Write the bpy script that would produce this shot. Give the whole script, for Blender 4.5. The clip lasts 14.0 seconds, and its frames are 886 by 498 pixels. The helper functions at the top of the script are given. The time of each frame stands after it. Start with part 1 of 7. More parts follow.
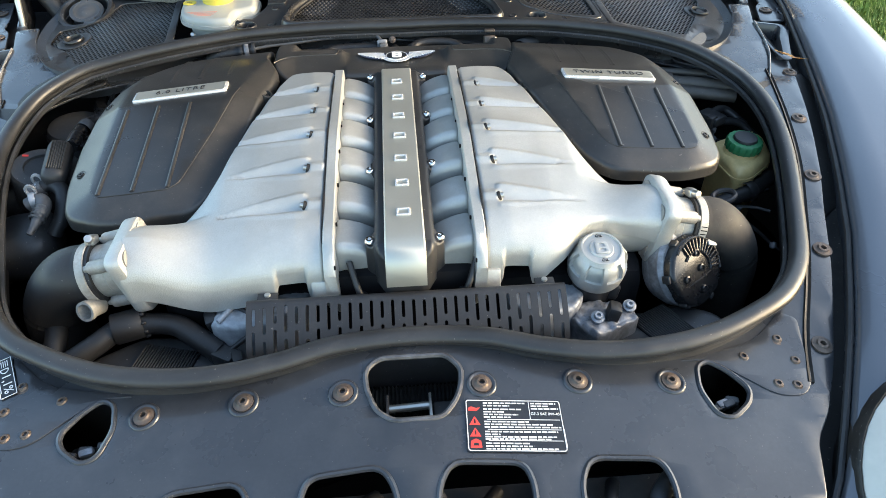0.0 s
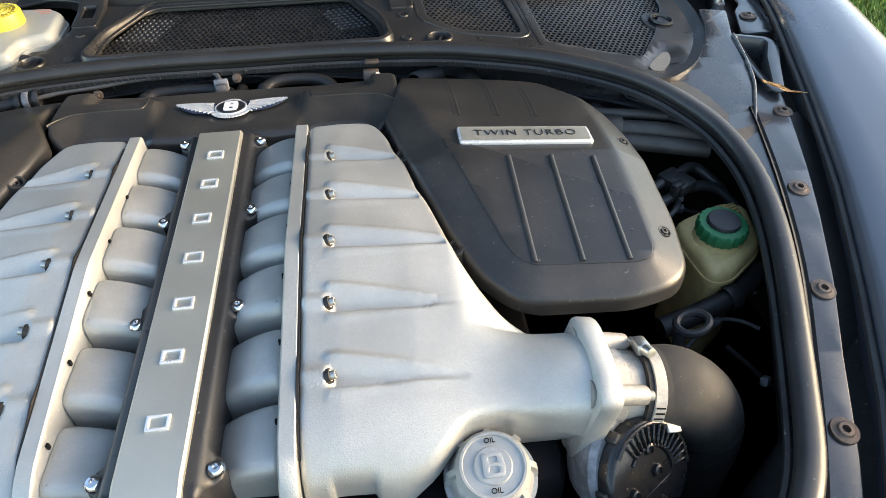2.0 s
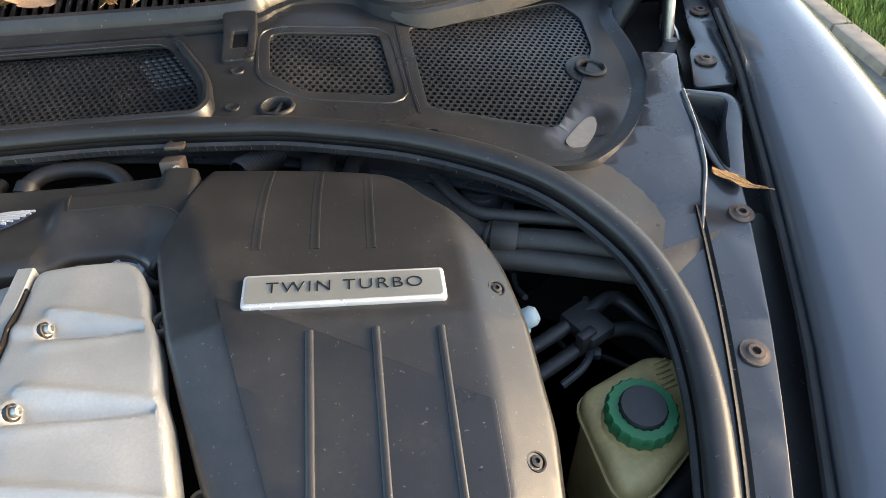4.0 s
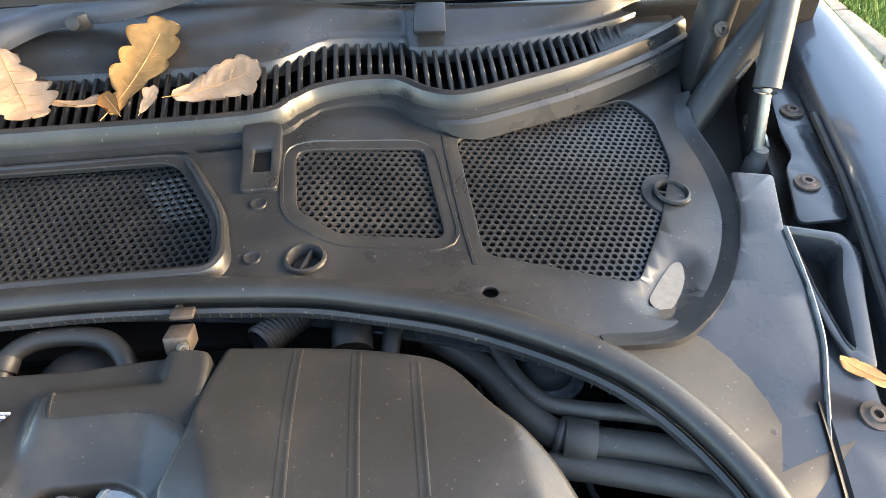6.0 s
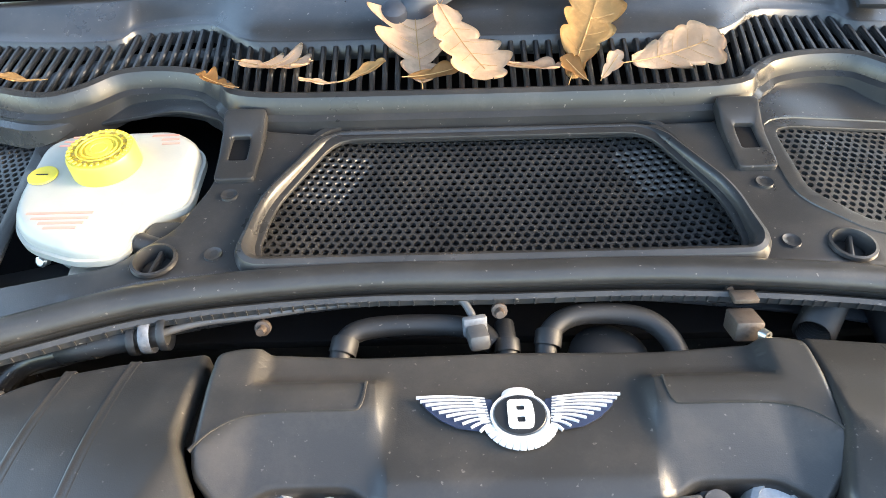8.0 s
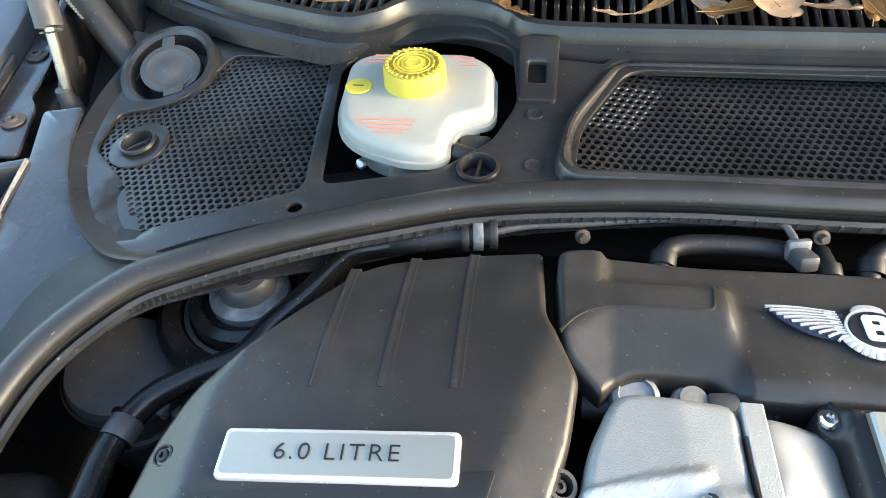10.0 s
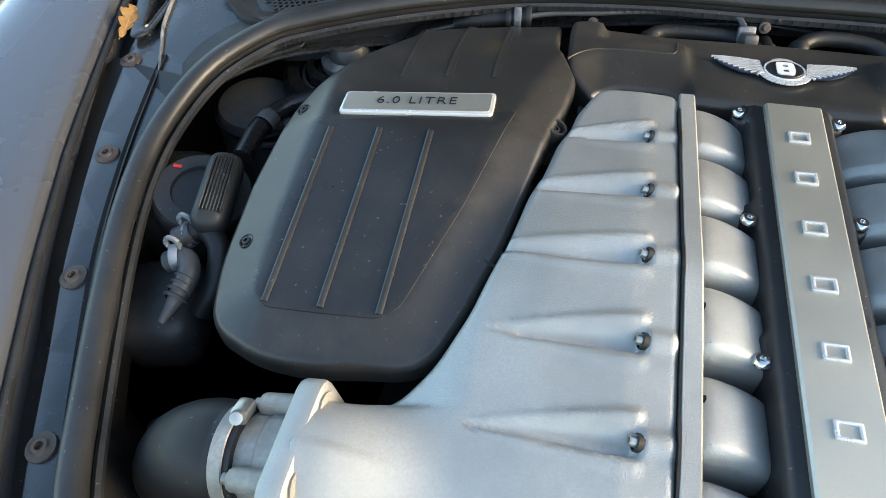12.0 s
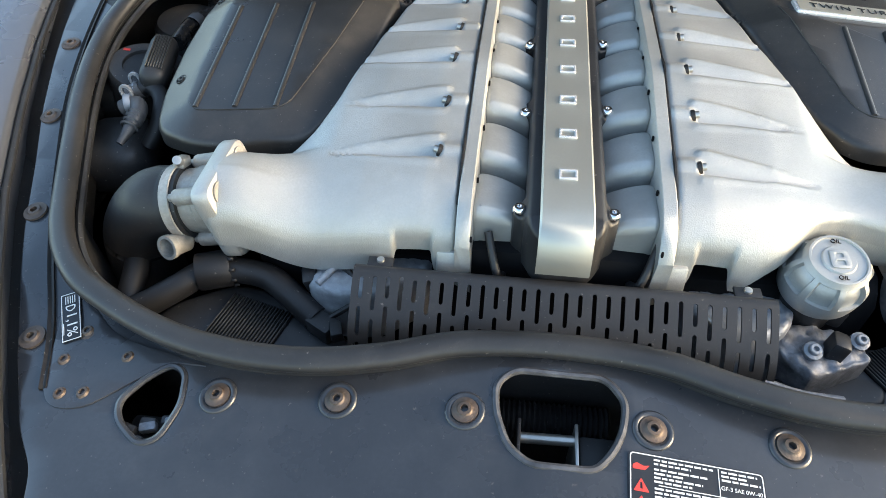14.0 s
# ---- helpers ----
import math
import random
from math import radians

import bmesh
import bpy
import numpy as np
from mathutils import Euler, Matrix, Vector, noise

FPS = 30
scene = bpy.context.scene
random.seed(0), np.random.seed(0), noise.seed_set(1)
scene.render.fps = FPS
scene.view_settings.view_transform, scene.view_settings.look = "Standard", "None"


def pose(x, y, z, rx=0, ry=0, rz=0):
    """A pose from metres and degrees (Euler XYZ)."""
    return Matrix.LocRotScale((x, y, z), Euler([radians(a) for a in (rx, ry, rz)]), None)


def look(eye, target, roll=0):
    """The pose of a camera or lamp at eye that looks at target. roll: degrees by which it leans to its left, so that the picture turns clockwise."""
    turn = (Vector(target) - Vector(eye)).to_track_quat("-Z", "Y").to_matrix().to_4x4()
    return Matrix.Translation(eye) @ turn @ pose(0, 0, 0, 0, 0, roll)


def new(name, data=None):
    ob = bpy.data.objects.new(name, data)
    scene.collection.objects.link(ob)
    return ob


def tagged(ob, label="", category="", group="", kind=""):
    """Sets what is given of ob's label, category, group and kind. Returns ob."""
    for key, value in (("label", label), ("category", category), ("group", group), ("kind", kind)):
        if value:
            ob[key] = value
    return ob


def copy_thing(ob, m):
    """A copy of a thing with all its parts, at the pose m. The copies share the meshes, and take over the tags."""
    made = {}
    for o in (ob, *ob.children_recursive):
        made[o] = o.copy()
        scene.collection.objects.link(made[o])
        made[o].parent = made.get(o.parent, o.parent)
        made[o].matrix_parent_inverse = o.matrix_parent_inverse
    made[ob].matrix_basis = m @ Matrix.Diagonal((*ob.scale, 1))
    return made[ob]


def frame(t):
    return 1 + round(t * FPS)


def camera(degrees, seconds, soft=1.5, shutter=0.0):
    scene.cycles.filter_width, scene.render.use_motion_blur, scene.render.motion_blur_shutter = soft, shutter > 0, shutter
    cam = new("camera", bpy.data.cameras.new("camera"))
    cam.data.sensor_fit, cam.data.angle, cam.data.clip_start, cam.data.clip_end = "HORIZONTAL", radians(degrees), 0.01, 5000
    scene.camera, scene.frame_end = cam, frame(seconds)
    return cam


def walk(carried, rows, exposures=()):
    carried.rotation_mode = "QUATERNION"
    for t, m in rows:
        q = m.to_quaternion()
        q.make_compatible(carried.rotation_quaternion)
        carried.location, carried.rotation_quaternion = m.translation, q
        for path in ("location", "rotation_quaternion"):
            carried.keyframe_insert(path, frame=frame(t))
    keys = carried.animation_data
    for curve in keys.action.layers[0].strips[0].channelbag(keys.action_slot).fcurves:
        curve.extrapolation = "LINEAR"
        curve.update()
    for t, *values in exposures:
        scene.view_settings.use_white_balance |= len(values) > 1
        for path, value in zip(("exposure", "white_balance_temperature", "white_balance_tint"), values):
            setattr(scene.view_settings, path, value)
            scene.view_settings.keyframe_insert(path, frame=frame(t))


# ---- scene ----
cam = camera(68.7, 14.0, soft=0.55)
PATH = [
    (0, (0.003, -0.742, 1.347), (0.111, 0.796, 0.074), -0.6),
    (0.5, (0.097, -0.649, 1.328), (0.223, 0.879, 0.043), -0.7),
    (1, (0.128, -0.558, 1.311), (0.274, 0.957, 0.013), -0.8),
    (1.5, (0.129, -0.472, 1.298), (0.278, 1.029, -0.015), -1.1),
    (2, (0.179, -0.397, 1.286), (0.329, 1.085, -0.048), -1.3),
    (2.5, (0.236, -0.327, 1.271), (0.382, 1.14, -0.081), -1.5),
    (3, (0.286, -0.262, 1.266), (0.437, 1.19, -0.102), -1.5),
    (3.5, (0.339, -0.198, 1.255), (0.491, 1.242, -0.125), -1.6),
    (3.7, (0.36, -0.172, 1.252), (0.51, 1.265, -0.131), -1.7),
    (5.8, (0.384, 0.04, 1.288), (0.493, 1.479, -0.098), -1.8),
    (6, (0.354, 0.054, 1.29), (0.455, 1.49, -0.099), -2.0),
    (6.5, (0.262, 0.073, 1.296), (0.347, 1.506, -0.097), -1.9),
    (7, (0.165, 0.085, 1.287), (0.229, 1.517, -0.109), -1.8),
    (7.5, (0.067, 0.091, 1.275), (0.09, 1.517, -0.128), -1.9),
    (8, (-0.04, 0.099, 1.265), (-0.059, 1.515, -0.147), -1.9),
    (8.5, (-0.131, 0.096, 1.251), (-0.201, 1.505, -0.166), -2.2),
    (9, (-0.203, 0.093, 1.251), (-0.333, 1.492, -0.172), -2.6),
    (9.2, (-0.228, 0.091, 1.25), (-0.378, 1.485, -0.175), -2.8),
    (11.3, (-0.232, -0.166, 1.26), (-0.547, 1.139, -0.222), -3.3),
    (11.5, (-0.217, -0.199, 1.26), (-0.54, 1.106, -0.22), -3.0),
    (12, (-0.188, -0.274, 1.258), (-0.517, 1.012, -0.239), -2.5),
    (12.5, (-0.181, -0.339, 1.249), (-0.495, 0.933, -0.262), -2.3),
    (13, (-0.183, -0.418, 1.224), (-0.468, 0.851, -0.295), -2.0),
    (13.5, (-0.125, -0.491, 1.226), (-0.384, 0.797, -0.282), -1.9),
    (14, (-0.051, -0.578, 1.257), (-0.241, 0.811, -0.169), -0.9),
]
EXPOSURES = [(0, 2.33, 6700, 5), (1.5, 2.2, 6750, 7), (2.5, 2.0, 6850, 9), (3.7, 2.1, 6900, 10), (5.8, 3.0, 6950, 9), (7.5, 3.3, 6900, 8), (9.2, 2.92, 6600, 6), (11.3, 2.28, 6650, 4), (12.5, 1.90, 6650, 5), (14, 2.15, 6700, 6)]
walk(cam, [(t, look(eye, target, roll)) for t, eye, target, roll in PATH], EXPOSURES)

# ---- world, sun and exposure ----
world = bpy.data.worlds.new("sky")
scene.world = world
world.use_nodes = True
wn = world.node_tree
sky = wn.nodes.new("ShaderNodeTexSky")
sky.sky_type = "NISHITA"
sky.sun_disc = False
sky.dust_density, sky.air_density = 1.5, 1.0
sky.sun_elevation, sky.sun_rotation = radians(17.5), radians(93)
wn.links.new(sky.outputs[0], wn.nodes["Background"].inputs[0])
wn.nodes["Background"].inputs[1].default_value = 0.145
sun = new("sun", bpy.data.lights.new("sun", "SUN"))
sun.data.energy, sun.data.angle, sun.data.color = 1.0, radians(32), (1.0, 0.76, 0.52)
sun.matrix_world = look((3.2, -0.15, 1.92), (0, 0, 0.9))


# ---- materials ----
def mat(name, color, rough=0.5, metal=0.0, vary=0.15, grain=0.0, grain_size=400.0, blotch=18.0, dust=0.0, dust_color=(0.30, 0.26, 0.21), coat=0.0, spec=0.5, specks=0.0):
    """Principled surface: blotches and fine grain in colour and roughness, bump, and settled dust on upward faces' stains."""
    m = bpy.data.materials.new(name)
    m.use_nodes = True
    nt = m.node_tree
    bsdf = nt.nodes["Principled BSDF"]
    bsdf.inputs["Metallic"].default_value = metal
    bsdf.inputs["Coat Weight"].default_value = coat
    bsdf.inputs["Coat Roughness"].default_value = 0.08
    bsdf.inputs["Specular IOR Level"].default_value = spec
    co = nt.nodes.new("ShaderNodeTexCoord")

    def tex(scale, detail=5.0, rough_=0.6):
        n = nt.nodes.new("ShaderNodeTexNoise")
        n.inputs["Scale"].default_value, n.inputs["Detail"].default_value, n.inputs["Roughness"].default_value = scale, detail, rough_
        nt.links.new(co.outputs["Object"], n.inputs["Vector"])
        return n.outputs["Fac"]

    def remap(fac, a, b, lo, hi):
        n = nt.nodes.new("ShaderNodeMapRange")
        for i, v in zip((1, 2, 3, 4), (a, b, lo, hi)):
            n.inputs[i].default_value = v
        nt.links.new(fac, n.inputs[0])
        return n.outputs[0]

    def mixc(fac, a, b, blend="MIX"):
        n = nt.nodes.new("ShaderNodeMix")
        n.data_type, n.blend_type = "RGBA", blend
        for sock, v in ((n.inputs[0], fac), (n.inputs[6], a), (n.inputs[7], b)):
            if hasattr(v, "links"):
                nt.links.new(v, sock)
            else:
                sock.default_value = v if isinstance(v, float) else (*v[:3], 1)
        return n.outputs[2]

    big, small = tex(blotch), tex(grain_size * 0.5, 4.0)
    lo = [c * (1 - vary) for c in color]
    hi = [min(1, c * (1 + vary)) for c in color]
    col = mixc(remap(big, 0.3, 0.7, 0, 1), lo, hi)
    col = mixc(remap(small, 0.35, 0.65, 0, 0.5), col, [c * (1 - 0.8 * vary) for c in color])
    r_out = remap(big, 0.3, 0.7, max(0.02, rough * 0.85), min(1, rough * 1.18))
    if dust:
        d = remap(tex(9.0, 8.0, 0.7), 0.48, 0.75, 0, dust)
        col = mixc(d, col, dust_color)
    if specks:
        col = mixc(remap(tex(260.0, 2.0, 0.5), 0.70, 0.76, 0, specks), col, (0.34, 0.31, 0.27))
        col = mixc(remap(tex(33.0, 9.0, 0.75), 0.56, 0.72, 0, specks * 0.55), col, [c * 0.5 + 0.05 for c in dust_color])
    nt.links.new(col, bsdf.inputs["Base Color"])
    nt.links.new(r_out, bsdf.inputs["Roughness"])
    if grain:
        b = nt.nodes.new("ShaderNodeBump")
        b.inputs["Strength"].default_value, b.inputs["Distance"].default_value = grain, 0.0006
        nt.links.new(tex(grain_size, 3.0), b.inputs["Height"])
        nt.links.new(b.outputs[0], bsdf.inputs["Normal"])
    return m


PAINT = mat("dark_blue_car_paint", (0.032, 0.035, 0.041), 0.28, 0.0, 0.25, 0.05, 500, 12, 0.32, (0.094, 0.095, 0.098), coat=0.4, specks=0.2)
FENDER = mat("glossy_dark_car_paint", (0.112, 0.120, 0.138), 0.28, 0.4, 0.06, 0.0, 500, 3, 0.0, (0.12, 0.11, 0.10), coat=0.9)
# dirty black of gutter and grooves; also colours shaded recesses dark
TROUGH = mat("dirt_and_shade_black", (0.010, 0.009, 0.008), 0.5, 0.0, 0.4, 0.3, 300, 30, 0.3, (0.07, 0.05, 0.035), specks=0.5)
ALU = mat("cast_aluminium", (0.47, 0.47, 0.445), 0.40, 0.5, 0.14, 0.6, 900, 14, 0.30, (0.32, 0.30, 0.26), specks=0.10)
ALU_DIRTY = mat("stained_cast_aluminium", (0.37, 0.35, 0.315), 0.5, 0.4, 0.35, 0.6, 500, 30, 0.6, (0.20, 0.172, 0.14), specks=0.4)
ENAMEL = mat("dark_blue_enamel", (0.030, 0.040, 0.075), 0.25)
ALU_BLUE = mat("runner_aluminium", (0.42, 0.425, 0.41), 0.44, 0.5, 0.16, 0.3, 800, 25, 0.3, (0.28, 0.26, 0.21))
ALU_OLD = mat("oxidised_aluminium", (0.24, 0.25, 0.27), 0.5, 0.4, 0.6, 0.9, 160, 70, 0.5, (0.085, 0.085, 0.088), specks=0.4)
ALU_CHALK = mat("chalky_cast_aluminium", (0.34, 0.36, 0.385), 0.5, 0.35, 0.35, 0.8, 300, 45, 0.5, (0.16, 0.165, 0.175), specks=0.35)
STEEL = mat("brushed_steel", (0.50, 0.49, 0.43), 0.40, 0.7, 0.06, 0.10, 700, 10)
CHROME = mat("chrome", (0.75, 0.75, 0.75), 0.14, 1.0, 0.06, 0.0, 300, 30)
BADGE_SILVER = mat("polished_badge_silver", (0.78, 0.78, 0.78), 0.25, 0.45, 0.05, 0.0, 300, 40)
ZINC = mat("zinc_plated_steel", (0.55, 0.54, 0.50), 0.32, 0.9, 0.15, 0.1, 600, 60)
RUSTY = mat("rusty_bolt_steel", (0.125, 0.098, 0.080), 0.5, 0.45, 0.4, 0.5, 500, 250, 0.6, (0.13, 0.075, 0.048))
COVER = mat("charcoal_engine_plastic", (0.032, 0.031, 0.030), 0.32, 0.0, 0.22, 0.16, 1100, 9, 0.55, (0.080, 0.068, 0.057), specks=0.25)
# darker copy of the cover plastic; the panel's shade is in the colour
COVER_IN = mat("charcoal_plastic_shaded", (0.024, 0.024, 0.0245), 0.31, 0.0, 0.2, 0.12, 1100, 9, 0.4, (0.060, 0.053, 0.046), specks=0.3)
BLACK = mat("black_plastic", (0.020, 0.0205, 0.022), 0.45, 0.0, 0.2, 0.12, 800, 15, 0.16, (0.07, 0.06, 0.05), specks=0.3)
COWL = mat("black_cowl_plastic", (0.024, 0.0245, 0.026), 0.30, 0.0, 0.22, 0.14, 900, 12, 0.38, (0.090, 0.080, 0.070), spec=0.6, specks=0.35)
RUBBER = mat("black_rubber_seal", (0.022, 0.0225, 0.0235), 0.40, 0.0, 0.25, 0.15, 700, 20, 0.30, (0.066, 0.060, 0.054), spec=0.55, specks=0.35)
HOSE = mat("black_rubber_hose", (0.013, 0.013, 0.0138), 0.52, 0.0, 0.2, 0.15, 700, 30, 0.15, (0.05, 0.042, 0.036), specks=0.3)
DUCT = mat("dusty_black_duct", (0.028, 0.029, 0.031), 0.42, 0.0, 0.3, 0.2, 600, 25, 0.5, (0.075, 0.070, 0.064), specks=0.6)
DUSTY_HOSE = mat("dusty_grey_hose", (0.040, 0.038, 0.036), 0.5, 0.0, 0.25, 0.15, 700, 30, 0.6, (0.105, 0.094, 0.082), specks=0.4)
GLOSS_BLACK = mat("shiny_black_plastic", (0.012, 0.012, 0.013), 0.26, 0.0, 0.2, 0.08, 800, 30, 0.15, (0.05, 0.045, 0.04), specks=0.3)
# near black for unlit depths and gaps between parts, and for print
DARK = mat("shade_and_print_black", (0.006, 0.006, 0.007), 0.75, 0.0, 0.4, 0.3, 200, 15, spec=0.15)
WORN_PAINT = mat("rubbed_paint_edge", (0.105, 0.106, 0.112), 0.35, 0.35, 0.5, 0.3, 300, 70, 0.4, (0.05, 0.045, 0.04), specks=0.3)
SCUFFED = mat("scuffed_bare_edge", (0.34, 0.34, 0.335), 0.5, 0.3, 0.4, 0.4, 300, 60, 0.5, (0.14, 0.10, 0.07), specks=0.4)
WORN = mat("worn_pale_plastic", (0.15, 0.148, 0.14), 0.55, 0.0, 0.3, 0.3, 400, 60, 0.3, (0.09, 0.085, 0.08))
GLASS = mat("dark_windscreen", (0.006, 0.008, 0.012), 0.06, 0.0, 0.1, 0.0, 300, 6, spec=0.6)
TANK = mat("yellowed_tank_plastic", (0.60, 0.46, 0.21), 0.40, 0.0, 0.25, 0.1, 400, 30, 0.4, (0.36, 0.22, 0.08))
RESERVOIR = mat("milky_reservoir_plastic", (0.37, 0.375, 0.345), 0.36, 0.0, 0.10, 0.08, 400, 25, 0.2, (0.30, 0.27, 0.20))
GREEN = mat("green_cap_plastic", (0.02, 0.16, 0.06), 0.45, 0.0, 0.15, 0.1, 600, 40, 0.1, (0.1, 0.12, 0.08))
YELLOW = mat("yellow_cap_plastic", (0.66, 0.53, 0.07), 0.40, 0.0, 0.12, 0.06, 500, 30, 0.2, (0.40, 0.33, 0.08))
CAP_INK = mat("cap_print_ink", (0.26, 0.20, 0.04), 0.45)
WHITE = mat("white_print", (0.75, 0.75, 0.74), 0.5, 0.0, 0.05)
RED = mat("red_print", (0.60, 0.05, 0.04), 0.5, 0.0, 0.08)
PINK = mat("faded_red_print", (0.62, 0.30, 0.24), 0.5, 0.0, 0.1)
WIPER = mat("dull_blue_wiper_paint", (0.034, 0.040, 0.056), 0.5, 0.0, 0.25, 0.1, 500, 14, 0.3, (0.07, 0.07, 0.072), specks=0.3)
LABEL = mat("black_label_film", (0.016, 0.018, 0.022), 0.35, 0.0, 0.1)
LEAF = mat("dry_oak_leaf", (0.50, 0.30, 0.12), 0.65, 0.0, 0.3, 0.8, 250, 35, 0.4, (0.28, 0.14, 0.05))
LEAF_PALE = mat("pale_dry_leaf", (0.64, 0.455, 0.32), 0.65, 0.0, 0.22, 0.8, 250, 35, 0.3, (0.46, 0.29, 0.15))
LEAF_BROWN = mat("rusty_brown_leaf", (0.30, 0.15, 0.05), 0.7, 0.0, 0.3, 0.6, 250, 35)
LENS = mat("headlamp_lens", (0.50, 0.48, 0.42), 0.12, 0.0, 0.15, 0.0, 100, 8, coat=0.6)
LINING = mat("bonnet_lining_felt", (0.07, 0.07, 0.072), 0.8, 0.0, 0.15, 0.3, 200, 10)
GRASS = mat("lawn_grass", (0.19, 0.27, 0.05), 0.75, 0.0, 0.45, 0.8, 60, 7)
BAY = mat("dusty_bay_wall", (0.030, 0.029, 0.029), 0.6, 0.0, 0.4, 0.3, 200, 12, 0.4, (0.075, 0.06, 0.048), specks=0.4)
FILLER = mat("dusty_grey_plastic", (0.068, 0.069, 0.072), 0.42, 0.0, 0.2, 0.2, 500, 40, 0.3, (0.16, 0.145, 0.13), specks=0.4)
SOIL = mat("lawn_soil", (0.075, 0.105, 0.024), 0.9, 0.0, 0.5, 0.8, 60, 25)
GRAVEL = mat("grey_brown_gravel", (0.21, 0.195, 0.17), 0.9, 0.0, 0.5, 1.0, 90, 6, 0.4, (0.12, 0.105, 0.085), specks=0.5)
EDGING = mat("weathered_edging_stone", (0.34, 0.29, 0.23), 0.85, 0.0, 0.35, 0.8, 80, 20, 0.4, (0.16, 0.12, 0.08))


# ---- mesh tools ----
def part(name, bm, material, parent=None, label="", sharp=38.0):
    """Links a bmesh as one mesh object, smooth but for its sharp edges."""
    cut = radians(sharp)
    for f in bm.faces:
        f.smooth = True
    for e in bm.edges:
        if len(e.link_faces) == 2 and e.calc_face_angle(0.0) > cut:
            e.smooth = False
    me = bpy.data.meshes.new(name)
    bm.to_mesh(me)
    bm.free()
    me.materials.append(material)
    ob = new(name, me)
    if parent:
        ob.parent = parent
    if label:
        ob["label"] = label
    return ob


def thing(name, label, category, group="", kind="", at=(0, 0, 0)):
    ob = new(name)
    ob.empty_display_size = 0.02
    ob.location = at
    return tagged(ob, label, category, group, kind)


def flip(pts):
    """The outline mirrored across the car's centre line."""
    return [(-p[0], *p[1:]) for p in reversed(pts)]


def side(pts, s):
    return list(pts) if s > 0 else flip(pts)


def rounded(pts, r, n=4):
    """Polygon with its corners rounded; a corner may carry its own radius as a third number."""
    out = []
    k = len(pts)
    for i, p in enumerate(pts):
        a, b, c = Vector(pts[i - 1][:2]), Vector(p[:2]), Vector(pts[(i + 1) % k][:2])
        rr = p[2] if len(p) > 2 else r
        da, dc = (a - b), (c - b)
        ra, rc = min(rr, da.length * 0.48), min(rr, dc.length * 0.48)
        if rr <= 0 or da.length < 1e-6 or dc.length < 1e-6:
            out.append(tuple(b))
            continue
        s, e = b + da.normalized() * ra, b + dc.normalized() * rc
        for j in range(n + 1):
            t = j / n
            out.append(tuple((1 - t) ** 2 * s + 2 * t * (1 - t) * b + t * t * e))
    return out


def spline(pts, n=6, closed=False):
    """Catmull-Rom curve through points of any dimension."""
    P = [np.array(p, float) for p in pts]
    k = len(P)
    out = []
    for i in range(k if closed else k - 1):
        p0 = P[i - 1] if closed or i > 0 else 2 * P[0] - P[1]
        p1, p2 = P[i], P[(i + 1) % k]
        p3 = P[(i + 2) % k] if closed or i + 2 < k else 2 * P[-1] - P[-2]
        for j in range(n):
            t = j / n
            out.append(tuple(0.5 * (2 * p1 + (p2 - p0) * t + (2 * p0 - 5 * p1 + 4 * p2 - p3) * t * t + (3 * p1 - p0 - 3 * p2 + p3) * t ** 3)))
    if not closed:
        out.append(tuple(P[-1]))
    return out


def cuts(bm, step):
    """Cuts the mesh along a grid in plan, so that it can follow a curved height."""
    if not step:
        return
    for axis in (0, 1):
        lo = min(v.co[axis] for v in bm.verts)
        hi = max(v.co[axis] for v in bm.verts)
        k = math.floor(lo / step) + 1
        while k * step < hi:
            no = (1, 0, 0) if axis == 0 else (0, 1, 0)
            co = (k * step, 0, 0) if axis == 0 else (0, k * step, 0)
            bmesh.ops.bisect_plane(bm, geom=bm.verts[:] + bm.edges[:] + bm.faces[:], plane_co=co, plane_no=no, dist=1e-6)
            k += 1


def plate(outline, holes=(), thick=0.003, zf=None, step=0.0, bevel=0.0):
    """A plate with openings, its top at the height zf(x, y)."""
    cu = bpy.data.curves.new("outline", "CURVE")
    cu.dimensions, cu.fill_mode = "2D", "BOTH"
    cu.extrude, cu.bevel_depth, cu.bevel_resolution = max(thick / 2 - bevel, 0.0001), bevel, 1
    cu.offset = -bevel
    for loop in (outline, *holes):
        sp = cu.splines.new("POLY")
        sp.points.add(len(loop) - 1)
        for q, p in zip(sp.points, loop):
            q.co = (p[0], p[1], 0, 1)
        sp.use_cyclic_u = True
    ob = bpy.data.objects.new("outline", cu)
    me = bpy.data.meshes.new_from_object(ob)
    bm = bmesh.new()
    bm.from_mesh(me)
    bpy.data.objects.remove(ob)
    bpy.data.curves.remove(cu)
    bpy.data.meshes.remove(me)
    bmesh.ops.remove_doubles(bm, verts=bm.verts[:], dist=1e-5)
    cuts(bm, step)
    for v in bm.verts:
        v.co.z += (zf(v.co.x, v.co.y) if zf else 0.0) - thick / 2
    return bm


def inset_loop(loop, d):
    """The closed outline moved inwards by d."""
    P = np.array([p[:2] for p in loop], float)
    a, b = P - np.roll(P, 1, 0), np.roll(P, -1, 0) - P
    area = np.sum(P[:, 0] * np.roll(P[:, 1], -1) - np.roll(P[:, 0], -1) * P[:, 1])
    s = 1 if area > 0 else -1
    na = np.stack([-a[:, 1], a[:, 0]], 1) / np.maximum(np.linalg.norm(a, axis=1), 1e-9)[:, None]
    nb = np.stack([-b[:, 1], b[:, 0]], 1) / np.maximum(np.linalg.norm(b, axis=1), 1e-9)[:, None]
    n = na + nb
    l2 = np.maximum(np.sum(n * n, 1), 1.2)
    return P + s * d * 2 * n / l2[:, None]


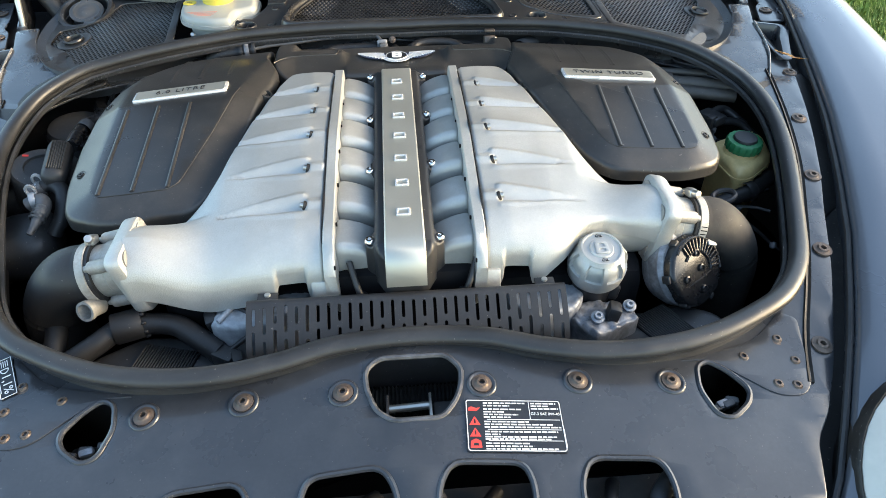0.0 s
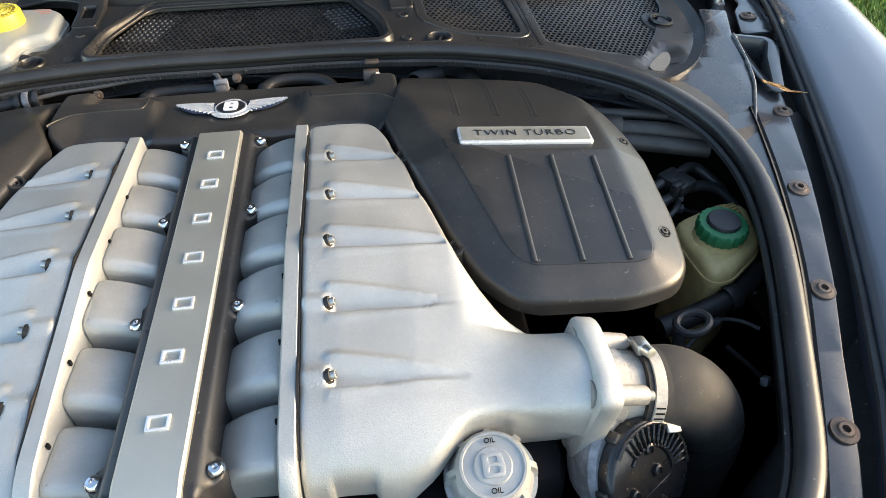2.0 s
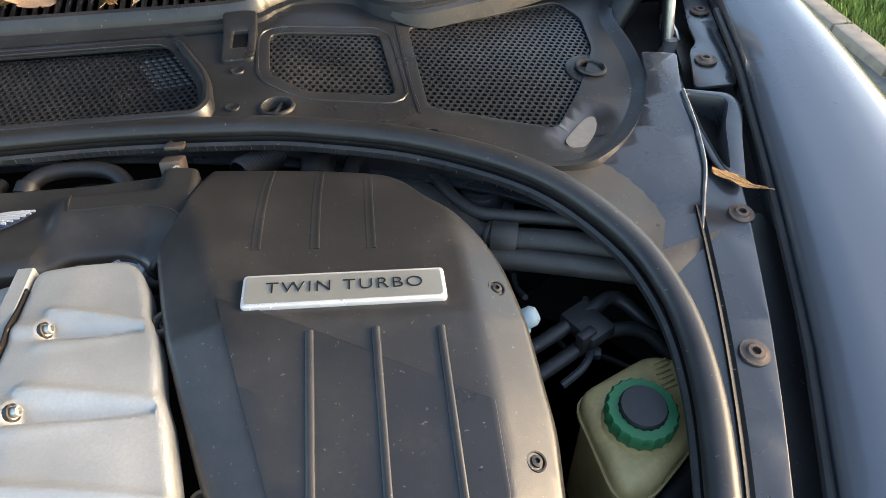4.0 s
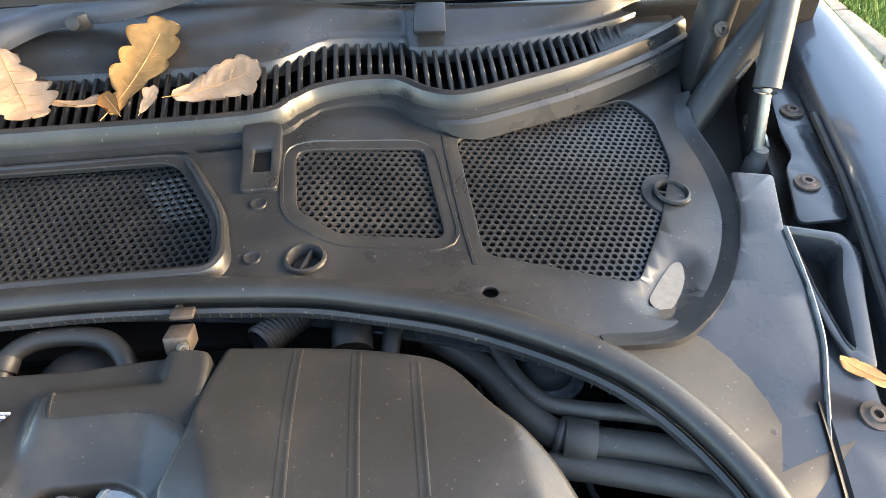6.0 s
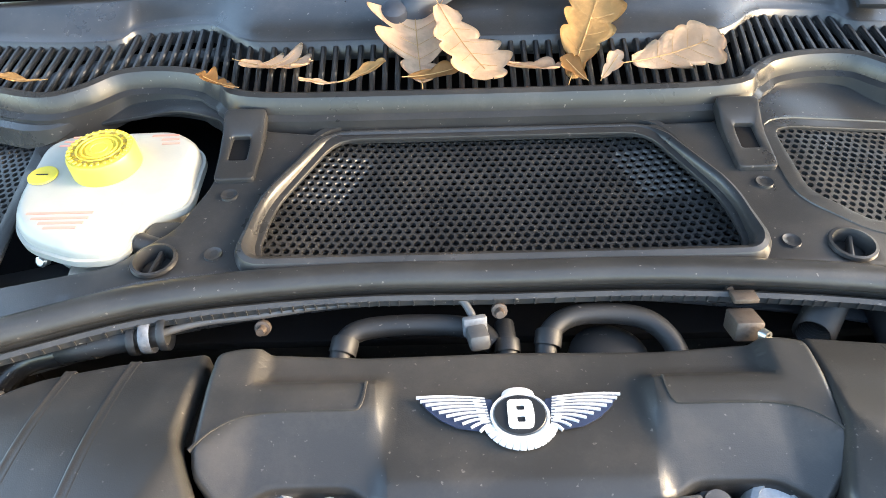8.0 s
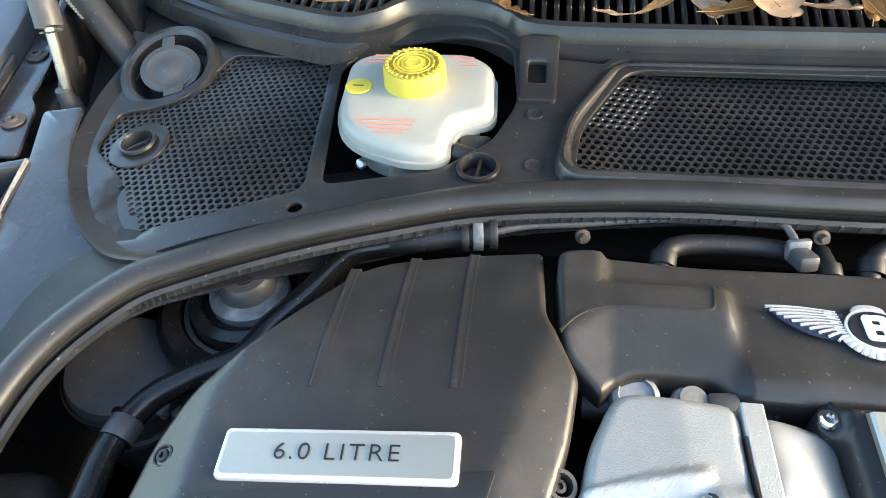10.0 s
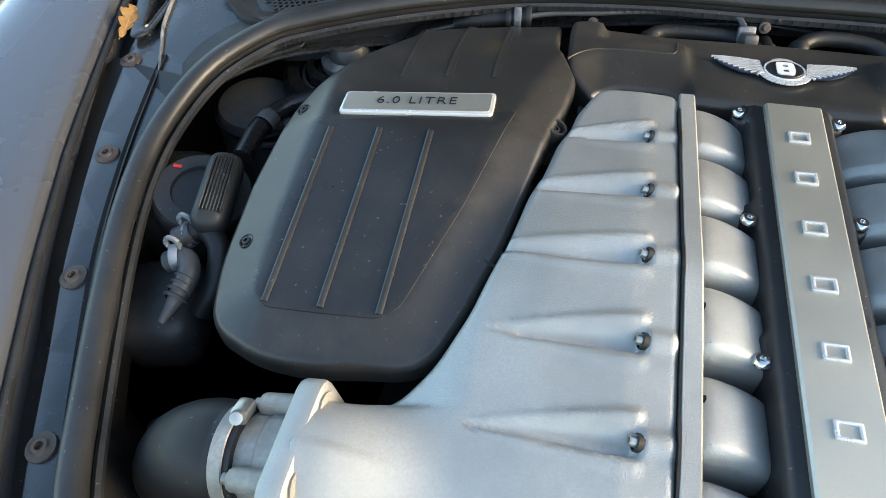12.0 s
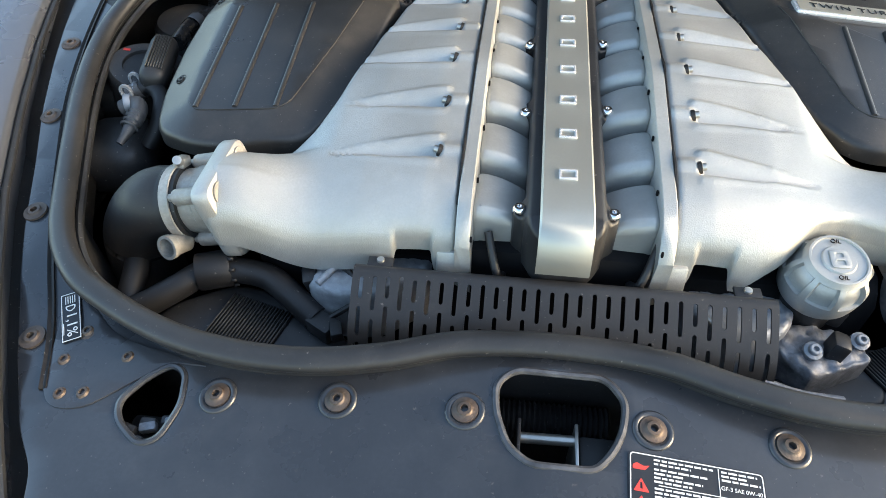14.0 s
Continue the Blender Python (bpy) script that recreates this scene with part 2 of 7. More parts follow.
def pillow(outline, zf, r=0.012, skirt=0.03, step=0.02, drop=None, rings=5):
    """A moulded shell: the top follows zf(x, y), rolls over by drop within r of its edge and goes down as a skirt."""
    drop = r if drop is None else drop
    bm = bmesh.new()
    loops = []
    levels = [(0.0, drop + skirt), (0.0, drop)]
    for i in range(1, rings + 1):
        a = math.pi / 2 * i / rings
        levels.append((r * (1 - math.cos(a)), drop * (1 - math.sin(a))))
    for d, dz in levels:
        q = inset_loop(outline, d)
        loops.append([bm.verts.new((x, y, -dz)) for x, y in q])
    k = len(outline)
    for A, B in zip(loops, loops[1:]):
        for i in range(k):
            j = (i + 1) % k
            bm.faces.new((A[i], A[j], B[j], B[i]))
    edges = [bm.edges.get((loops[-1][i], loops[-1][(i + 1) % k])) for i in range(k)]
    bmesh.ops.triangle_fill(bm, use_beauty=True, use_dissolve=False, edges=edges)
    cuts(bm, step)
    bmesh.ops.recalc_face_normals(bm, faces=bm.faces[:])
    for v in bm.verts:
        v.co.z += zf(v.co.x, v.co.y)
    return bm


def sweep(path, section, closed=False, bm=None, scale=None, cap=True):
    """Sweeps a section of (side, up) pairs along a path in space; the section stays upright."""
    bm = bm or bmesh.new()
    P = [Vector(p) for p in path]
    k = len(P)
    rings = []
    for i, p in enumerate(P):
        a = P[i - 1] if closed or i else P[i]
        b = P[(i + 1) % k] if closed or i + 1 < k else P[i]
        t = (b - a).normalized()
        ref = Vector((0, 0, 1)) if abs(t.z) < 0.94 else Vector((0, 1, 0))
        s = t.cross(ref).normalized()
        u = s.cross(t)
        f = scale[i] if scale else 1.0
        rings.append([bm.verts.new(p + (s * x + u * y) * f) for x, y in section])
    n = len(section)
    for i in range(k if closed else k - 1):
        A, B = rings[i], rings[(i + 1) % k]
        for j in range(n):
            bm.faces.new((A[j], A[(j + 1) % n], B[(j + 1) % n], B[j]))
    if not closed and cap:
        bm.faces.new(rings[0])
        bm.faces.new(rings[-1][::-1])
    bmesh.ops.recalc_face_normals(bm, faces=bm.faces[:])
    return bm


def ring(r, n=12, ry=None):
    return [(r * math.cos(2 * math.pi * i / n), (ry or r) * math.sin(2 * math.pi * i / n)) for i in range(n)]


def tube(pts, r, n=12, smooth=6, bm=None, scale=None):
    path = spline(pts, smooth) if len(pts) > 2 and smooth else pts
    return sweep(path, ring(r, n), False, bm, scale)


def lathe(profile, n=24, m=None, bm=None, ripple=0.0, teeth=0):
    """Turns (radius, height) pairs round the z axis; teeth give a knurled side."""
    bm = bm or bmesh.new()
    rows = []
    for r, z in profile:
        if r < 1e-6:
            rows.append([bm.verts.new((0, 0, z))])
        else:
            rows.append([bm.verts.new((r * (1 + (ripple if teeth and math.cos(teeth * 2 * math.pi * i / n) > 0 else 0)) * math.cos(2 * math.pi * i / n),
                                       r * (1 + (ripple if teeth and math.cos(teeth * 2 * math.pi * i / n) > 0 else 0)) * math.sin(2 * math.pi * i / n), z)) for i in range(n)])
    for A, B in zip(rows, rows[1:]):
        for i in range(n):
            j = (i + 1) % n
            if len(A) == 1 and len(B) > 1:
                bm.faces.new((A[0], B[i], B[j]))
            elif len(B) == 1 and len(A) > 1:
                bm.faces.new((A[i], A[j], B[0]))
            elif len(A) > 1:
                bm.faces.new((A[i], A[j], B[j], B[i]))
    bmesh.ops.recalc_face_normals(bm, faces=bm.faces[:])
    if m is not None:
        bm.transform(m)
    return bm


def block(sx, sy, sz, bevel=0.003, m=None, seg=2):
    bm = bmesh.new()
    bmesh.ops.create_cube(bm, size=1.0)
    bm.transform(Matrix.Diagonal((sx, sy, sz, 1)))
    if bevel:
        bmesh.ops.bevel(bm, geom=bm.edges[:], offset=min(bevel, 0.45 * min(sx, sy, sz)), segments=seg, profile=0.5, affect="EDGES")
    if m is not None:
        bm.transform(m)
    return bm


def join(a, b):
    """Adds the bmesh b to a."""
    me = bpy.data.meshes.new("join")
    b.to_mesh(me)
    b.free()
    a.from_mesh(me)
    bpy.data.meshes.remove(me)
    return a


def lettering(body, size, depth, m, spacing=1.0, thin=0.0):
    cu = bpy.data.curves.new("writing", "FONT")
    cu.body, cu.size, cu.extrude, cu.align_x, cu.align_y, cu.space_character = body, size, depth, "CENTER", "CENTER", spacing
    cu.offset = -thin
    ob = bpy.data.objects.new("writing", cu)
    me = bpy.data.meshes.new_from_object(ob)
    bm = bmesh.new()
    bm.from_mesh(me)
    bpy.data.objects.remove(ob)
    bpy.data.curves.remove(cu)
    bpy.data.meshes.remove(me)
    bm.transform(m)
    return bm


def inside(poly, x, y):
    hit = False
    for i in range(len(poly)):
        x1, y1 = poly[i - 1][:2]
        x2, y2 = poly[i][:2]
        if (y1 > y) != (y2 > y) and x < (x2 - x1) * (y - y1) / (y2 - y1) + x1:
            hit = not hit
    return hit


def gap_to(poly, x, y):
    """How far (x, y) lies outside the polygon; 0 within."""
    if inside(poly, x, y):
        return 0.0
    best = 9.0
    for i in range(len(poly)):
        ax, ay = poly[i - 1][:2]
        dx, dy = poly[i][0] - ax, poly[i][1] - ay
        t = min(1.0, max(0.0, ((x - ax) * dx + (y - ay) * dy) / max(1e-12, dx * dx + dy * dy)))
        best = min(best, math.hypot(x - ax - t * dx, y - ay - t * dy))
    return best


def perforated(poly, pitch, hole, zf, depth=0.003, gaps=()):
    """A sheet of hexagonal cells, each with a round hole through it."""
    bm = bmesh.new()
    xs, ys = [p[0] for p in poly], [p[1] for p in poly]
    h = pitch * math.sqrt(3) / 2
    rows = int((max(ys) - min(ys)) / h) + 3
    cols = int((max(xs) - min(xs)) / pitch) + 3
    verts, faces = [], []
    R = pitch / math.sqrt(3)
    for j in range(-1, rows):
        for i in range(-1, cols):
            cx = min(xs) + pitch * (i + 0.5 * (j % 2))
            cy = min(ys) + h * j
            if not inside(poly, cx, cy) or any(inside(g, cx, cy) for g in gaps):
                continue
            b = len(verts)
            for rad, dz in ((R, 0), (hole, 0), (hole, -depth)):
                for q in range(6):
                    a = math.pi / 6 + q * math.pi / 3
                    x, y = cx + rad * math.cos(a), cy + rad * math.sin(a)
                    verts.append((x, y, zf(x, y) + dz))
            for q in range(6):
                w = (q + 1) % 6
                faces.append((b + q, b + w, b + 6 + w, b + 6 + q))
                faces.append((b + 6 + q, b + 6 + w, b + 12 + w, b + 12 + q))
    me = bpy.data.meshes.new("cells")
    me.from_pydata(verts, [], faces)
    bm.from_mesh(me)
    bpy.data.meshes.remove(me)
    bmesh.ops.remove_doubles(bm, verts=bm.verts[:], dist=pitch * 0.02)
    return bm


def mix(a, b, t):
    return a + (b - a) * t


def ease(a, b, x):
    t = min(1.0, max(0.0, (x - a) / (b - a)))
    return t * t * (3 - 2 * t)


def curve_at(table, y):
    """Straight-line reading of a small table of (y, value)."""
    if y <= table[0][0]:
        return table[0][1]
    for (a, u), (b, v) in zip(table, table[1:]):
        if y <= b:
            return mix(u, v, (y - a) / (b - a))
    return table[-1][1]


# ---- heights of the bay ----
def z_rail(y):
    return 0.832 + 0.13 * y - 0.17 * y * y


def z_slam(x, y):
    return 0.812 - 0.08 * abs(x) + 0.10 * (y + 0.31) - 3.0 * max(0.0, -0.47 - y) ** 2


def z_frame(x, y):
    return mix(z_slam(x, y), z_rail(y), ease(-0.31, -0.2, y) * ease(0.3, 0.44, abs(x)))


def z_cowl(x, y):
    """General height of the scuttle tray."""
    return 0.912 - 0.12 * max(0.0, abs(x) - 0.27) + 0.10 * (y - 0.445)


def z_seal(x, y):
    return 0.838 + 0.12 * y + 0.022 * ease(0.1, 0.4, y) + 0.014 * ease(-0.1, -0.25, y)


SEAL = [(0, -0.256), (0.08, -0.262), (0.14, -0.279), (0.20, -0.290), (0.26, -0.290), (0.325, -0.279), (0.388, -0.254), (0.440, -0.222), (0.487, -0.160), (0.531, -0.055),
        (0.568, 0.052), (0.585, 0.130), (0.583, 0.195), (0.560, 0.255), (0.504, 0.320), (0.41, 0.372), (0.32, 0.40), (0.25, 0.414), (0.12, 0.424), (0, 0.424)]
SEAL_L = [(0, 0.424), (-0.12, 0.424), (-0.25, 0.412), (-0.339, 0.389), (-0.414, 0.364), (-0.483, 0.335), (-0.523, 0.312), (-0.566, 0.258), (-0.584, 0.195)] + flip(SEAL[:12])
SEAL_LOOP = spline(SEAL[:-1] + SEAL_L[:-1], 5, True)


# ---- ground ----
def ground():
    bm = bmesh.new()
    bmesh.ops.create_grid(bm, x_segments=2, y_segments=2, size=400)
    g = part("ground", bm, GRAVEL)
    tagged(g, "grey gravel drive under and round the car", "ground", kind="structure")
    bm = block(16.0, 24.0, 0.02, 0.004, pose(10.34, 3.0, 0.004))
    tagged(part("lawn_bed", bm, SOIL), "mossy soil of the lawn beside the drive", "ground", kind="structure")


def edging():
    """A row of stones along the lawn."""
    e = thing("edging_stones", "row of weathered stone blocks along the lawn", "edging", kind="structure")
    rnd = random.Random(8)
    y = -2.0
    while y < 7.0:
        length = rnd.uniform(0.30, 0.42)
        part("stone", block(0.09, length - 0.012, 0.06, 0.008, pose(2.295 + rnd.uniform(-0.006, 0.006), y + length / 2, 0.012, 0, 0, rnd.uniform(-1, 1))), EDGING, e)
        y += length


def lawn():
    """Blades where the lawn is seen past the wing."""
    rnd = random.Random(4)
    verts, faces = [], []
    for i in range(90000):
        x, y = rnd.uniform(2.33, 4.9) if i % 2 else rnd.uniform(2.33, 3.4), rnd.uniform(0.6, 5.4)
        h, a, w = rnd.uniform(0.02, 0.055), rnd.uniform(0, 6.28), rnd.uniform(0.003, 0.006)
        dx, dy = math.cos(a), math.sin(a)
        b = len(verts)
        verts += [(x - dy * w, y + dx * w, 0.012), (x + dy * w, y - dx * w, 0.012), (x + dx * h * 0.6, y + dy * h * 0.6, 0.012 + h)]
        faces.append((b, b + 1, b + 2))
    me = bpy.data.meshes.new("grass")
    me.from_pydata(verts, [], faces)
    me.materials.append(GRASS)
    tagged(new("grass", me), "short green lawn grass beside the drive", "grass", kind="stuff")


ground()
edging()
lawn()

# ---- the car's body ----
car = thing("car_body", "dark blue car front with its bonnet raised", "car")
FRAME_R = [(0.30, -0.60), (0.36, -0.50), (0.392, -0.44), (0.412, -0.385), (0.441, -0.352), (0.483, -0.284), (0.537, -0.16), (0.571, -0.07), (0.605, 0.01), (0.638, 0.10), (0.662, 0.17), (0.70, 0.29), (0.738, 0.426), (0.768, 0.55), (0.66, 0.55), (0.655, 0.40), (0.63, 0.30)]


POCKET = [(0.705, 0.466), (0.742, 0.453), (0.743, 0.440), (0.724, 0.404), (0.713, 0.372), (0.700, 0.336), (0.696, 0.345), (0.698, 0.400)]


def z_closing(x, y):
    """Closing plates between rail and scuttle tray, rising to the rear."""
    return 0.8545 + 0.125 * (y - 0.277) - 0.02 * max(0.0, abs(x) - 0.6)


def z_pocket(x, y):
    return 0.8655 + 0.075 * (y - 0.33)


def front_frame():
    """Slam panel and wing rails round the bay, one painted sheet with its openings."""
    seal_in = [(x * (0.985 + 0.025 * ease(0.10, 0.25, y)), y + mix(0.012, -0.004, ease(-0.05, 0.02, y)) + 0.008 * ease(0.10, 0.25, y)) for x, y in SEAL_LOOP]
    outer = rounded([(0, -0.62)] + FRAME_R + [(0.60, 0.47), (0, 0.47)] + flip([(0.60, 0.47)]) + flip(FRAME_R), 0.012)
    holes = [seal_in]
    holes.append(rounded([(-0.050, -0.288), (-0.036, -0.2745), (0.038, -0.2745), (0.053, -0.292), (0.050, -0.316), (0.042, -0.334), (0.028, -0.351), (-0.020, -0.352), (-0.038, -0.338), (-0.048, -0.312)], 0.009))
    for s in (1, -1):
        holes.append(rounded(side([(0.314, -0.294, 0.008), (0.329, -0.286, 0.008), (0.347, -0.299, 0.01), (0.364, -0.323, 0.010), (0.357, -0.340, 0.010), (0.331, -0.359, 0.010), (0.315, -0.354, 0.010), (0.307, -0.323, 0.010)], s), 0.01))
        holes.append(rounded(side(POCKET, s), 0.006))
        for cx in (0.065, 0.200):
            holes.append(rounded(side([(cx - 0.048, -0.46), (cx - 0.046, -0.422), (cx - 0.032, -0.397), (cx + 0.038, -0.400), (cx + 0.045, -0.424), (cx + 0.040, -0.46)], s), 0.014))
    slam = plate(outer, holes, 0.004, z_frame, 0.03, 0.0015)
    panel = part("slam_panel", slam, PAINT, car, "dark blue painted panel with dusty film")
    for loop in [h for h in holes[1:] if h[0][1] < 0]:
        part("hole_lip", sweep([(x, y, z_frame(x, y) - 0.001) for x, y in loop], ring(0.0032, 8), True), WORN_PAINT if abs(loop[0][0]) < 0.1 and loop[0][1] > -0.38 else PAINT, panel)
    lower = [(-0.046, -0.325), (-0.036, -0.345), (-0.018, -0.358), (0.006, -0.362), (0.028, -0.357), (0.044, -0.342)]
    part("lower_lip", sweep([(x, y + 0.004, z_frame(x, y) - 0.014) for x, y in spline(lower, 5)], [(-0.006, -0.010), (-0.006, 0.002), (-0.003, 0.004), (0.003, 0.004), (0.006, 0.002), (0.006, -0.010)]), PAINT, panel)
    return panel


slam = front_frame()


def fender(s):
    """The front wing: a rounded skin from the gutter out and down to the wheel arch."""
    inner = [(-0.62, 0.30), (-0.50, 0.372), (-0.413, 0.43), (-0.254, 0.516), (-0.12, 0.582), (0.0, 0.630), (0.14, 0.682), (0.30, 0.730), (0.516, 0.790), (0.80, 0.85), (1.6, 0.90)]
    outer = [(-0.62, 0.78), (-0.40, 0.90), (-0.2, 0.945), (0.0, 0.96), (1.6, 0.96)]
    top = [(-0.62, 0.655), (-0.50, 0.732), (-0.413, 0.772), (-0.33, 0.795), (-0.254, 0.812), (0.0, 0.848), (0.2, 0.868), (0.5, 0.895), (0.9, 0.92), (1.6, 0.94)]
    bm = bmesh.new()
    rows = []
    ys = [-0.62 + 0.05 * i for i in range(45)]
    for y in ys:
        a, b, z = curve_at(inner, y), curve_at(outer, y), curve_at(top, y)
        row = [(a, z - 0.05), (a, z - 0.004), (a + 0.004, z)]
        for k in range(1, 13):
            u = k / 12
            row.append((mix(a, b, math.sin(u * math.pi / 2) ** 0.9), z + 0.022 * math.sin(min(1, u * 2) * math.pi / 2) - 0.30 * u ** 3.4))
        row += [(b + 0.005, z - 0.40), (b - 0.01, 0.35)]
        rows.append([bm.verts.new((s * x, y, zz)) for x, zz in row])
    for A, B in zip(rows, rows[1:]):
        for i in range(len(A) - 1):
            bm.faces.new((A[i], A[i + 1], B[i + 1], B[i]))
    bmesh.ops.recalc_face_normals(bm, faces=bm.faces[:])
    part("fender", bm, FENDER, car, "glossy dark painted front wing", 60)
    # gutter between rail and wing
    path = [(s * (curve_at(inner, y) - 0.018), y, curve_at(top, y) - 0.050) for y in ys[1:26]]
    part("gutter", sweep(path, [(-0.05, -0.03), (0.05, -0.03), (0.04, 0.012), (0.0, 0.0), (-0.04, 0.012)]), TROUGH, car, "dirty black gutter beside the wing")
    path = [(s * (curve_at(inner, y) - 0.006), y, curve_at(top, y) - 0.012) for y in ys[3:26]]
    part("wing_seal", tube(path, 0.004, 8, 0), RUBBER, car)


fender(1)
fender(-1)


def shell():
    """Bumper, bay floor and walls, added near-black backings, and the raised bonnet overhead."""
    nose = bmesh.new()
    rows = []
    for k in range(13):
        x = -0.78 + 0.13 * k
        yb = -0.62 + 0.0 * x - 0.20 * math.cos(x / 0.78 * math.pi / 2)
        prof = [(-0.60, 0.72), (-0.66, 0.70), (yb + 0.02, 0.62), (yb, 0.5), (yb + 0.03, 0.25)]
        rows.append([nose.verts.new((x, max(y, yb) if i < 2 else y, z)) for i, (y, z) in enumerate(prof)])
    for A, B in zip(rows, rows[1:]):
        for i in range(4):
            nose.faces.new((A[i], A[i + 1], B[i + 1], B[i]))
    part("bumper", nose, FENDER, car, "dark painted front bumper", 60)
    tub = bmesh.new()
    top = [(x * 0.985, y) for x, y in SEAL_LOOP]
    a = [tub.verts.new((x, y, z_seal(x, y) - 0.016)) for x, y in top]
    wide = [(x * (1 + 0.26 * ease(-0.15, 0.05, y)), y + 0.09 * ease(0.1, 0.33, y)) for x, y in top]
    lv = [a, [tub.verts.new((x, y, z_seal(x, y) - (0.034 if y < 0.3 else 0.05))) for x, y in wide], [tub.verts.new((x * 0.98, y * 0.98, 0.56)) for x, y in wide]]
    for A, B in zip(lv, lv[1:]):
        for i in range(len(A)):
            j = (i + 1) % len(A)
            tub.faces.new((A[i], A[j], B[j], B[i]))
    tub.faces.new(lv[-1])
    # near-black wall added behind the inlet, hides the ground and reads as shade
    part("scuttle_shade_wall", block(1.76, 0.02, 0.36, 0.003, pose(0, 0.800, 0.772)), DARK, car)
    part("bay_tub", tub, BAY, car, "dusty dark walls and floor of the bay")
    # near-black sheet added low down, stands for the dark below the openings
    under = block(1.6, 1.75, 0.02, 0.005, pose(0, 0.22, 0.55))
    part("under_shade_sheet", under, DARK, car)
    # bonnet, hinged behind, standing open overhead
    bm = bmesh.new()
    rows = []
    for j in range(11):
        v = j / 10
        w = mix(0.80, 0.52, v ** 1.3)
        row = []
        for i in range(13):
            u = i / 12 * 2 - 1
            d = mix(0.0, 1.16, v) - 0.10 * u * u * v
            row.append(bm.verts.new((u * w, 0.74 - d * math.cos(radians(80)) + 0.03 * math.sin(v * math.pi) - 0.04 * u * u, 1.02 + d * math.sin(radians(80)) + 0.02 * math.sin(v * math.pi))))
        rows.append(row)
    for A, B in zip(rows, rows[1:]):
        for i in range(12):
            bm.faces.new((A[i], A[i + 1], B[i + 1], B[i]))
    bmesh.ops.solidify(bm, geom=bm.faces[:], thickness=0.02)
    part("bonnet", bm, LINING, car, "raised open bonnet with dark felt lining")


shell()

# ---- weatherstrip ----
seal = thing("weatherstrip", "thick black rubber seal running round the engine bay", "seal")
BULB = [(-0.0050, -0.014), (-0.0055, -0.004), (-0.0095, -0.0030), (-0.0115, 0.0005), (-0.0112, 0.0045), (-0.0085, 0.0085), (-0.0035, 0.0106), (0.0035, 0.0106), (0.0085, 0.0085), (0.0112, 0.0045), (0.0115, 0.0005), (0.0095, -0.0030), (0.0055, -0.004), (0.0050, -0.014)]
part("rubber_bulb", sweep([(x, y, z_seal(x, y) + 0.001) for x, y in SEAL_LOOP], BULB, True), RUBBER, seal, sharp=60)
LIP = inset_loop(SEAL_LOOP, 0.0118)
part("inner_lip", sweep([(x, y, z_seal(x, y) - 0.010) for x, y in LIP], [(-0.0030, -0.003), (-0.0034, 0.003), (0.0, 0.005), (0.0034, 0.003), (0.0030, -0.003)], True), DUCT, seal, "brown dusty inner lip")
# clip strip on the bay side of the rear run
teeth = bmesh.new()
run = spline(SEAL[14:], 8) + spline(SEAL_L[:7], 8)[1:]
for i in range(len(run) - 1):
    a, b = Vector(run[i]), Vector(run[i + 1])
    d = (b - a)
    n = max(1, int(d.length / 0.0075))
    for k in range(n):
        p = a + d * ((k + 0.5) / n)
        ang = math.degrees(math.atan2(d.y, d.x))
        nrm = Vector((d.y, -d.x)).normalized()
        if nrm.y > 0:
            nrm = -nrm
        q = p + nrm * 0.0154
        join(teeth, block(0.0012, 0.0020, 0.005, 0, pose(q.x, q.y, z_seal(q.x, q.y) - 0.0088, 0, 0, ang)))
part("clip_teeth", teeth, COWL, seal)


# ---- intake manifolds ----
def z_top(y):
    return 0.907 - 0.18 * max(0.0, 0.045 - y) + 0.012 * max(0.0, y - 0.05)


PINS = [0.186, 0.120, 0.053, -0.0145, -0.081]
MANI_R = [(0.097, -0.158), (0.097, 0.246), (0.158, 0.251), (0.170, 0.246), (0.182, 0.224), (0.187, 0.201), (0.1890, 0.193, 0.003), (0.198, 0.174), (0.2050, 0.141), (0.2065, 0.131, 0.003), (0.215, 0.110), (0.2260, 0.066), (0.2285, 0.055, 0.003), (0.237, 0.030), (0.251, 0.003), (0.270, -0.023), (0.302, -0.042), (0.330, -0.045), (0.330, -0.128), (0.30, -0.124), (0.25, -0.116), (0.222, -0.122), (0.196, -0.147), (0.170, -0.158), (0.152, -0.158, 0.003), (0.150, -0.1515, 0.002), (0.120, -0.1515, 0.002), (0.118, -0.158, 0.003)]
MANI_L = [(-0.118, -0.166, 0.003), (-0.120, -0.1595, 0.002), (-0.153, -0.1595, 0.002), (-0.156, -0.166, 0.003), (-0.25, -0.166), (-0.30, -0.166), (-0.333, -0.167), (-0.333, -0.082), (-0.305, -0.081), (-0.277, -0.070), (-0.256, -0.044), (-0.239, -0.006), (-0.229, 0.030), (-0.2210, 0.054, 0.003), (-0.219, 0.066), (-0.212, 0.108), (-0.2045, 0.128, 0.003), (-0.202, 0.140), (-0.196, 0.172), (-0.1875, 0.190, 0.003), (-0.184, 0.212), (-0.169, 0.246), (-0.158, 0.251), (-0.097, 0.246), (-0.097, -0.166)]
REACH = [0.066, 0.086, 0.104, 0.116, 0.114]


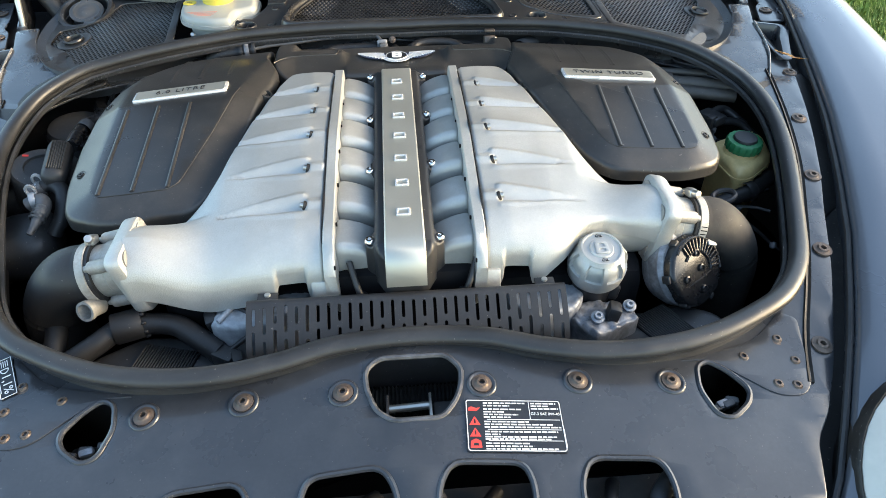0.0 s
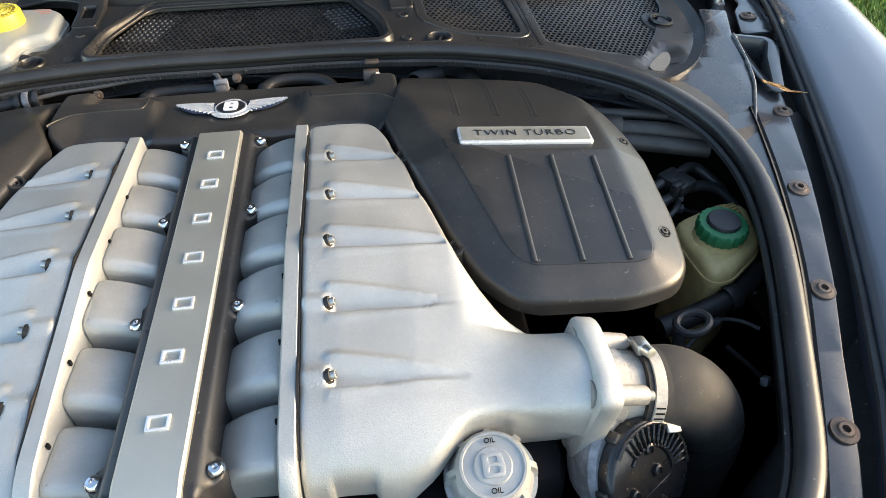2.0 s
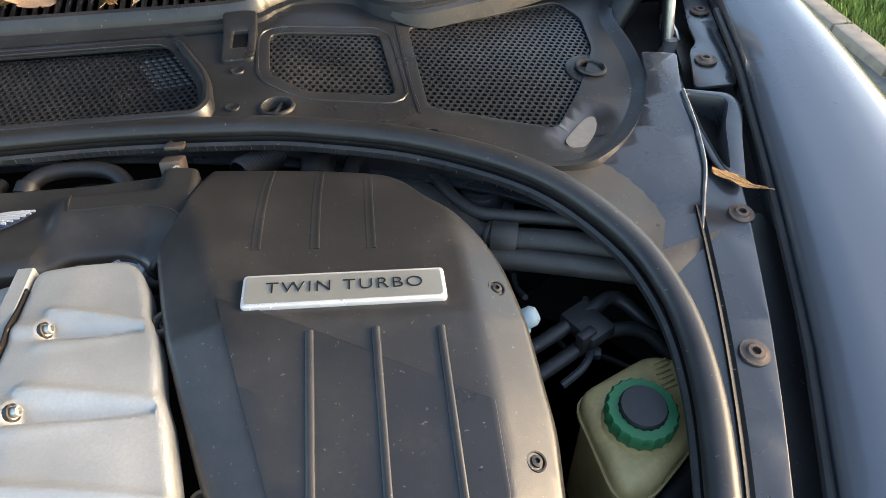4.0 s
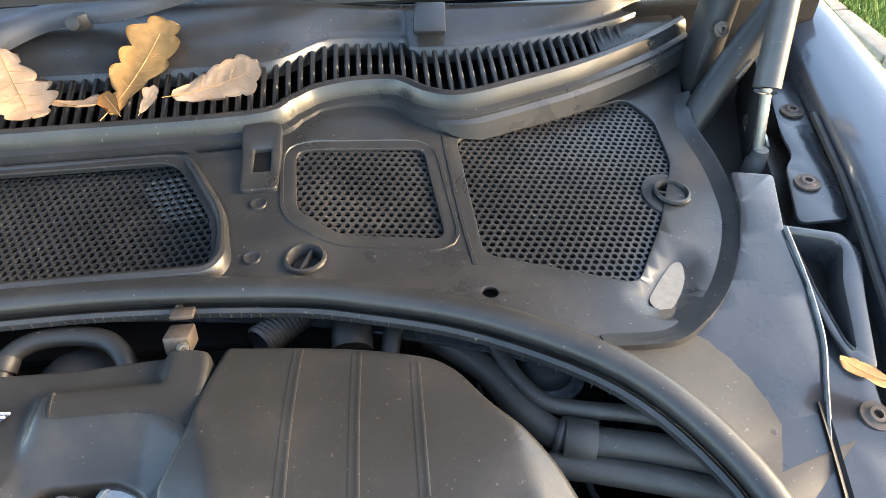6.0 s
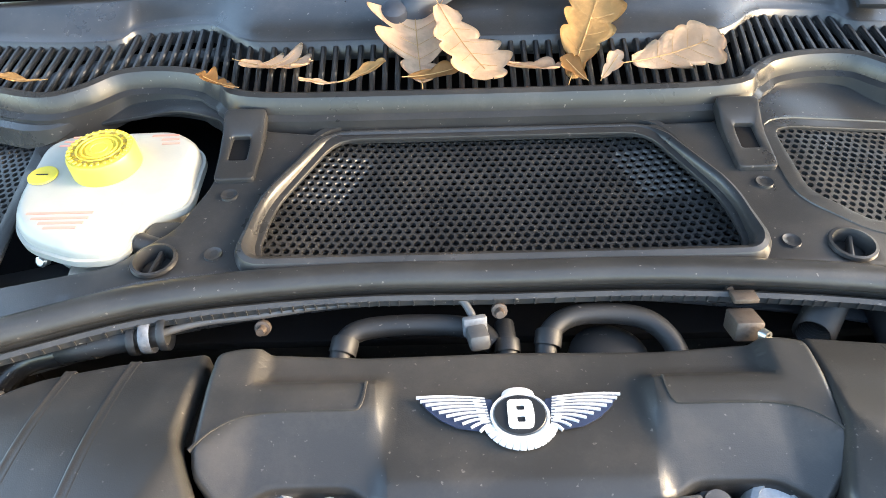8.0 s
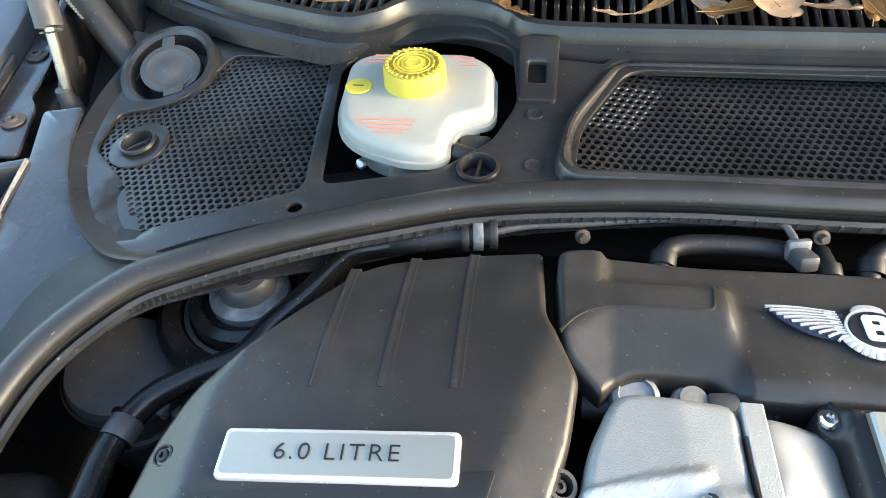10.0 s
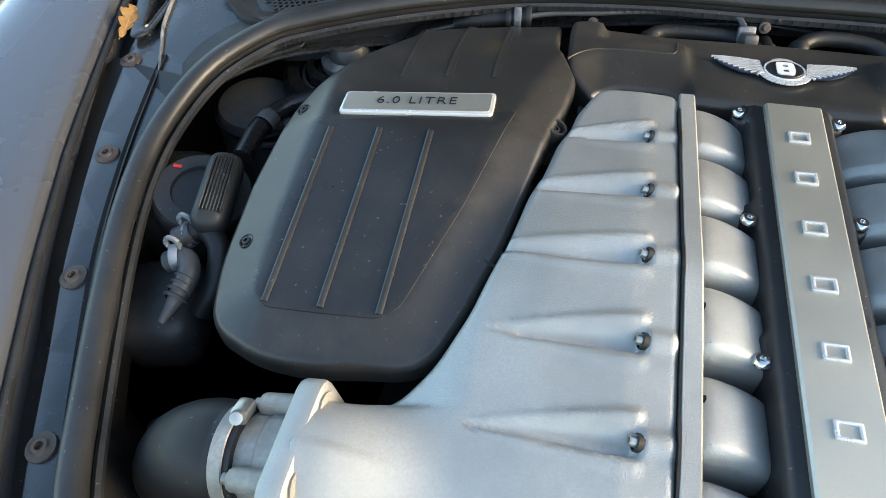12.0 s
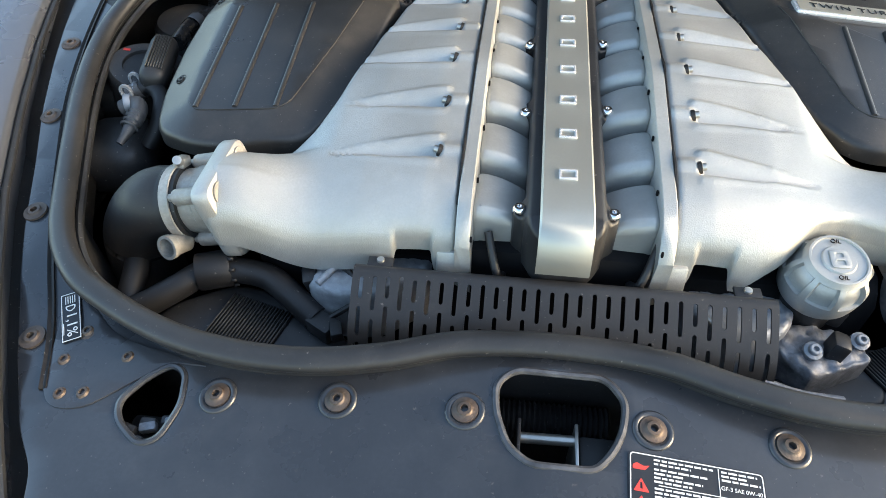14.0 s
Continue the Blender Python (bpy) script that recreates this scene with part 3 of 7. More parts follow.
def z_manifold(s):
    yc, yf = (-0.083, -0.158) if s > 0 else (-0.118, -0.166)

    def f(x, y):
        ax = abs(x)
        z = z_top(y) - 0.09 * max(0.0, ax - 0.13) - 0.05 * max(0.0, ax - 0.19)
        d = min(1.0, max(0.0, (y - yf) / 0.055))
        z -= 0.045 * (1 - math.sqrt(max(0.0, 1 - (1 - d) ** 2)))
        v = min(0.999, abs(y - yc) / 0.043)
        zo = 0.877 - 0.030 * (1 - math.sqrt(1 - v * v))
        if s < 0 and y < yc:
            zo = 0.879 - 0.042 * (1 - math.sqrt(max(0.0, 1 - (1 - d) ** 2)))
        z = mix(z, zo, ease(0.225, 0.315, ax))
        for i, py in enumerate(PINS):
            t = (ax - 0.1215) / REACH[i]
            if -0.02 < t < 1:
                fade = 1 - (0.62 if i < 3 else 0.97) * max(0.0, t) ** 1.4
                q = (y - py + 0.001 + 0.004 * t) / (0.0100 * fade)
                if -1 < q < 1:
                    z -= 0.0105 * fade * ease(-1.0, -0.72, q) * (1 - ease(-0.6, 0.95, q)) * ease(-0.02, 0.015, t)
                elif 1 <= q < 2.0:
                    z += 0.0030 * math.sin((q - 1) * math.pi) * fade
                elif -2.2 < q <= -1:
                    z += 0.0012 * math.sin((-q - 1) / 1.2 * math.pi) * fade
            elif t <= -0.02 and abs(y - py) < 0.008:
                z += 0.0028 * (1 - ((y - py) / 0.008) ** 2)
        return z
    return f


def manifold(s):
    man = thing("intake_manifold", "cast aluminium intake manifold with six runners, lightly stained", "intake manifold", "intake manifolds of the engine")
    zf = z_manifold(s)
    outline = rounded(MANI_R if s > 0 else MANI_L, 0.010, 3)
    part("plenum", pillow(outline, zf, 0.006, 0.015, 0.0031, 0.007, 4), ALU, man, "", 50)
    # joint flange beside the runners
    bm = bmesh.new()
    rows = []
    ys = [-0.170 + 0.0104 * i for i in range(41)]
    for y in ys:
        z = z_top(y) + 0.0015 - 0.040 * (1 - math.sqrt(max(0, 1 - (1 - min(1, max(0, (y + 0.172) / 0.05))) ** 2)))
        rows.append([bm.verts.new((s * x, y, zz)) for x, zz in ((0.0965, z - 0.05), (0.0965, z - 0.001), (0.0955, z), (0.0845, z), (0.083, z - 0.002), (0.0815, z - 0.03), (0.0815, z - 0.06))])
    for A, B in zip(rows, rows[1:]):
        for i in range(6):
            bm.faces.new((A[i], A[i + 1], B[i + 1], B[i]))
    bm.faces.new(rows[0])
    bm.faces.new(rows[-1])
    bmesh.ops.recalc_face_normals(bm, faces=bm.faces[:])
    part("joint_flange", bm, ALU, man)
    part("joint_seam", sweep([(s * 0.0972, y, zf(s * 0.101, y) + 0.0009) for y in [-0.140 + 0.0192 * i for i in range(20)]], [(-0.0007, -0.004), (-0.0007, 0.0004), (0.0007, 0.0004), (0.0007, -0.004)]), TROUGH, man, "dark joint line")
    for y in [0.19 - 0.0665 * i for i in range(6)]:
        part("flange_pin", block(0.002, 0.003, 0.005, 0.0004, pose(s * 0.0812, y - 0.036, z_top(y) - 0.012)), DARK, man)
    for i in range(6):
        yc = 0.2195 - 0.0671 * i
        o = rounded([(0.030, yc - 0.0285), (0.0845, yc - 0.0315), (0.0845, yc + 0.0300), (0.030, yc + 0.0275)], 0.010, 3)

        def zr(x, y, yc=yc):
            u = min(1, abs(y - yc) / 0.034)
            t = min(1.0, max(0.0, (0.085 - abs(x)) / 0.05))
            return z_top(yc) - 0.010 - 0.018 * t ** 2 - 0.012 * u ** 6
        part("runner", pillow(side(o, s), zr, 0.008, 0.05, 0.006, 0.008, 4), ALU_BLUE, man)
    for py in PINS:
        z = zf(s * 0.1225, py) + 0.004
        pin = lathe([(0, 0.002), (0.0018, 0.002), (0.0021, 0.0042), (0.0034, 0.004), (0.0037, 0.003), (0.0037, -0.004)], 10, pose(s * 0.1222, py - 0.001, z, 0, s * 75, 0))
        part("recessed_screw", pin, ZINC, man)
        # dark ring paints in the shade of the recess round the screw
        part("screw_recess", lathe([(0.0062, -0.003), (0.0060, 0.0008), (0.0050, 0.0012), (0.0042, -0.001), (0, -0.001)], 14, pose(s * 0.1215, py - 0.001, z - 0.0006, 0, s * 72, 0)), TROUGH, man)
    # outlet flange, throttle collar and screw lugs
    yc = -0.083 if s > 0 else -0.117
    xe = 0.327
    fl = rounded([(-0.0475, -0.0300), (-0.040, -0.0465), (0.036, -0.0465), (0.043, -0.038), (0.043, 0.038), (0.036, 0.0465), (-0.040, 0.0465), (-0.0475, 0.0300)], 0.009, 4)
    zc = 0.833
    tilt = 12
    m = pose(s * xe, yc, zc, 0, s * (90 + tilt), 0)
    bm = plate(fl, (), 0.020, None, 0, 0.004)
    bm.transform(m @ pose(0, 0, 0.008))
    part("outlet_flange", bm, ALU, man)
    col = lathe([(0.033, 0.0), (0.0350, 0.002), (0.0350, 0.024), (0.033, 0.026), (0.033, 0.055)], 32, m)
    part("throttle_collar", col, ALU_DIRTY, man, "stained cast collar")
    for a in (45, 135, 225, 315):
        dx, dy = 0.0385 * math.cos(radians(a)), 0.0385 * math.sin(radians(a))
        lug = lathe([(0, 0.042), (0.004, 0.042), (0.0042, 0.036), (0.0075, 0.036), (0.0082, 0.034), (0.0088, 0.0), (0.012, -0.014), (0.0, -0.015)], 14, m @ pose(dx, dy, 0.0))
        part("screw_lug", lug, ALU_DIRTY, man)
    # round underside of the neck, and the foot at the front
    part("neck", tube([(s * 0.235, yc + 0.002, 0.826), (s * 0.275, yc + 0.001, 0.826), (s * 0.327, yc, 0.826)], 0.0365, 28, 4), ALU, man)
    part("foot", block(0.030, 0.012, 0.034, 0.003, pose(s * 0.099, -0.160 if s > 0 else -0.164, 0.812, -12, 0, 0)), ALU, man)
    return man


manifold(1)
manifold(-1)


# ---- engine covers ----
def z_field(x, y):
    """Raised field of a cover: level behind the name plate, falling to the front."""
    return 0.914 - 0.08 * (abs(x) - 0.255) - 0.19 * max(0.0, 0.165 - y) - 0.019 * (max(0.0, y - 0.25) / 0.11) ** 2


COVER_R = [(0.206, 0.378, 0.006), (0.275, 0.373), (0.312, 0.368), (0.346, 0.360), (0.368, 0.352), (0.384, 0.336), (0.400, 0.307), (0.423, 0.283), (0.440, 0.258), (0.454, 0.222), (0.461, 0.167), (0.465, 0.083), (0.458, 0.024, 0.014), (0.439, 0.003, 0.014), (0.399, -0.010, 0.02), (0.300, -0.011, 0.014), (0.277, -0.001, 0.012), (0.253, 0.024), (0.234, 0.071), (0.202, 0.170), (0.194, 0.200), (0.181, 0.258, 0.006), (0.196, 0.300, 0.008)]
COVER_L = [(-0.209, 0.300, 0.008), (-0.188, 0.256, 0.006), (-0.194, 0.211), (-0.203, 0.183), (-0.225, 0.060), (-0.243, 0.001), (-0.259, -0.036, 0.012), (-0.280, -0.048, 0.014), (-0.354, -0.056, 0.02), (-0.397, -0.052), (-0.432, -0.037, 0.014), (-0.445, -0.021, 0.012), (-0.456, 0.024), (-0.460, 0.106), (-0.450, 0.199), (-0.437, 0.232), (-0.413, 0.262), (-0.390, 0.290), (-0.364, 0.323), (-0.347, 0.346), (-0.326, 0.358), (-0.275, 0.369), (-0.211, 0.375, 0.006)]
FIELD_R = [(0.200, 0.376), (0.275, 0.371), (0.312, 0.366), (0.345, 0.358), (0.366, 0.350), (0.381, 0.335), (0.397, 0.306), (0.414, 0.282), (0.419, 0.248), (0.422, 0.198), (0.424, 0.099), (0.423, 0.037, 0.006), (0.417, 0.023, 0.006), (0.400, 0.018), (0.305, 0.018, 0.008), (0.290, 0.026, 0.008), (0.281, 0.046), (0.263, 0.107), (0.239, 0.192), (0.211, 0.281), (0.190, 0.330)]
FIELD_L = [(-0.190, 0.330), (-0.212, 0.266), (-0.235, 0.188), (-0.261, 0.083), (-0.290, -0.010, 0.006), (-0.304, -0.020, 0.006), (-0.352, -0.021), (-0.394, -0.021, 0.006), (-0.407, -0.008, 0.006), (-0.411, 0.050), (-0.411, 0.162), (-0.416, 0.232), (-0.406, 0.262), (-0.386, 0.289), (-0.361, 0.321), (-0.345, 0.343), (-0.325, 0.355), (-0.275, 0.366), (-0.200, 0.372)]


def cover(s):
    cov = thing("engine_cover", "matt charcoal plastic engine cover with ribs, dusty", "engine cover", "covers beside the manifolds")
    field = rounded(FIELD_R if s > 0 else FIELD_L, 0.003, 3)
    z_shell = lambda x, y: z_field(x, y) - 0.42 * gap_to(field, x, y)
    part("shell", pillow(rounded(COVER_R if s > 0 else COVER_L, 0.014, 4), z_shell, 0.005, 0.012, 0.006, 0.006), COVER, cov, "", 30)
    low = [p for p in (FIELD_R if s > 0 else FIELD_L) if p[1] < 0.195]
    # panel takes the shaded copy of the shell's plastic
    part("inset_panel", plate(rounded(low, 0.003, 3), (), 0.003, lambda x, y: z_field(x, y) + 0.0008, 0.02, 0.0006), COVER_IN, cov, "inset panel of the same plastic, coloured darker as shaded")
    end = 0.021 if s > 0 else -0.017
    tops = [(0.305, 0.156), (0.350, 0.156), (0.395, 0.154)]
    for x, y in tops:
        x0 = x if s > 0 or x > 0.31 else 0.304
        pts = [(s * x0, mix(y, end, k / 12), z_field(x0, mix(y, end, k / 12)) + 0.0007) for k in range(13)]
        part("rib", sweep(pts, [(-0.0034, -0.002), (-0.0026, 0.0010), (-0.0014, 0.0019), (0.0014, 0.0019), (0.0026, 0.0010), (0.0034, -0.002)]), COVER, cov)
    for x, y, y1 in ((0.262, 0.368, 0.238), (0.3065, 0.362, 0.237), (0.350, 0.346, 0.235)):
        pts = [(s * x, mix(y, y1, k / 16), z_field(x, mix(y, y1, k / 16)) - 0.0006) for k in range(17)]
        part("rib", sweep(pts, [(-0.0052, -0.002), (-0.0042, 0.0006), (-0.0030, 0.0011), (-0.0018, 0.0008), (0.0018, 0.0008), (0.0030, 0.0011), (0.0042, 0.0006), (0.0052, -0.002)]), COVER, cov)
    # screws in their wells
    wells = [(0.444, 0.061), (0.442, 0.193), (0.199, 0.188), (0.238, 0.058)] if s > 0 else [(-0.436, 0.041), (-0.436, 0.189), (-0.200, 0.190), (-0.233, 0.053)]
    for x, y in wells:
        inner = abs(x) < 0.3
        out = s * (-1 if inner else 1)
        m = pose(x, y, z_shell(x, y) - (0.006 if inner else 0.0), 8, out * 20, 0)
        if inner:
            well = part("screw_well", lathe([(0.0100, -0.012), (0.0100, 0.002), (0.0090, 0.0045), (0.0066, 0.0045), (0.0060, 0.001), (0.0058, -0.006)], 20, m), COVER, cov)
        else:
            # outer wells are coloured dark to show the shade inside them
            well = part("screw_well", lathe([(0.0072, -0.001), (0.0069, 0.0010), (0.0058, 0.0008), (0.0050, -0.001), (0.0049, -0.004)], 20, m), TROUGH, cov)
        part("screw", lathe([(0, 0.0), (0.0018, 0.0), (0.0019, 0.0020), (0.0040, 0.0016), (0.0046, -0.004)], 10, m), HOSE, well, "dark recessed screw")
    # name plate with its raised rim
    px, py, words = (0.3305, 0.1915, "TWIN TURBO") if s > 0 else (-0.325, 0.190, "6.0 LITRE")
    wid = 0.146 if s > 0 else 0.140
    m = pose(px, py, z_field(px, py) + 0.0040, 1, s * 4.6, 0 if s > 0 else 2.0)
    bm = plate(rounded([(-wid / 2, -0.0155), (wid / 2, -0.0155), (wid / 2, 0.0155), (-wid / 2, 0.0155)], 0.004), (), 0.006, None, 0, 0.0016)
    bm.transform(m)
    name = part("name_plate", bm, BADGE_SILVER, cov, "bright name plate with dark lettering")
    bm = plate(rounded([(-wid / 2 + 0.003, -0.0125), (wid / 2 - 0.003, -0.0125), (wid / 2 - 0.003, 0.0125), (-wid / 2 + 0.003, 0.0125)], 0.003), (), 0.001, None, 0, 0)
    bm.transform(m @ pose(0, 0, 0.0006))
    part("plate_face", bm, STEEL, name)
    part("lettering", lettering(words, 0.0145, 0.0003, m @ pose(0, 0.0005, 0.0012) @ Matrix.Diagonal((1.12, 1, 1, 1)), 1.16, 0.00022), LABEL, name)
    return cov


cover(1)
cover(-1)


# ---- bridging cover with the winged badge ----
def z_bridge(x, y):
    """Low middle with the badge, raised blocks at the sides that fall to the front, a lower ledge behind them."""
    ax = abs(x)
    block_ = ease(0.079, 0.091, ax) * max(ease(0.344, 0.337, y), ease(0.163, 0.172, ax))
    fall = 0.30 * max(0.0, 0.318 - 0.9 * max(0.0, ax - 0.165) - y) * ease(0.079, 0.091, ax)
    return 0.8985 + 0.0090 * block_ - fall - 0.8 * max(0, 0.272 - y) ** 1.2 * (1 - ease(0.079, 0.091, ax))


bridge = thing("rear_engine_cover", "charcoal plastic cover bridging the manifolds, with winged badge", "engine cover")
BR = [(0.0, 0.366), (0.10, 0.364), (0.16, 0.368), (0.184, 0.368), (0.200, 0.364), (0.2015, 0.342), (0.2005, 0.296), (0.196, 0.276), (0.173, 0.254, 0.004), (0.164, 0.264, 0.006), (0.150, 0.271), (0.104, 0.271), (0.093, 0.264, 0.006), (0.085, 0.259), (0.0, 0.259)]
part("shell", pillow(rounded(BR + flip(BR)[1:-1], 0.006, 3), z_bridge, 0.005, 0.03, 0.005, 0.005), COVER, bridge, "", 45)
for s in (1, -1):
    seam = spline([(s * x, y) for x, y in ((0.200, 0.291), (0.190, 0.303), (0.178, 0.311), (0.160, 0.316), (0.130, 0.317), (0.104, 0.317), (0.099, 0.319), (0.097, 0.326), (0.096, 0.337))], 4)
    part("seam_bead", sweep([(x, y, z_bridge(x, y) + 0.0002) for x, y in seam], [(-0.0014, -0.002), (-0.0007, 0.0007), (0.0007, 0.0007), (0.0014, -0.002)]), COVER, bridge)
BADGE = pose(0.002, 0.313, 0.9018, 0, 0, 0)
badge = part("winged_badge", lathe([(0.0, 0.0004), (0.0168, 0.0006), (0.0170, 0.0016), (0.0186, 0.0018), (0.0190, 0.0008), (0.0190, -0.001)], 36, BADGE @ Matrix.Diagonal((1, 0.88, 1, 1))), BADGE_SILVER, bridge, "chrome winged badge with dark disc")
for s in (1, -1):
    base = rounded(side([(0.0165, 0.0120), (0.028, 0.0125), (0.0645, 0.0140), (0.058, 0.0050), (0.050, -0.002), (0.040, -0.0075), (0.026, -0.0100), (0.0190, -0.0050)], s), 0.002)
    bm = plate(base, (), 0.0012, None, 0, 0)
    bm.transform(BADGE @ pose(0, 0, 0.0004))
    wing = part("wing", bm, ENAMEL, badge, "dark enamel wing with silver feathers")
    for k in range(10):
        t = k / 9
        x0, y0 = mix(0.0215, 0.0185, t), mix(0.0125, -0.0060, t)
        x1, y1 = mix(0.0655, 0.0255, t ** 1.25), mix(0.0140, -0.0108, t)
        pts = [(s * mix(x0, x1, u), mix(y0, y1, u) + 0.0012 * math.sin(u * math.pi), 0.0010) for u in (0, 0.25, 0.5, 0.75, 1)]
        bm = sweep([Vector(p) for p in pts], [(-0.0008, -0.001), (-0.0006, 0.0006), (0.0006, 0.0006), (0.0008, -0.001)], scale=[0.7, 0.8, 1.0, 1.2, 1.1])
        bm.transform(BADGE)
        part("feather", bm, BADGE_SILVER, wing)
    for k in range(5):
        t = k / 4
        c0 = (s * mix(0.0270, 0.0225, t), mix(0.0110, -0.0040, t))
        bm = plate(rounded([(c0[0] - 0.0026, c0[1] - 0.0011), (c0[0] + 0.0026, c0[1] - 0.0011), (c0[0] + 0.0026, c0[1] + 0.0011), (c0[0] - 0.0026, c0[1] + 0.0011)], 0.001), (), 0.0012)
        bm.transform(BADGE @ pose(0, 0, 0.0016))
        part("short_feather", bm, BADGE_SILVER, wing)
for k in range(13):
    a = radians(-154 + 10.67 * k)
    part("tail_feather", block(0.0080, 0.0041, 0.0016, 0.0006, BADGE @ pose(0.0208 * math.cos(a), 0.0196 * math.sin(a), 0.0002, 0, 0, math.degrees(a))), BADGE_SILVER, badge)
part("crown", lathe([(0.0, 0.0016), (0.006, 0.0015), (0.0085, 0.0006), (0.009, -0.001)], 24, BADGE @ pose(0, 0.0155, 0) @ Matrix.Diagonal((1.2, 0.62, 1, 1))), BADGE_SILVER, badge)
bm = lathe([(0, 0.0022), (0.0160, 0.0022), (0.0164, 0.0018), (0.0164, 0)], 32, BADGE @ Matrix.Diagonal((1, 0.86, 1, 1)))
part("disc", bm, LABEL, badge, "black disc with a white shape")
bm = plate(rounded([(-0.0065, -0.0085), (0.0065, -0.0085), (0.0075, 0), (0.0065, 0.0085), (-0.0065, 0.0085)], 0.003), [rounded([(-0.0018, 0.002), (0.0025, 0.002), (0.0025, 0.005), (-0.0018, 0.005)], 0.001), rounded([(-0.0018, -0.005), (0.0025, -0.005), (0.0025, -0.0015), (-0.0018, -0.0015)], 0.001)], 0.001, None, 0, 0)
bm.transform(BADGE @ pose(0, 0, 0.0032) @ Matrix.Diagonal((1.2, 1.2, 1, 1)))
part("disc_shape", bm, WHITE, badge)


# ---- centre plaque ----
def z_plaque(y):
    return 0.8935 + 0.06 * y


plaque = thing("engine_plaque", "brushed steel strip in a black carrier held by eight screws", "engine trim")
edge = [(0.0, 0.254)]
car_r = [(0.034, 0.254, 0.006)]
for y in (0.248, 0.128, 0.003, -0.1445):
    car_r += [(0.036, y + 0.016, 0.004), (0.046, y + 0.009, 0.006), (0.0475, y - 0.005, 0.006), (0.036, y - 0.012, 0.004)]
car_r += [(0.036, -0.160, 0.008), (0.030, -0.172, 0.006), (0.020, -0.178, 0.004)]
part("carrier", pillow(rounded(flip(car_r) + car_r, 0.004, 3), lambda x, y: z_plaque(y) - 0.006 - 0.010 * ease(0.030, 0.040, abs(x)) - 0.030 * ease(-0.16, -0.20, y), 0.003, 0.05, 0.01, 0.003, 3), BLACK, plaque, "black plastic carrier")
bm = bmesh.new()
rows = []
prof = [(0.250, z_plaque(0.25) - 0.004), (0.2485, z_plaque(0.2485))] + [(0.24 - 0.0395 * i, z_plaque(0.24 - 0.0395 * i)) for i in range(11)]
prof += [(-0.168, z_plaque(-0.168) - 0.0025), (-0.177, 0.8755), (-0.183, 0.866), (-0.187, 0.855), (-0.189, 0.842)]
for y, z in prof:
    w = 0.0235
    rows.append([bm.verts.new((x, y - dy, z - dz)) for x, dz, dy in ((-w, 0.006, 0), (-w, 0.0018, 0), (-w + 0.0018, 0, 0), (w - 0.0018, 0, 0), (w, 0.0018, 0), (w, 0.006, 0))])
for A, B in zip(rows, rows[1:]):
    for i in range(5):
        bm.faces.new((A[i], A[i + 1], B[i + 1], B[i]))
bm.faces.new(rows[0]); bm.faces.new(rows[-1])
bmesh.ops.recalc_face_normals(bm, faces=bm.faces[:])
strip = part("steel_strip", bm, STEEL, plaque, "brushed steel strip")
for y in (0.206, 0.158, 0.106, 0.054, 0.0, -0.054, -0.112):
    bar = plate(rounded([(-0.0085, -0.0065), (0.0085, -0.0065), (0.0085, 0.0065), (-0.0085, 0.0065)], 0.001), [rounded([(-0.0060, -0.0042), (0.0060, -0.0042), (0.0060, 0.0042), (-0.0060, 0.0042)], 0.001)], 0.0022, None, 0, 0.0006)
    bar.transform(pose(0, y, z_plaque(y) + 0.0017, 3.4, 0, 0))
    part("raised_mark", bar, BADGE_SILVER, strip, "raised bright plain mark")
for s, ys in ((-1, (0.249, 0.120, -0.006, -0.145)), (1, (0.246, 0.130, 0.005, -0.144))):
    for y in ys:
        scr = lathe([(0, 0.0022), (0.0020, 0.0022), (0.0024, 0.0045), (0.0046, 0.0042), (0.0064, 0.0022), (0.0066, 0.0)], 16, pose(s * 0.0413, y, z_plaque(y) - 0.0155 + 0.001))
        part("screw", scr, CHROME, plaque, "bright star-headed screw")


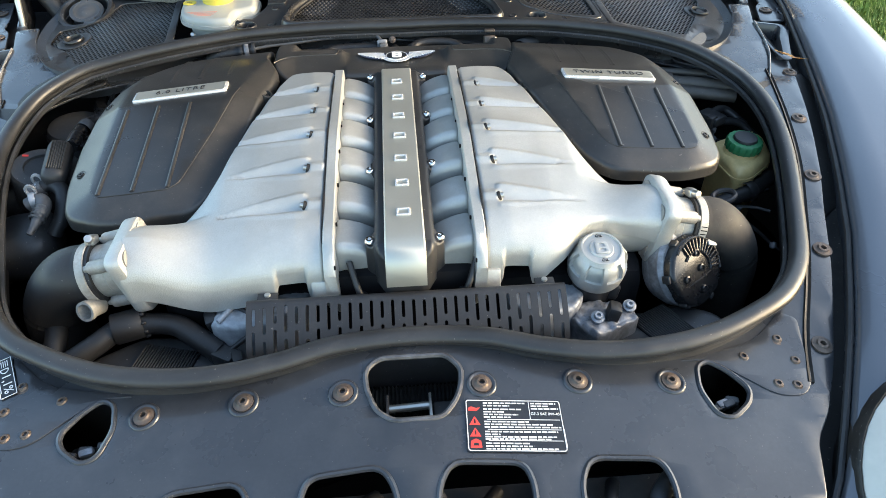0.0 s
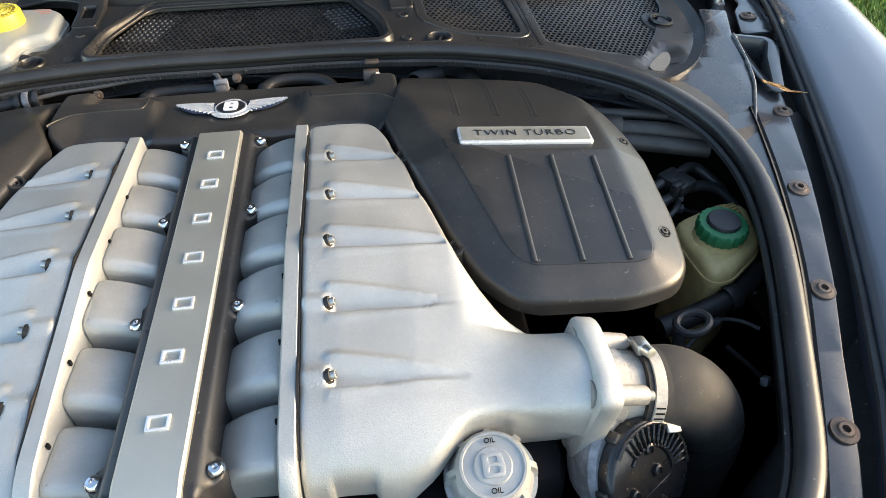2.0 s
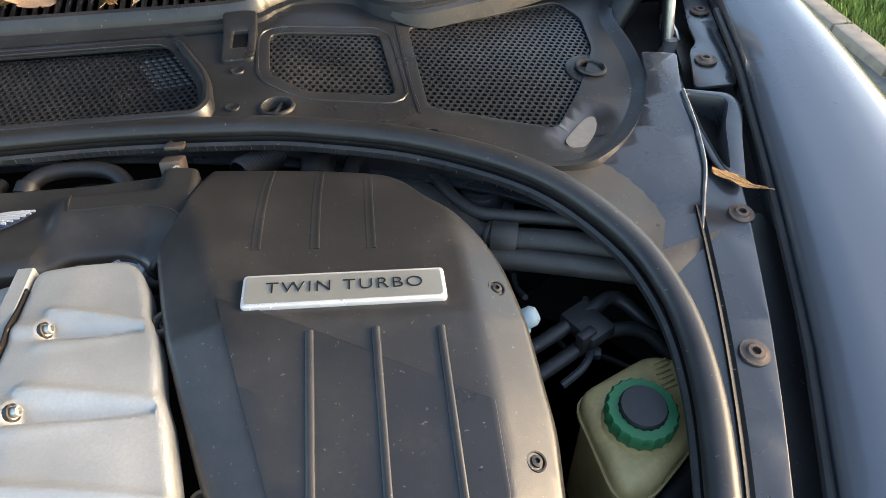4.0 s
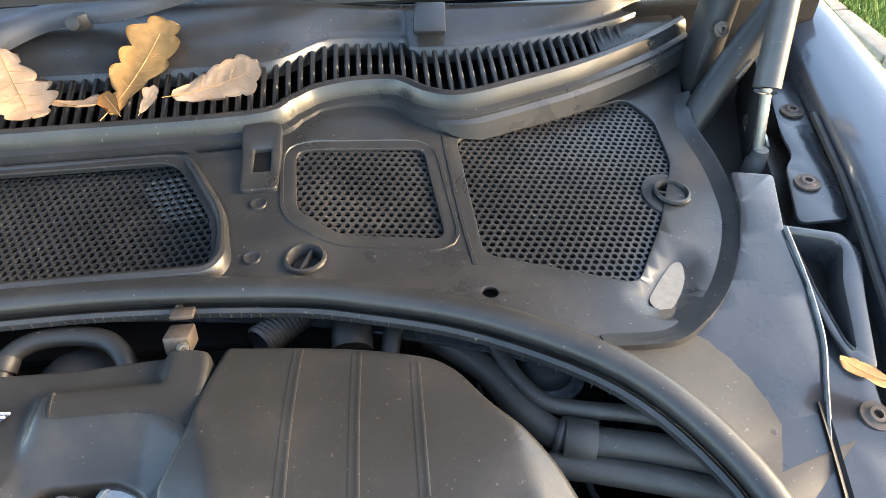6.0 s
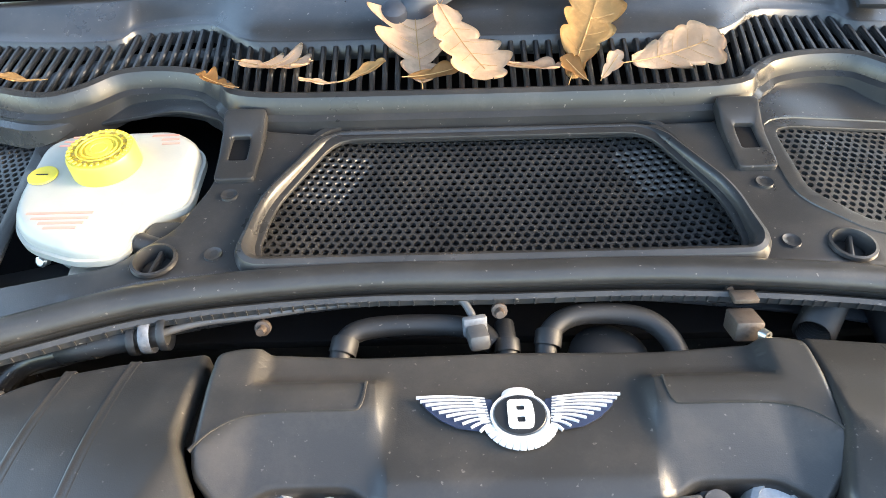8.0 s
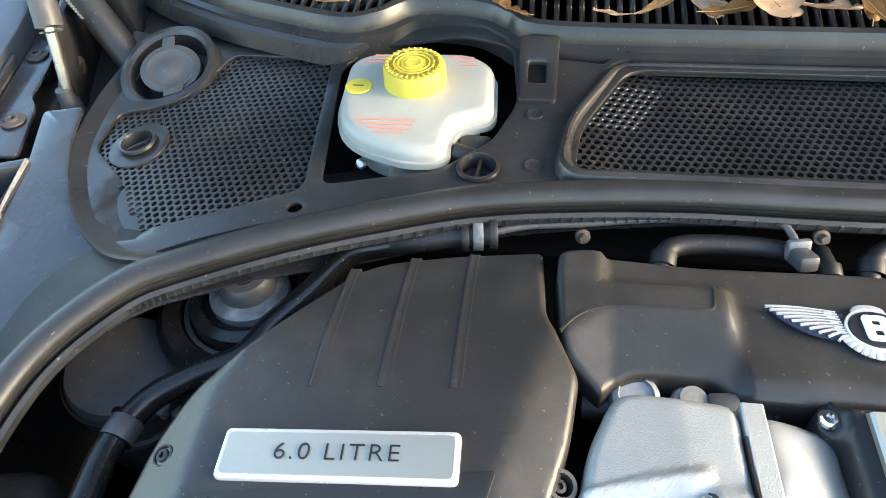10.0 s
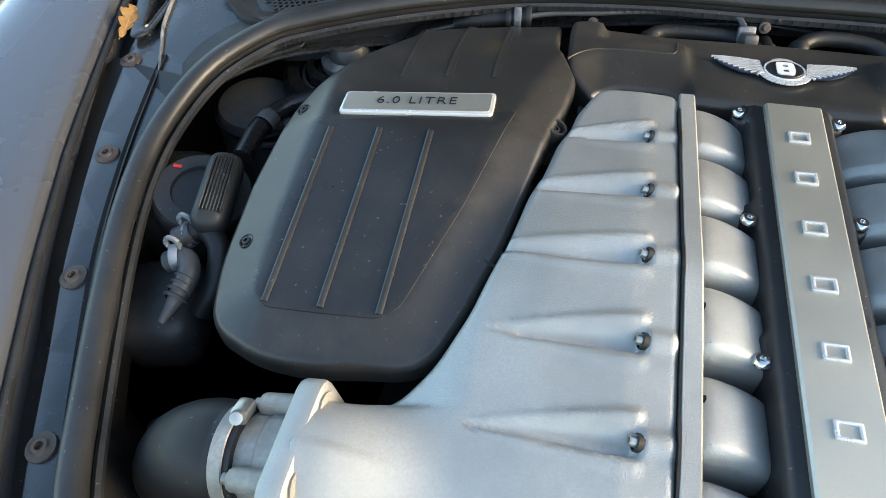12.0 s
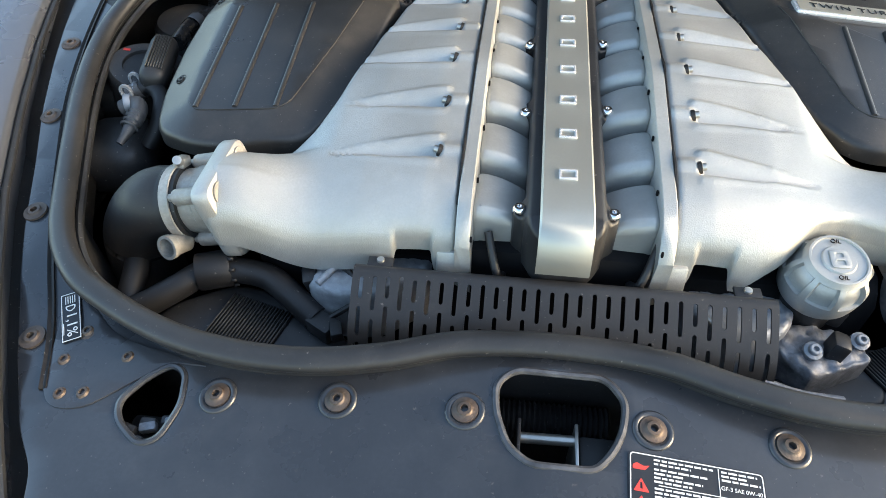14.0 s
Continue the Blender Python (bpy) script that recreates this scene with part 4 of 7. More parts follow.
# ---- heat shield in front of the engine ----
def heat_shield():
    th = thing("heat_shield", "black slotted heat shield across the engine's front", "heat shield")
    sec = spline([(-0.181, 0.817), (-0.184, 0.822), (-0.190, 0.821), (-0.202, 0.813), (-0.215, 0.803), (-0.226, 0.793), (-0.233, 0.784), (-0.238, 0.773), (-0.242, 0.758), (-0.244, 0.742), (-0.245, 0.72)], 3)
    run = [0.0]
    for (a, b), (c, d) in zip(sec, sec[1:]):
        run.append(run[-1] + math.hypot(c - a, d - b))

    def bent(u, h):
        k = 1
        while k < len(run) - 1 and run[k] < u:
            k += 1
        t = (u - run[k - 1]) / (run[k] - run[k - 1])
        (a, b), (c, d) = sec[k - 1], sec[k]
        n = Vector((-(d - b), c - a)).normalized() * -1
        return mix(a, c, t) - n.x * h * -1, mix(b, d, t) - n.y * h * -1

    def slot(x, a, b):
        w = 0.0019
        arc = [(w * math.cos(radians(k * 45)), w * math.sin(radians(k * 45))) for k in range(5)]
        return [(x + p, b - w + q) for p, q in arc] + [(x - p, a + w - q) for p, q in arc]
    rnd = random.Random(2)
    slots = []
    for i in range(30):
        x = -0.1785 + 0.01232 * i
        a, b, c, d = (0.015, 0.046, 0.054, 0.084) if i % 2 else (0.016, 0.036, 0.043, 0.070)
        j = rnd.uniform(-0.001, 0.001)
        slots += [slot(x, a + j, b + j), slot(x, c + j, d)]
        if not i % 2:
            slots.append(slot(x, 0.077, 0.100))
    end = run[-1]
    bm = plate(rounded([(-0.187, 0.0), (0.187, 0.0), (0.187, end), (-0.187, end)], 0.005), slots, 0.0022, None, 0.0, 0.0)
    k = 1
    while 0.004 * k < end:
        bmesh.ops.bisect_plane(bm, geom=bm.verts[:] + bm.edges[:] + bm.faces[:], plane_co=(0, 0.004 * k, 0), plane_no=(0, 1, 0), dist=1e-6)
        k += 1
    for v in bm.verts:
        y, z = bent(v.co.y, v.co.z + 0.0011)
        v.co = (v.co.x, y, z)
    bmesh.ops.recalc_face_normals(bm, faces=bm.faces[:])
    part("slotted_panel", bm, BLACK, th)
    part("folded_lip", sweep([(-0.186, -0.1805, 0.817), (0.0, -0.1805, 0.817), (0.186, -0.1805, 0.817)], ring(0.0022, 8)), BLACK, th)
    for x in (-0.165, 0.165):
        part("end_tab", block(0.024, 0.012, 0.003, 0.001, pose(x, -0.174, 0.818)), BLACK, th)
        part("rivet", lathe([(0.004, 0), (0.0035, 0.002), (0, 0.0026)], 12, pose(x, -0.173, 0.8195)), ZINC, th)


heat_shield()


# ---- scuttle tray behind the bay ----
STRIP = [(0, 0.614), (0.206, 0.617), (0.247, 0.640), (0.271, 0.659), (0.313, 0.670), (0.355, 0.667), (0.385, 0.641), (0.42, 0.631), (0.488, 0.654), (0.558, 0.683), (0.64, 0.730), (0.700, 0.775)]
SLAT_END = [(0, 0.690), (0.195, 0.688), (0.240, 0.700), (0.285, 0.742), (0.36, 0.752), (0.385, 0.728), (0.50, 0.738), (0.60, 0.766)]


def z_strip(x):
    return 0.949 - 0.02 * max(0.0, abs(x) - 0.3)


def lift(x):
    """The inlet's rear edge stands higher in the middle of the car."""
    return 0.013 * ease(0.36, 0.22, abs(x))


strip_y = sorted((x, y) for x, y in STRIP)
cowl = thing("scuttle_tray", "black plastic scuttle tray with perforated panels, dusty", "scuttle panel")
GRILLE = [(0.190, 0.436, 0.010), (0.199, 0.450, 0.010), (0.193, 0.500, 0.02), (0.146, 0.592, 0.02)]
GRILLE_IN = [(0.181, 0.446, 0.006), (0.187, 0.456, 0.008), (0.182, 0.500, 0.02), (0.138, 0.582, 0.02)]
MESH_R1 = [(0.252, 0.580), (0.262, 0.584), (0.375, 0.590), (0.386, 0.470), (0.294, 0.474), (0.256, 0.505)]
MESH_R2 = [(0.410, 0.606), (0.432, 0.612), (0.500, 0.634), (0.568, 0.666), (0.612, 0.684), (0.634, 0.645), (0.630, 0.575), (0.592, 0.492), (0.548, 0.420), (0.418, 0.452)]
MESH_L = [(-0.430, 0.615), (-0.548, 0.638), (-0.561, 0.605), (-0.580, 0.570), (-0.610, 0.557), (-0.648, 0.553), (-0.650, 0.50), (-0.600, 0.455), (-0.550, 0.392), (-0.415, 0.432)]
WELL_L = [(-0.400, 0.436), (-0.416, 0.600), (-0.390, 0.628), (-0.297, 0.634), (-0.246, 0.612), (-0.238, 0.530), (-0.258, 0.478), (-0.300, 0.446)]
TRAY_R = [(0.0, 0.440), (0.12, 0.440), (0.25, 0.430), (0.33, 0.416), (0.42, 0.388), (0.50, 0.359), (0.553, 0.362), (0.583, 0.378), (0.615, 0.408), (0.643, 0.450), (0.663, 0.495), (0.670, 0.535), (0.672, 0.580), (0.668, 0.640), (0.684, 0.694), (0.706, 0.766)]
MARK = [(0.552, 0.404), (0.560, 0.392), (0.572, 0.396), (0.588, 0.416), (0.596, 0.432), (0.598, 0.448), (0.588, 0.446), (0.568, 0.424)]


def z_tray(x, y):
    """The tray with its gutter behind the grille and the shallow recess round the worn mark."""
    dip = 0.020 * ease(0.210, 0.200, abs(x)) * ease(0.596, 0.600, y)
    dip += 0.0060 * ease(0.014, 0.003, gap_to(MARK, abs(x), y)) if 0.50 < abs(x) < 0.66 and 0.34 < y < 0.50 else 0.0
    return z_cowl(x, y) - dip


def tray():
    rear = spline(STRIP, 4)
    outline = TRAY_R + [(x, y + 0.004) for x, y in reversed(rear[1:-1])]
    outline = outline + [(0, 0.618)] + [(-x, y) for x, y in reversed(outline[1:])]
    holes = [rounded(GRILLE_IN + flip(GRILLE_IN), 0.01), rounded(MESH_R1, 0.012), rounded(MESH_R2, 0.012), rounded(MESH_L, 0.012), rounded(WELL_L, 0.012)]
    holes.append([(-0.620 + 0.049 * math.cos(2 * math.pi * k / 28), 0.618 + 0.049 * math.sin(2 * math.pi * k / 28)) for k in range(28)])
    for s in (1, -1):
        holes.append([(s * 0.2665 + 0.0155 * math.cos(a), 0.447 + 0.0155 * math.sin(a)) for a in [2 * math.pi * k / 16 for k in range(16)]])
        holes.append([(s * 0.417 + 0.007 * math.cos(a), 0.411 + 0.0055 * math.sin(a)) for a in [2 * math.pi * k / 10 for k in range(10)]])
    part("tray_panel", plate(outline, holes, 0.004, z_tray, 0.0125, 0.001), COWL, cowl)
    part("tray_lip", sweep([(x, y, z_cowl(x, y) - 0.012) for x, y in [(-a, b) for a, b in reversed(spline(TRAY_R[:11], 4))][:-1] + spline(TRAY_R[:11], 4)], [(-0.003, -0.03), (-0.003, 0.010), (0.0, 0.0125), (0.004, 0.010), (0.004, -0.03)]), COWL, cowl)


tray()


def pocket(x, y):
    """The sunk bowl of the centre grille."""
    d = max(0.0, 1 - min((0.188 - abs(x) - 0.5 * max(0.0, y - 0.50)) / 0.045, 1))
    return z_cowl(x, y) - 0.018 + 0.004 * d + 0.003 * ease(0.52, 0.58, y)


grid_in = rounded(GRILLE_IN + flip(GRILLE_IN), 0.01)
part("centre_mesh", perforated(inset_loop(grid_in, -0.012).tolist(), 0.0078, 0.0031, pocket), COWL, cowl, "perforated black mesh", 80)
part("mesh_panel", perforated(inset_loop(rounded(MESH_R1, 0.012), -0.003).tolist(), 0.0078, 0.0030, lambda x, y: z_cowl(x, y) - 0.0035), COWL, cowl, "perforated black mesh", 80)


def round_gap(cx, cy, r):
    return [(cx + r * math.cos(2 * math.pi * k / 20), cy + r * math.sin(2 * math.pi * k / 20)) for k in range(20)]


part("mesh_panel", perforated(inset_loop(rounded(MESH_R2, 0.012), -0.003).tolist(), 0.0078, 0.0030, lambda x, y: z_cowl(x, y) - 0.0035, gaps=[round_gap(0.616, 0.531, 0.026)]), COWL, cowl, "perforated black mesh", 80)
part("mesh_panel", perforated(inset_loop(rounded(MESH_L, 0.012), -0.003).tolist(), 0.0078, 0.0030, lambda x, y: z_cowl(x, y) - 0.0035, gaps=[round_gap(-0.620, 0.618, 0.052), round_gap(-0.604, 0.503, 0.028)]), COWL, cowl, "perforated black mesh", 80)
# rim round the centre grille
rim = rounded(GRILLE + flip(GRILLE), 0.012, 5)
slim = [1.0 - 0.42 * ease(0.445, 0.475, y) for x, y in rim]
part("grille_rim", sweep([(x, y, z_cowl(x, y) + 0.004 - 0.008 * ease(0.555, 0.590, y)) for x, y in rim], [(-0.009, -0.010), (-0.008, 0.001), (-0.004, 0.0065), (0.0, 0.008), (0.004, 0.0065), (0.007, 0.001), (0.009, -0.022)], True, scale=slim), COWL, cowl)
part("grille_rim", sweep([(x, y, z_cowl(x, y) - 0.004) for x, y in inset_loop(rim, -0.010)], [(-0.004, -0.004), (-0.003, 0.004), (0.003, 0.004), (0.004, -0.004)], True), COWL, cowl)
# raised borders of the side panels
for loop in (MESH_R1,):
    part("panel_bead", sweep([(x, y, z_cowl(x, y) - 0.0005) for x, y in inset_loop(rounded(loop, 0.014, 4), -0.013)], [(-0.003, -0.002), (-0.0015, 0.0015), (0.0015, 0.0015), (0.003, -0.002)], True), COWL, cowl)
part("panel_bead", sweep([(x, y, z_cowl(x, y) - 0.0005) for x, y in spline([(0.397, 0.610), (0.399, 0.560), (0.403, 0.490), (0.408, 0.440)], 5)], [(-0.003, -0.002), (-0.0015, 0.0015), (0.0015, 0.0015), (0.003, -0.002)]), COWL, cowl)
# near-black sheet put below the tray as the unlit space under the meshes
part("tray_shade_sheet", block(1.34, 0.40, 0.01, 0.002, pose(0, 0.62, 0.838)), DARK, cowl)
# posts beside the grille
for s in (1, -1):
    post = rounded([(-0.017, -0.040), (0.017, -0.040), (0.019, 0.040), (-0.019, 0.040)], 0.006)
    slot = rounded([(-0.007, -0.016), (0.009, -0.016), (0.009, 0.012), (-0.007, 0.012)], 0.002)
    bm = plate(post, [slot], 0.012, lambda x, y: 0.010 * ease(0.0, 0.04, y), 0.01, 0.002)
    bm.transform(pose(s * 0.221, 0.568, z_cowl(0.22, 0.568) + 0.006, 7, 0, 0) @ Matrix.Diagonal((s, 1, 1, 1)))
    if s < 0:
        bmesh.ops.reverse_faces(bm, faces=bm.faces[:])
    part("post", bm, COWL, cowl)
    # near-black block below the slot, the shade inside put into colour
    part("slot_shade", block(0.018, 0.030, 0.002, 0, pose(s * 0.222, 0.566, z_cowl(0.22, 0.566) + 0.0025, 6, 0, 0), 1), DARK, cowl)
    part("dimple", lathe([(0.0075, -0.001), (0.007, 0.001), (0.005, 0.0), (0, -0.001)], 14, pose(s * 0.222, 0.515, z_cowl(0.222, 0.515) + 0.0005)), COWL, cowl)
    part("dimple", lathe([(0.0075, -0.001), (0.007, 0.001), (0.005, 0.0), (0, -0.001)], 14, pose(s * 0.222, 0.452, z_cowl(0.222, 0.452) + 0.0005)), COWL, cowl)


def knob(x, y, z, r, turn, tilt=0):
    k = thing("turn_fastener", "black quarter-turn plastic fastener in the scuttle tray", "fastener", "fasteners of the scuttle tray")
    m = pose(x, y, z, 0, tilt, turn)
    part("cup", lathe([(r * 1.25, 0.0), (r * 1.2, 0.0025), (r * 1.05, 0.003), (r * 0.98, 0.0), (r * 0.95, -0.012), (0, -0.013)], 22, m), COWL, k)
    part("grip", block(r * 1.75, r * 0.22, 0.010, 0.0015, m @ pose(0, 0, -0.006)), COWL, k)
    # darker than the cup, so the deep hole's shade is in the colour
    part("grip_disc", lathe([(r * 0.85, -0.012), (r * 0.85, -0.009), (r * 0.5, -0.0075), (0, -0.008)], 18, m), HOSE, k)


knob(0.2665, 0.447, z_cowl(0.2665, 0.447), 0.0145, 70)
knob(-0.2665, 0.447, z_cowl(0.2665, 0.447), 0.0145, 85)
knob(0.616, 0.531, z_cowl(0.616, 0.531) + 0.001, 0.0150, -15, 6)
knob(-0.604, 0.503, z_cowl(0.604, 0.503) + 0.001, 0.0150, 40, -6)
for x, y, r in ((0.616, 0.531, 0.030), (-0.604, 0.503, 0.031)):
    ring_pts = [(x + r * math.cos(2 * math.pi * k / 20), y + r * math.sin(2 * math.pi * k / 20)) for k in range(20)]
    hole_pts = [(x + 0.0155 * math.cos(2 * math.pi * k / 20), y + 0.0155 * math.sin(2 * math.pi * k / 20)) for k in range(20)]
    part("fastener_pad", plate(ring_pts, [hole_pts], 0.003, lambda a, b: z_cowl(a, b) - 0.0015, 0.02, 0.001), COWL, cowl)
# dark slot along the near side and the stepped ledge below the bead
part("front_slot", sweep([(x, y, z_tray(x, y) + 0.0004) for x, y in spline([(-0.556, 0.353), (-0.498, 0.376), (-0.440, 0.392)], 5)], [(-0.0018, -0.001), (-0.0018, 0.0006), (0.0018, 0.0006), (0.0018, -0.001)]), DARK, cowl, "narrow dark slot")
ledge = spline([(-0.672, 0.752), (-0.639, 0.740), (-0.589, 0.709), (-0.545, 0.681), (-0.508, 0.667), (-0.474, 0.658), (-0.403, 0.642)], 4) + spline([(-0.425, 0.626), (-0.485, 0.639), (-0.552, 0.668), (-0.589, 0.694), (-0.628, 0.719), (-0.660, 0.732)], 4)
part("ledge", plate(ledge, (), 0.006, lambda x, y: z_cowl(x, y) + 0.0030, 0.02, 0.0010), COWL, cowl, "stepped ledge with scuffed edges")
# worn pale mark and corner shoulders
for s in (1, -1):
    edge = [(s * x, y, z_cowl(x, y)) for x, y in spline(TRAY_R[5:-1], 5)]
    fall = [(-0.015, -0.008), (-0.015, -0.0002), (-0.011, 0.0006), (-0.006, 0.0018), (0.000, 0.0040), (0.005, 0.0062), (0.0075, 0.0066), (0.009, -0.012)]
    part("corner_shoulder", sweep(edge if s > 0 else edge[::-1], fall), COWL, cowl, sharp=70)
    mark = rounded(side(MARK, s), 0.008)
    part("worn_mark", plate(mark, (), 0.001, lambda x, y: z_tray(x, y) + 0.0012, 0.0, 0), WORN if s > 0 else COWL, cowl, "pale worn patch" if s > 0 else "")

# washer filler in its round well
filler = thing("washer_filler", "black washer bottle filler with flip cap in a round well", "filler cap")
m = pose(-0.614, 0.614, z_cowl(0.62, 0.618) + 0.008, 20, -5, 0)
part("well_ring", lathe([(0.055, -0.034), (0.055, -0.002), (0.054, 0.0025), (0.048, 0.0035), (0.044, 0.0), (0.042, -0.030), (0.0, -0.031)], 32, m), COWL, filler)
part("neck", lathe([(0.030, -0.030), (0.030, -0.018), (0.032, -0.016), (0.030, -0.013), (0.030, -0.004)], 24, m), BLACK, filler)
mc = m @ pose(0.002, -0.002, 0.002, 8, 6, 0) @ Matrix.Diagonal((1, 0.86, 1, 1))
cap = part("flip_cap", lathe([(0.031, -0.008), (0.0335, -0.006), (0.0335, -0.003), (0.026, -0.0015), (0.023, -0.003), (0.012, -0.0025), (0.009, -0.001), (0, -0.001)], 28, mc), FILLER, filler, "dusty grey flip cap")
part("cap_tab", block(0.014, 0.018, 0.003, 0.0012, m @ pose(-0.006, 0.029, 0.003, 0, 0, 10)), FILLER, cap)
part("cap_tab", block(0.022, 0.012, 0.003, 0.0012, m @ pose(0.012, -0.030, -0.002, 0, 0, 14)), FILLER, cap)

# ---- air inlet slats and windscreen base ----
inlet = thing("air_inlet_grille", "black slatted air inlet along the windscreen base", "air inlet")
path = [(-x, y, z_strip(x)) for x, y in reversed(spline(STRIP, 5))][:-1] + [(x, y, z_strip(x)) for x, y in spline(STRIP, 5)]
part("front_bead", sweep(path, [(-0.007, -0.045), (-0.008, -0.004), (-0.005, 0.003), (0.0, 0.005), (0.005, 0.003), (0.0085, -0.004), (0.010, -0.012), (0.016, -0.015), (0.018, -0.040)]), COWL, inlet)
inner = [(-x, y - 0.016, z_strip(x) - 0.020) for x, y in reversed(spline(STRIP[6:], 4))]
ramp = [min(1.0, 0.15 + 0.17 * (len(inner) - 1 - i)) for i in range(len(inner))]
for q in (inner, [(-a, b, c) for a, b, c in reversed(inner)]):
    part("inner_ridge", sweep(q, [(-0.006, -0.020), (-0.006, -0.002), (-0.002, 0.002), (0.003, 0.002), (0.008, -0.002), (0.012, -0.020)], scale=ramp if q is inner else ramp[::-1]), COWL, inlet)
part("linkage_rod", tube([(-0.470, 0.690, 0.920), (-0.431, 0.707, 0.925), (-0.380, 0.732, 0.925), (-0.285, 0.745, 0.925), (-0.200, 0.748, 0.925), (-0.120, 0.748, 0.922)], 0.0075, 12), FILLER, inlet, "grey wiper linkage rod below the slats")
# near-black sheet behind the slats, the inlet's shade as a colour
part("inlet_shade_sheet", plate([(x, y + 0.012) for x, y in STRIP[1:]] + [(0.69, 0.80), (-0.69, 0.80)] + [(-x, y + 0.012) for x, y in reversed(STRIP[1:])], (), 0.004, lambda x, y: z_strip(x) - 0.045, 0.0, 0), DARK, inlet)
slat = block(0.0052, 1.0, 0.0060, 0.0014, None, 1)
first = None
for i in range(-51, 52):
    x = 0.0121 * i
    y0, y1 = curve_at(strip_y, abs(x)) + 0.004, curve_at(SLAT_END, abs(x)) - 0.002
    if y1 - y0 < 0.025:
        continue
    if first is None:
        first = part("slat", slat, BLACK, inlet)
        ob = first
    else:
        ob = new("slat", first.data)
        ob.parent = inlet
    z0, z1 = z_strip(x) - 0.009, z_strip(x) - 0.001 + lift(x)
    ob.location = (x, (y0 + y1) / 2, (z0 + z1) / 2)
    ob.rotation_euler = (math.atan2(z1 - z0, y1 - y0), 0, 0)
    ob.scale = (1, (y1 - y0), 1)
top_edge = spline(SLAT_END + [(0.66, 0.80)], 4)
full = [(-x, y) for x, y in reversed(top_edge)][:-1] + top_edge
bm = bmesh.new()
rows = []
for x, y in full:
    z = z_strip(x) + 0.006 + lift(x)
    yr = 0.792 - 0.03 * abs(x) + 0.02 * max(0, abs(x) - 0.55)
    rows.append([bm.verts.new(p) for p in ((x, y - 0.003, z - 0.02), (x, y - 0.003, z - 0.001), (x, y, z), (x, y + 0.006, z + 0.0005), (x, y + 0.012, z + 0.004), (x, max(y + 0.014, yr - 0.01), z + 0.020), (x, max(y + 0.016, yr), z + 0.021), (x, max(y + 0.03, yr + 0.03), z + 0.019))])
for A, B in zip(rows, rows[1:]):
    for i in range(7):
        bm.faces.new((A[i], A[i + 1], B[i + 1], B[i]))
part("rear_panel", bm, COWL, inlet, "", 30)
for s in (1, -1):
    end = rounded(side([(0.586, 0.705), (0.640, 0.738), (0.692, 0.775), (0.694, 0.796), (0.655, 0.798), (0.600, 0.772), (0.586, 0.762)], s), 0.004)
    part("end_panel", plate(end, (), 0.004, lambda x, y: z_strip(x) - 0.004 + 0.05 * (y - 0.72), 0.0, 0.001), COWL, inlet)
part("drain_notch", block(0.036, 0.045, 0.008, 0.003, pose(0.397, 0.748, 0.975, 20, 0, -6)), COWL, inlet)

screen = thing("windscreen", "dark raked windscreen above the air inlet", "windscreen")
bm = bmesh.new()
rows = []
for i in range(21):
    x = -0.85 + 0.085 * i
    y0 = 0.800 - 0.03 * abs(x) + 0.30 * max(0, abs(x) - 0.5) ** 2
    rows.append([bm.verts.new((x, y0 + d * 0.86, 0.972 + d * 0.50)) for d in (0, 0.4, 0.8)])
for A, B in zip(rows, rows[1:]):
    for i in range(2):
        bm.faces.new((A[i], A[i + 1], B[i + 1], B[i]))
bmesh.ops.solidify(bm, geom=bm.faces[:], thickness=0.005)
part("glass", bm, GLASS, screen)
part("edge_trim", sweep([(-0.85 + 0.085 * i, 0.802 - 0.03 * abs(-0.85 + 0.085 * i) + 0.30 * max(0, abs(-0.85 + 0.085 * i) - 0.5) ** 2, 0.982) for i in range(21)], ring(0.006, 8)), BLACK, screen)


def wiper(x, y, span):
    w = thing("wiper", "dark blue-grey wiper arm lying across the windscreen base", "wiper")
    part("pivot_cap", lathe([(0.0135, -0.03), (0.0135, 0.0), (0.0125, 0.005), (0.008, 0.008), (0, 0.009)], 24, pose(x, y, 0.985, 18, 0, 0)), WIPER, w)
    pts = [(x + 0.004, y + 0.006, 0.978), (x + 0.026, y + 0.015, 0.992), (x + 0.067, y + 0.044, 1.000), (x + 0.115, y + 0.049, 1.006), (x + 0.199, y + 0.050, 1.014), (x + span, y + 0.16, 1.060)]
    part("arm_joint", block(0.016, 0.036, 0.018, 0.004, pose(x + 0.115, y + 0.045, 1.000, 0, -6, 30)), BLACK, w)
    part("joint_pin", lathe([(0.007, -0.004), (0.007, 0.003), (0.004, 0.004), (0, 0.004)], 16, pose(x + 0.115, y + 0.025, 1.002, 70, 0, 0)), BLACK, w)
    part("arm", sweep(spline(pts, 5), [(1.35 * a, 1.5 * b) for a, b in [(-0.012, -0.008), (-0.0125, -0.002), (-0.0105, 0.004), (-0.006, 0.0075), (0.0, 0.0085), (0.006, 0.0075), (0.0105, 0.004), (0.0125, -0.002), (0.012, -0.008)]], scale=[min(1.0, 0.7 + 0.1 * i) * (1 - 0.010 * i) for i in range(26)]), WIPER, w, "blue-grey painted arm", 75)
    part("blade", sweep([(x + 0.10, y + 0.085, 0.998), (x + span, y + 0.145, 1.040)], [(-0.005, -0.012), (-0.006, 0.003), (0.0, 0.006), (0.006, 0.003), (0.005, -0.012)]), BLACK, w)


wiper(-0.088, 0.707, 0.50)
wiper(-0.66, 0.78, 0.46)


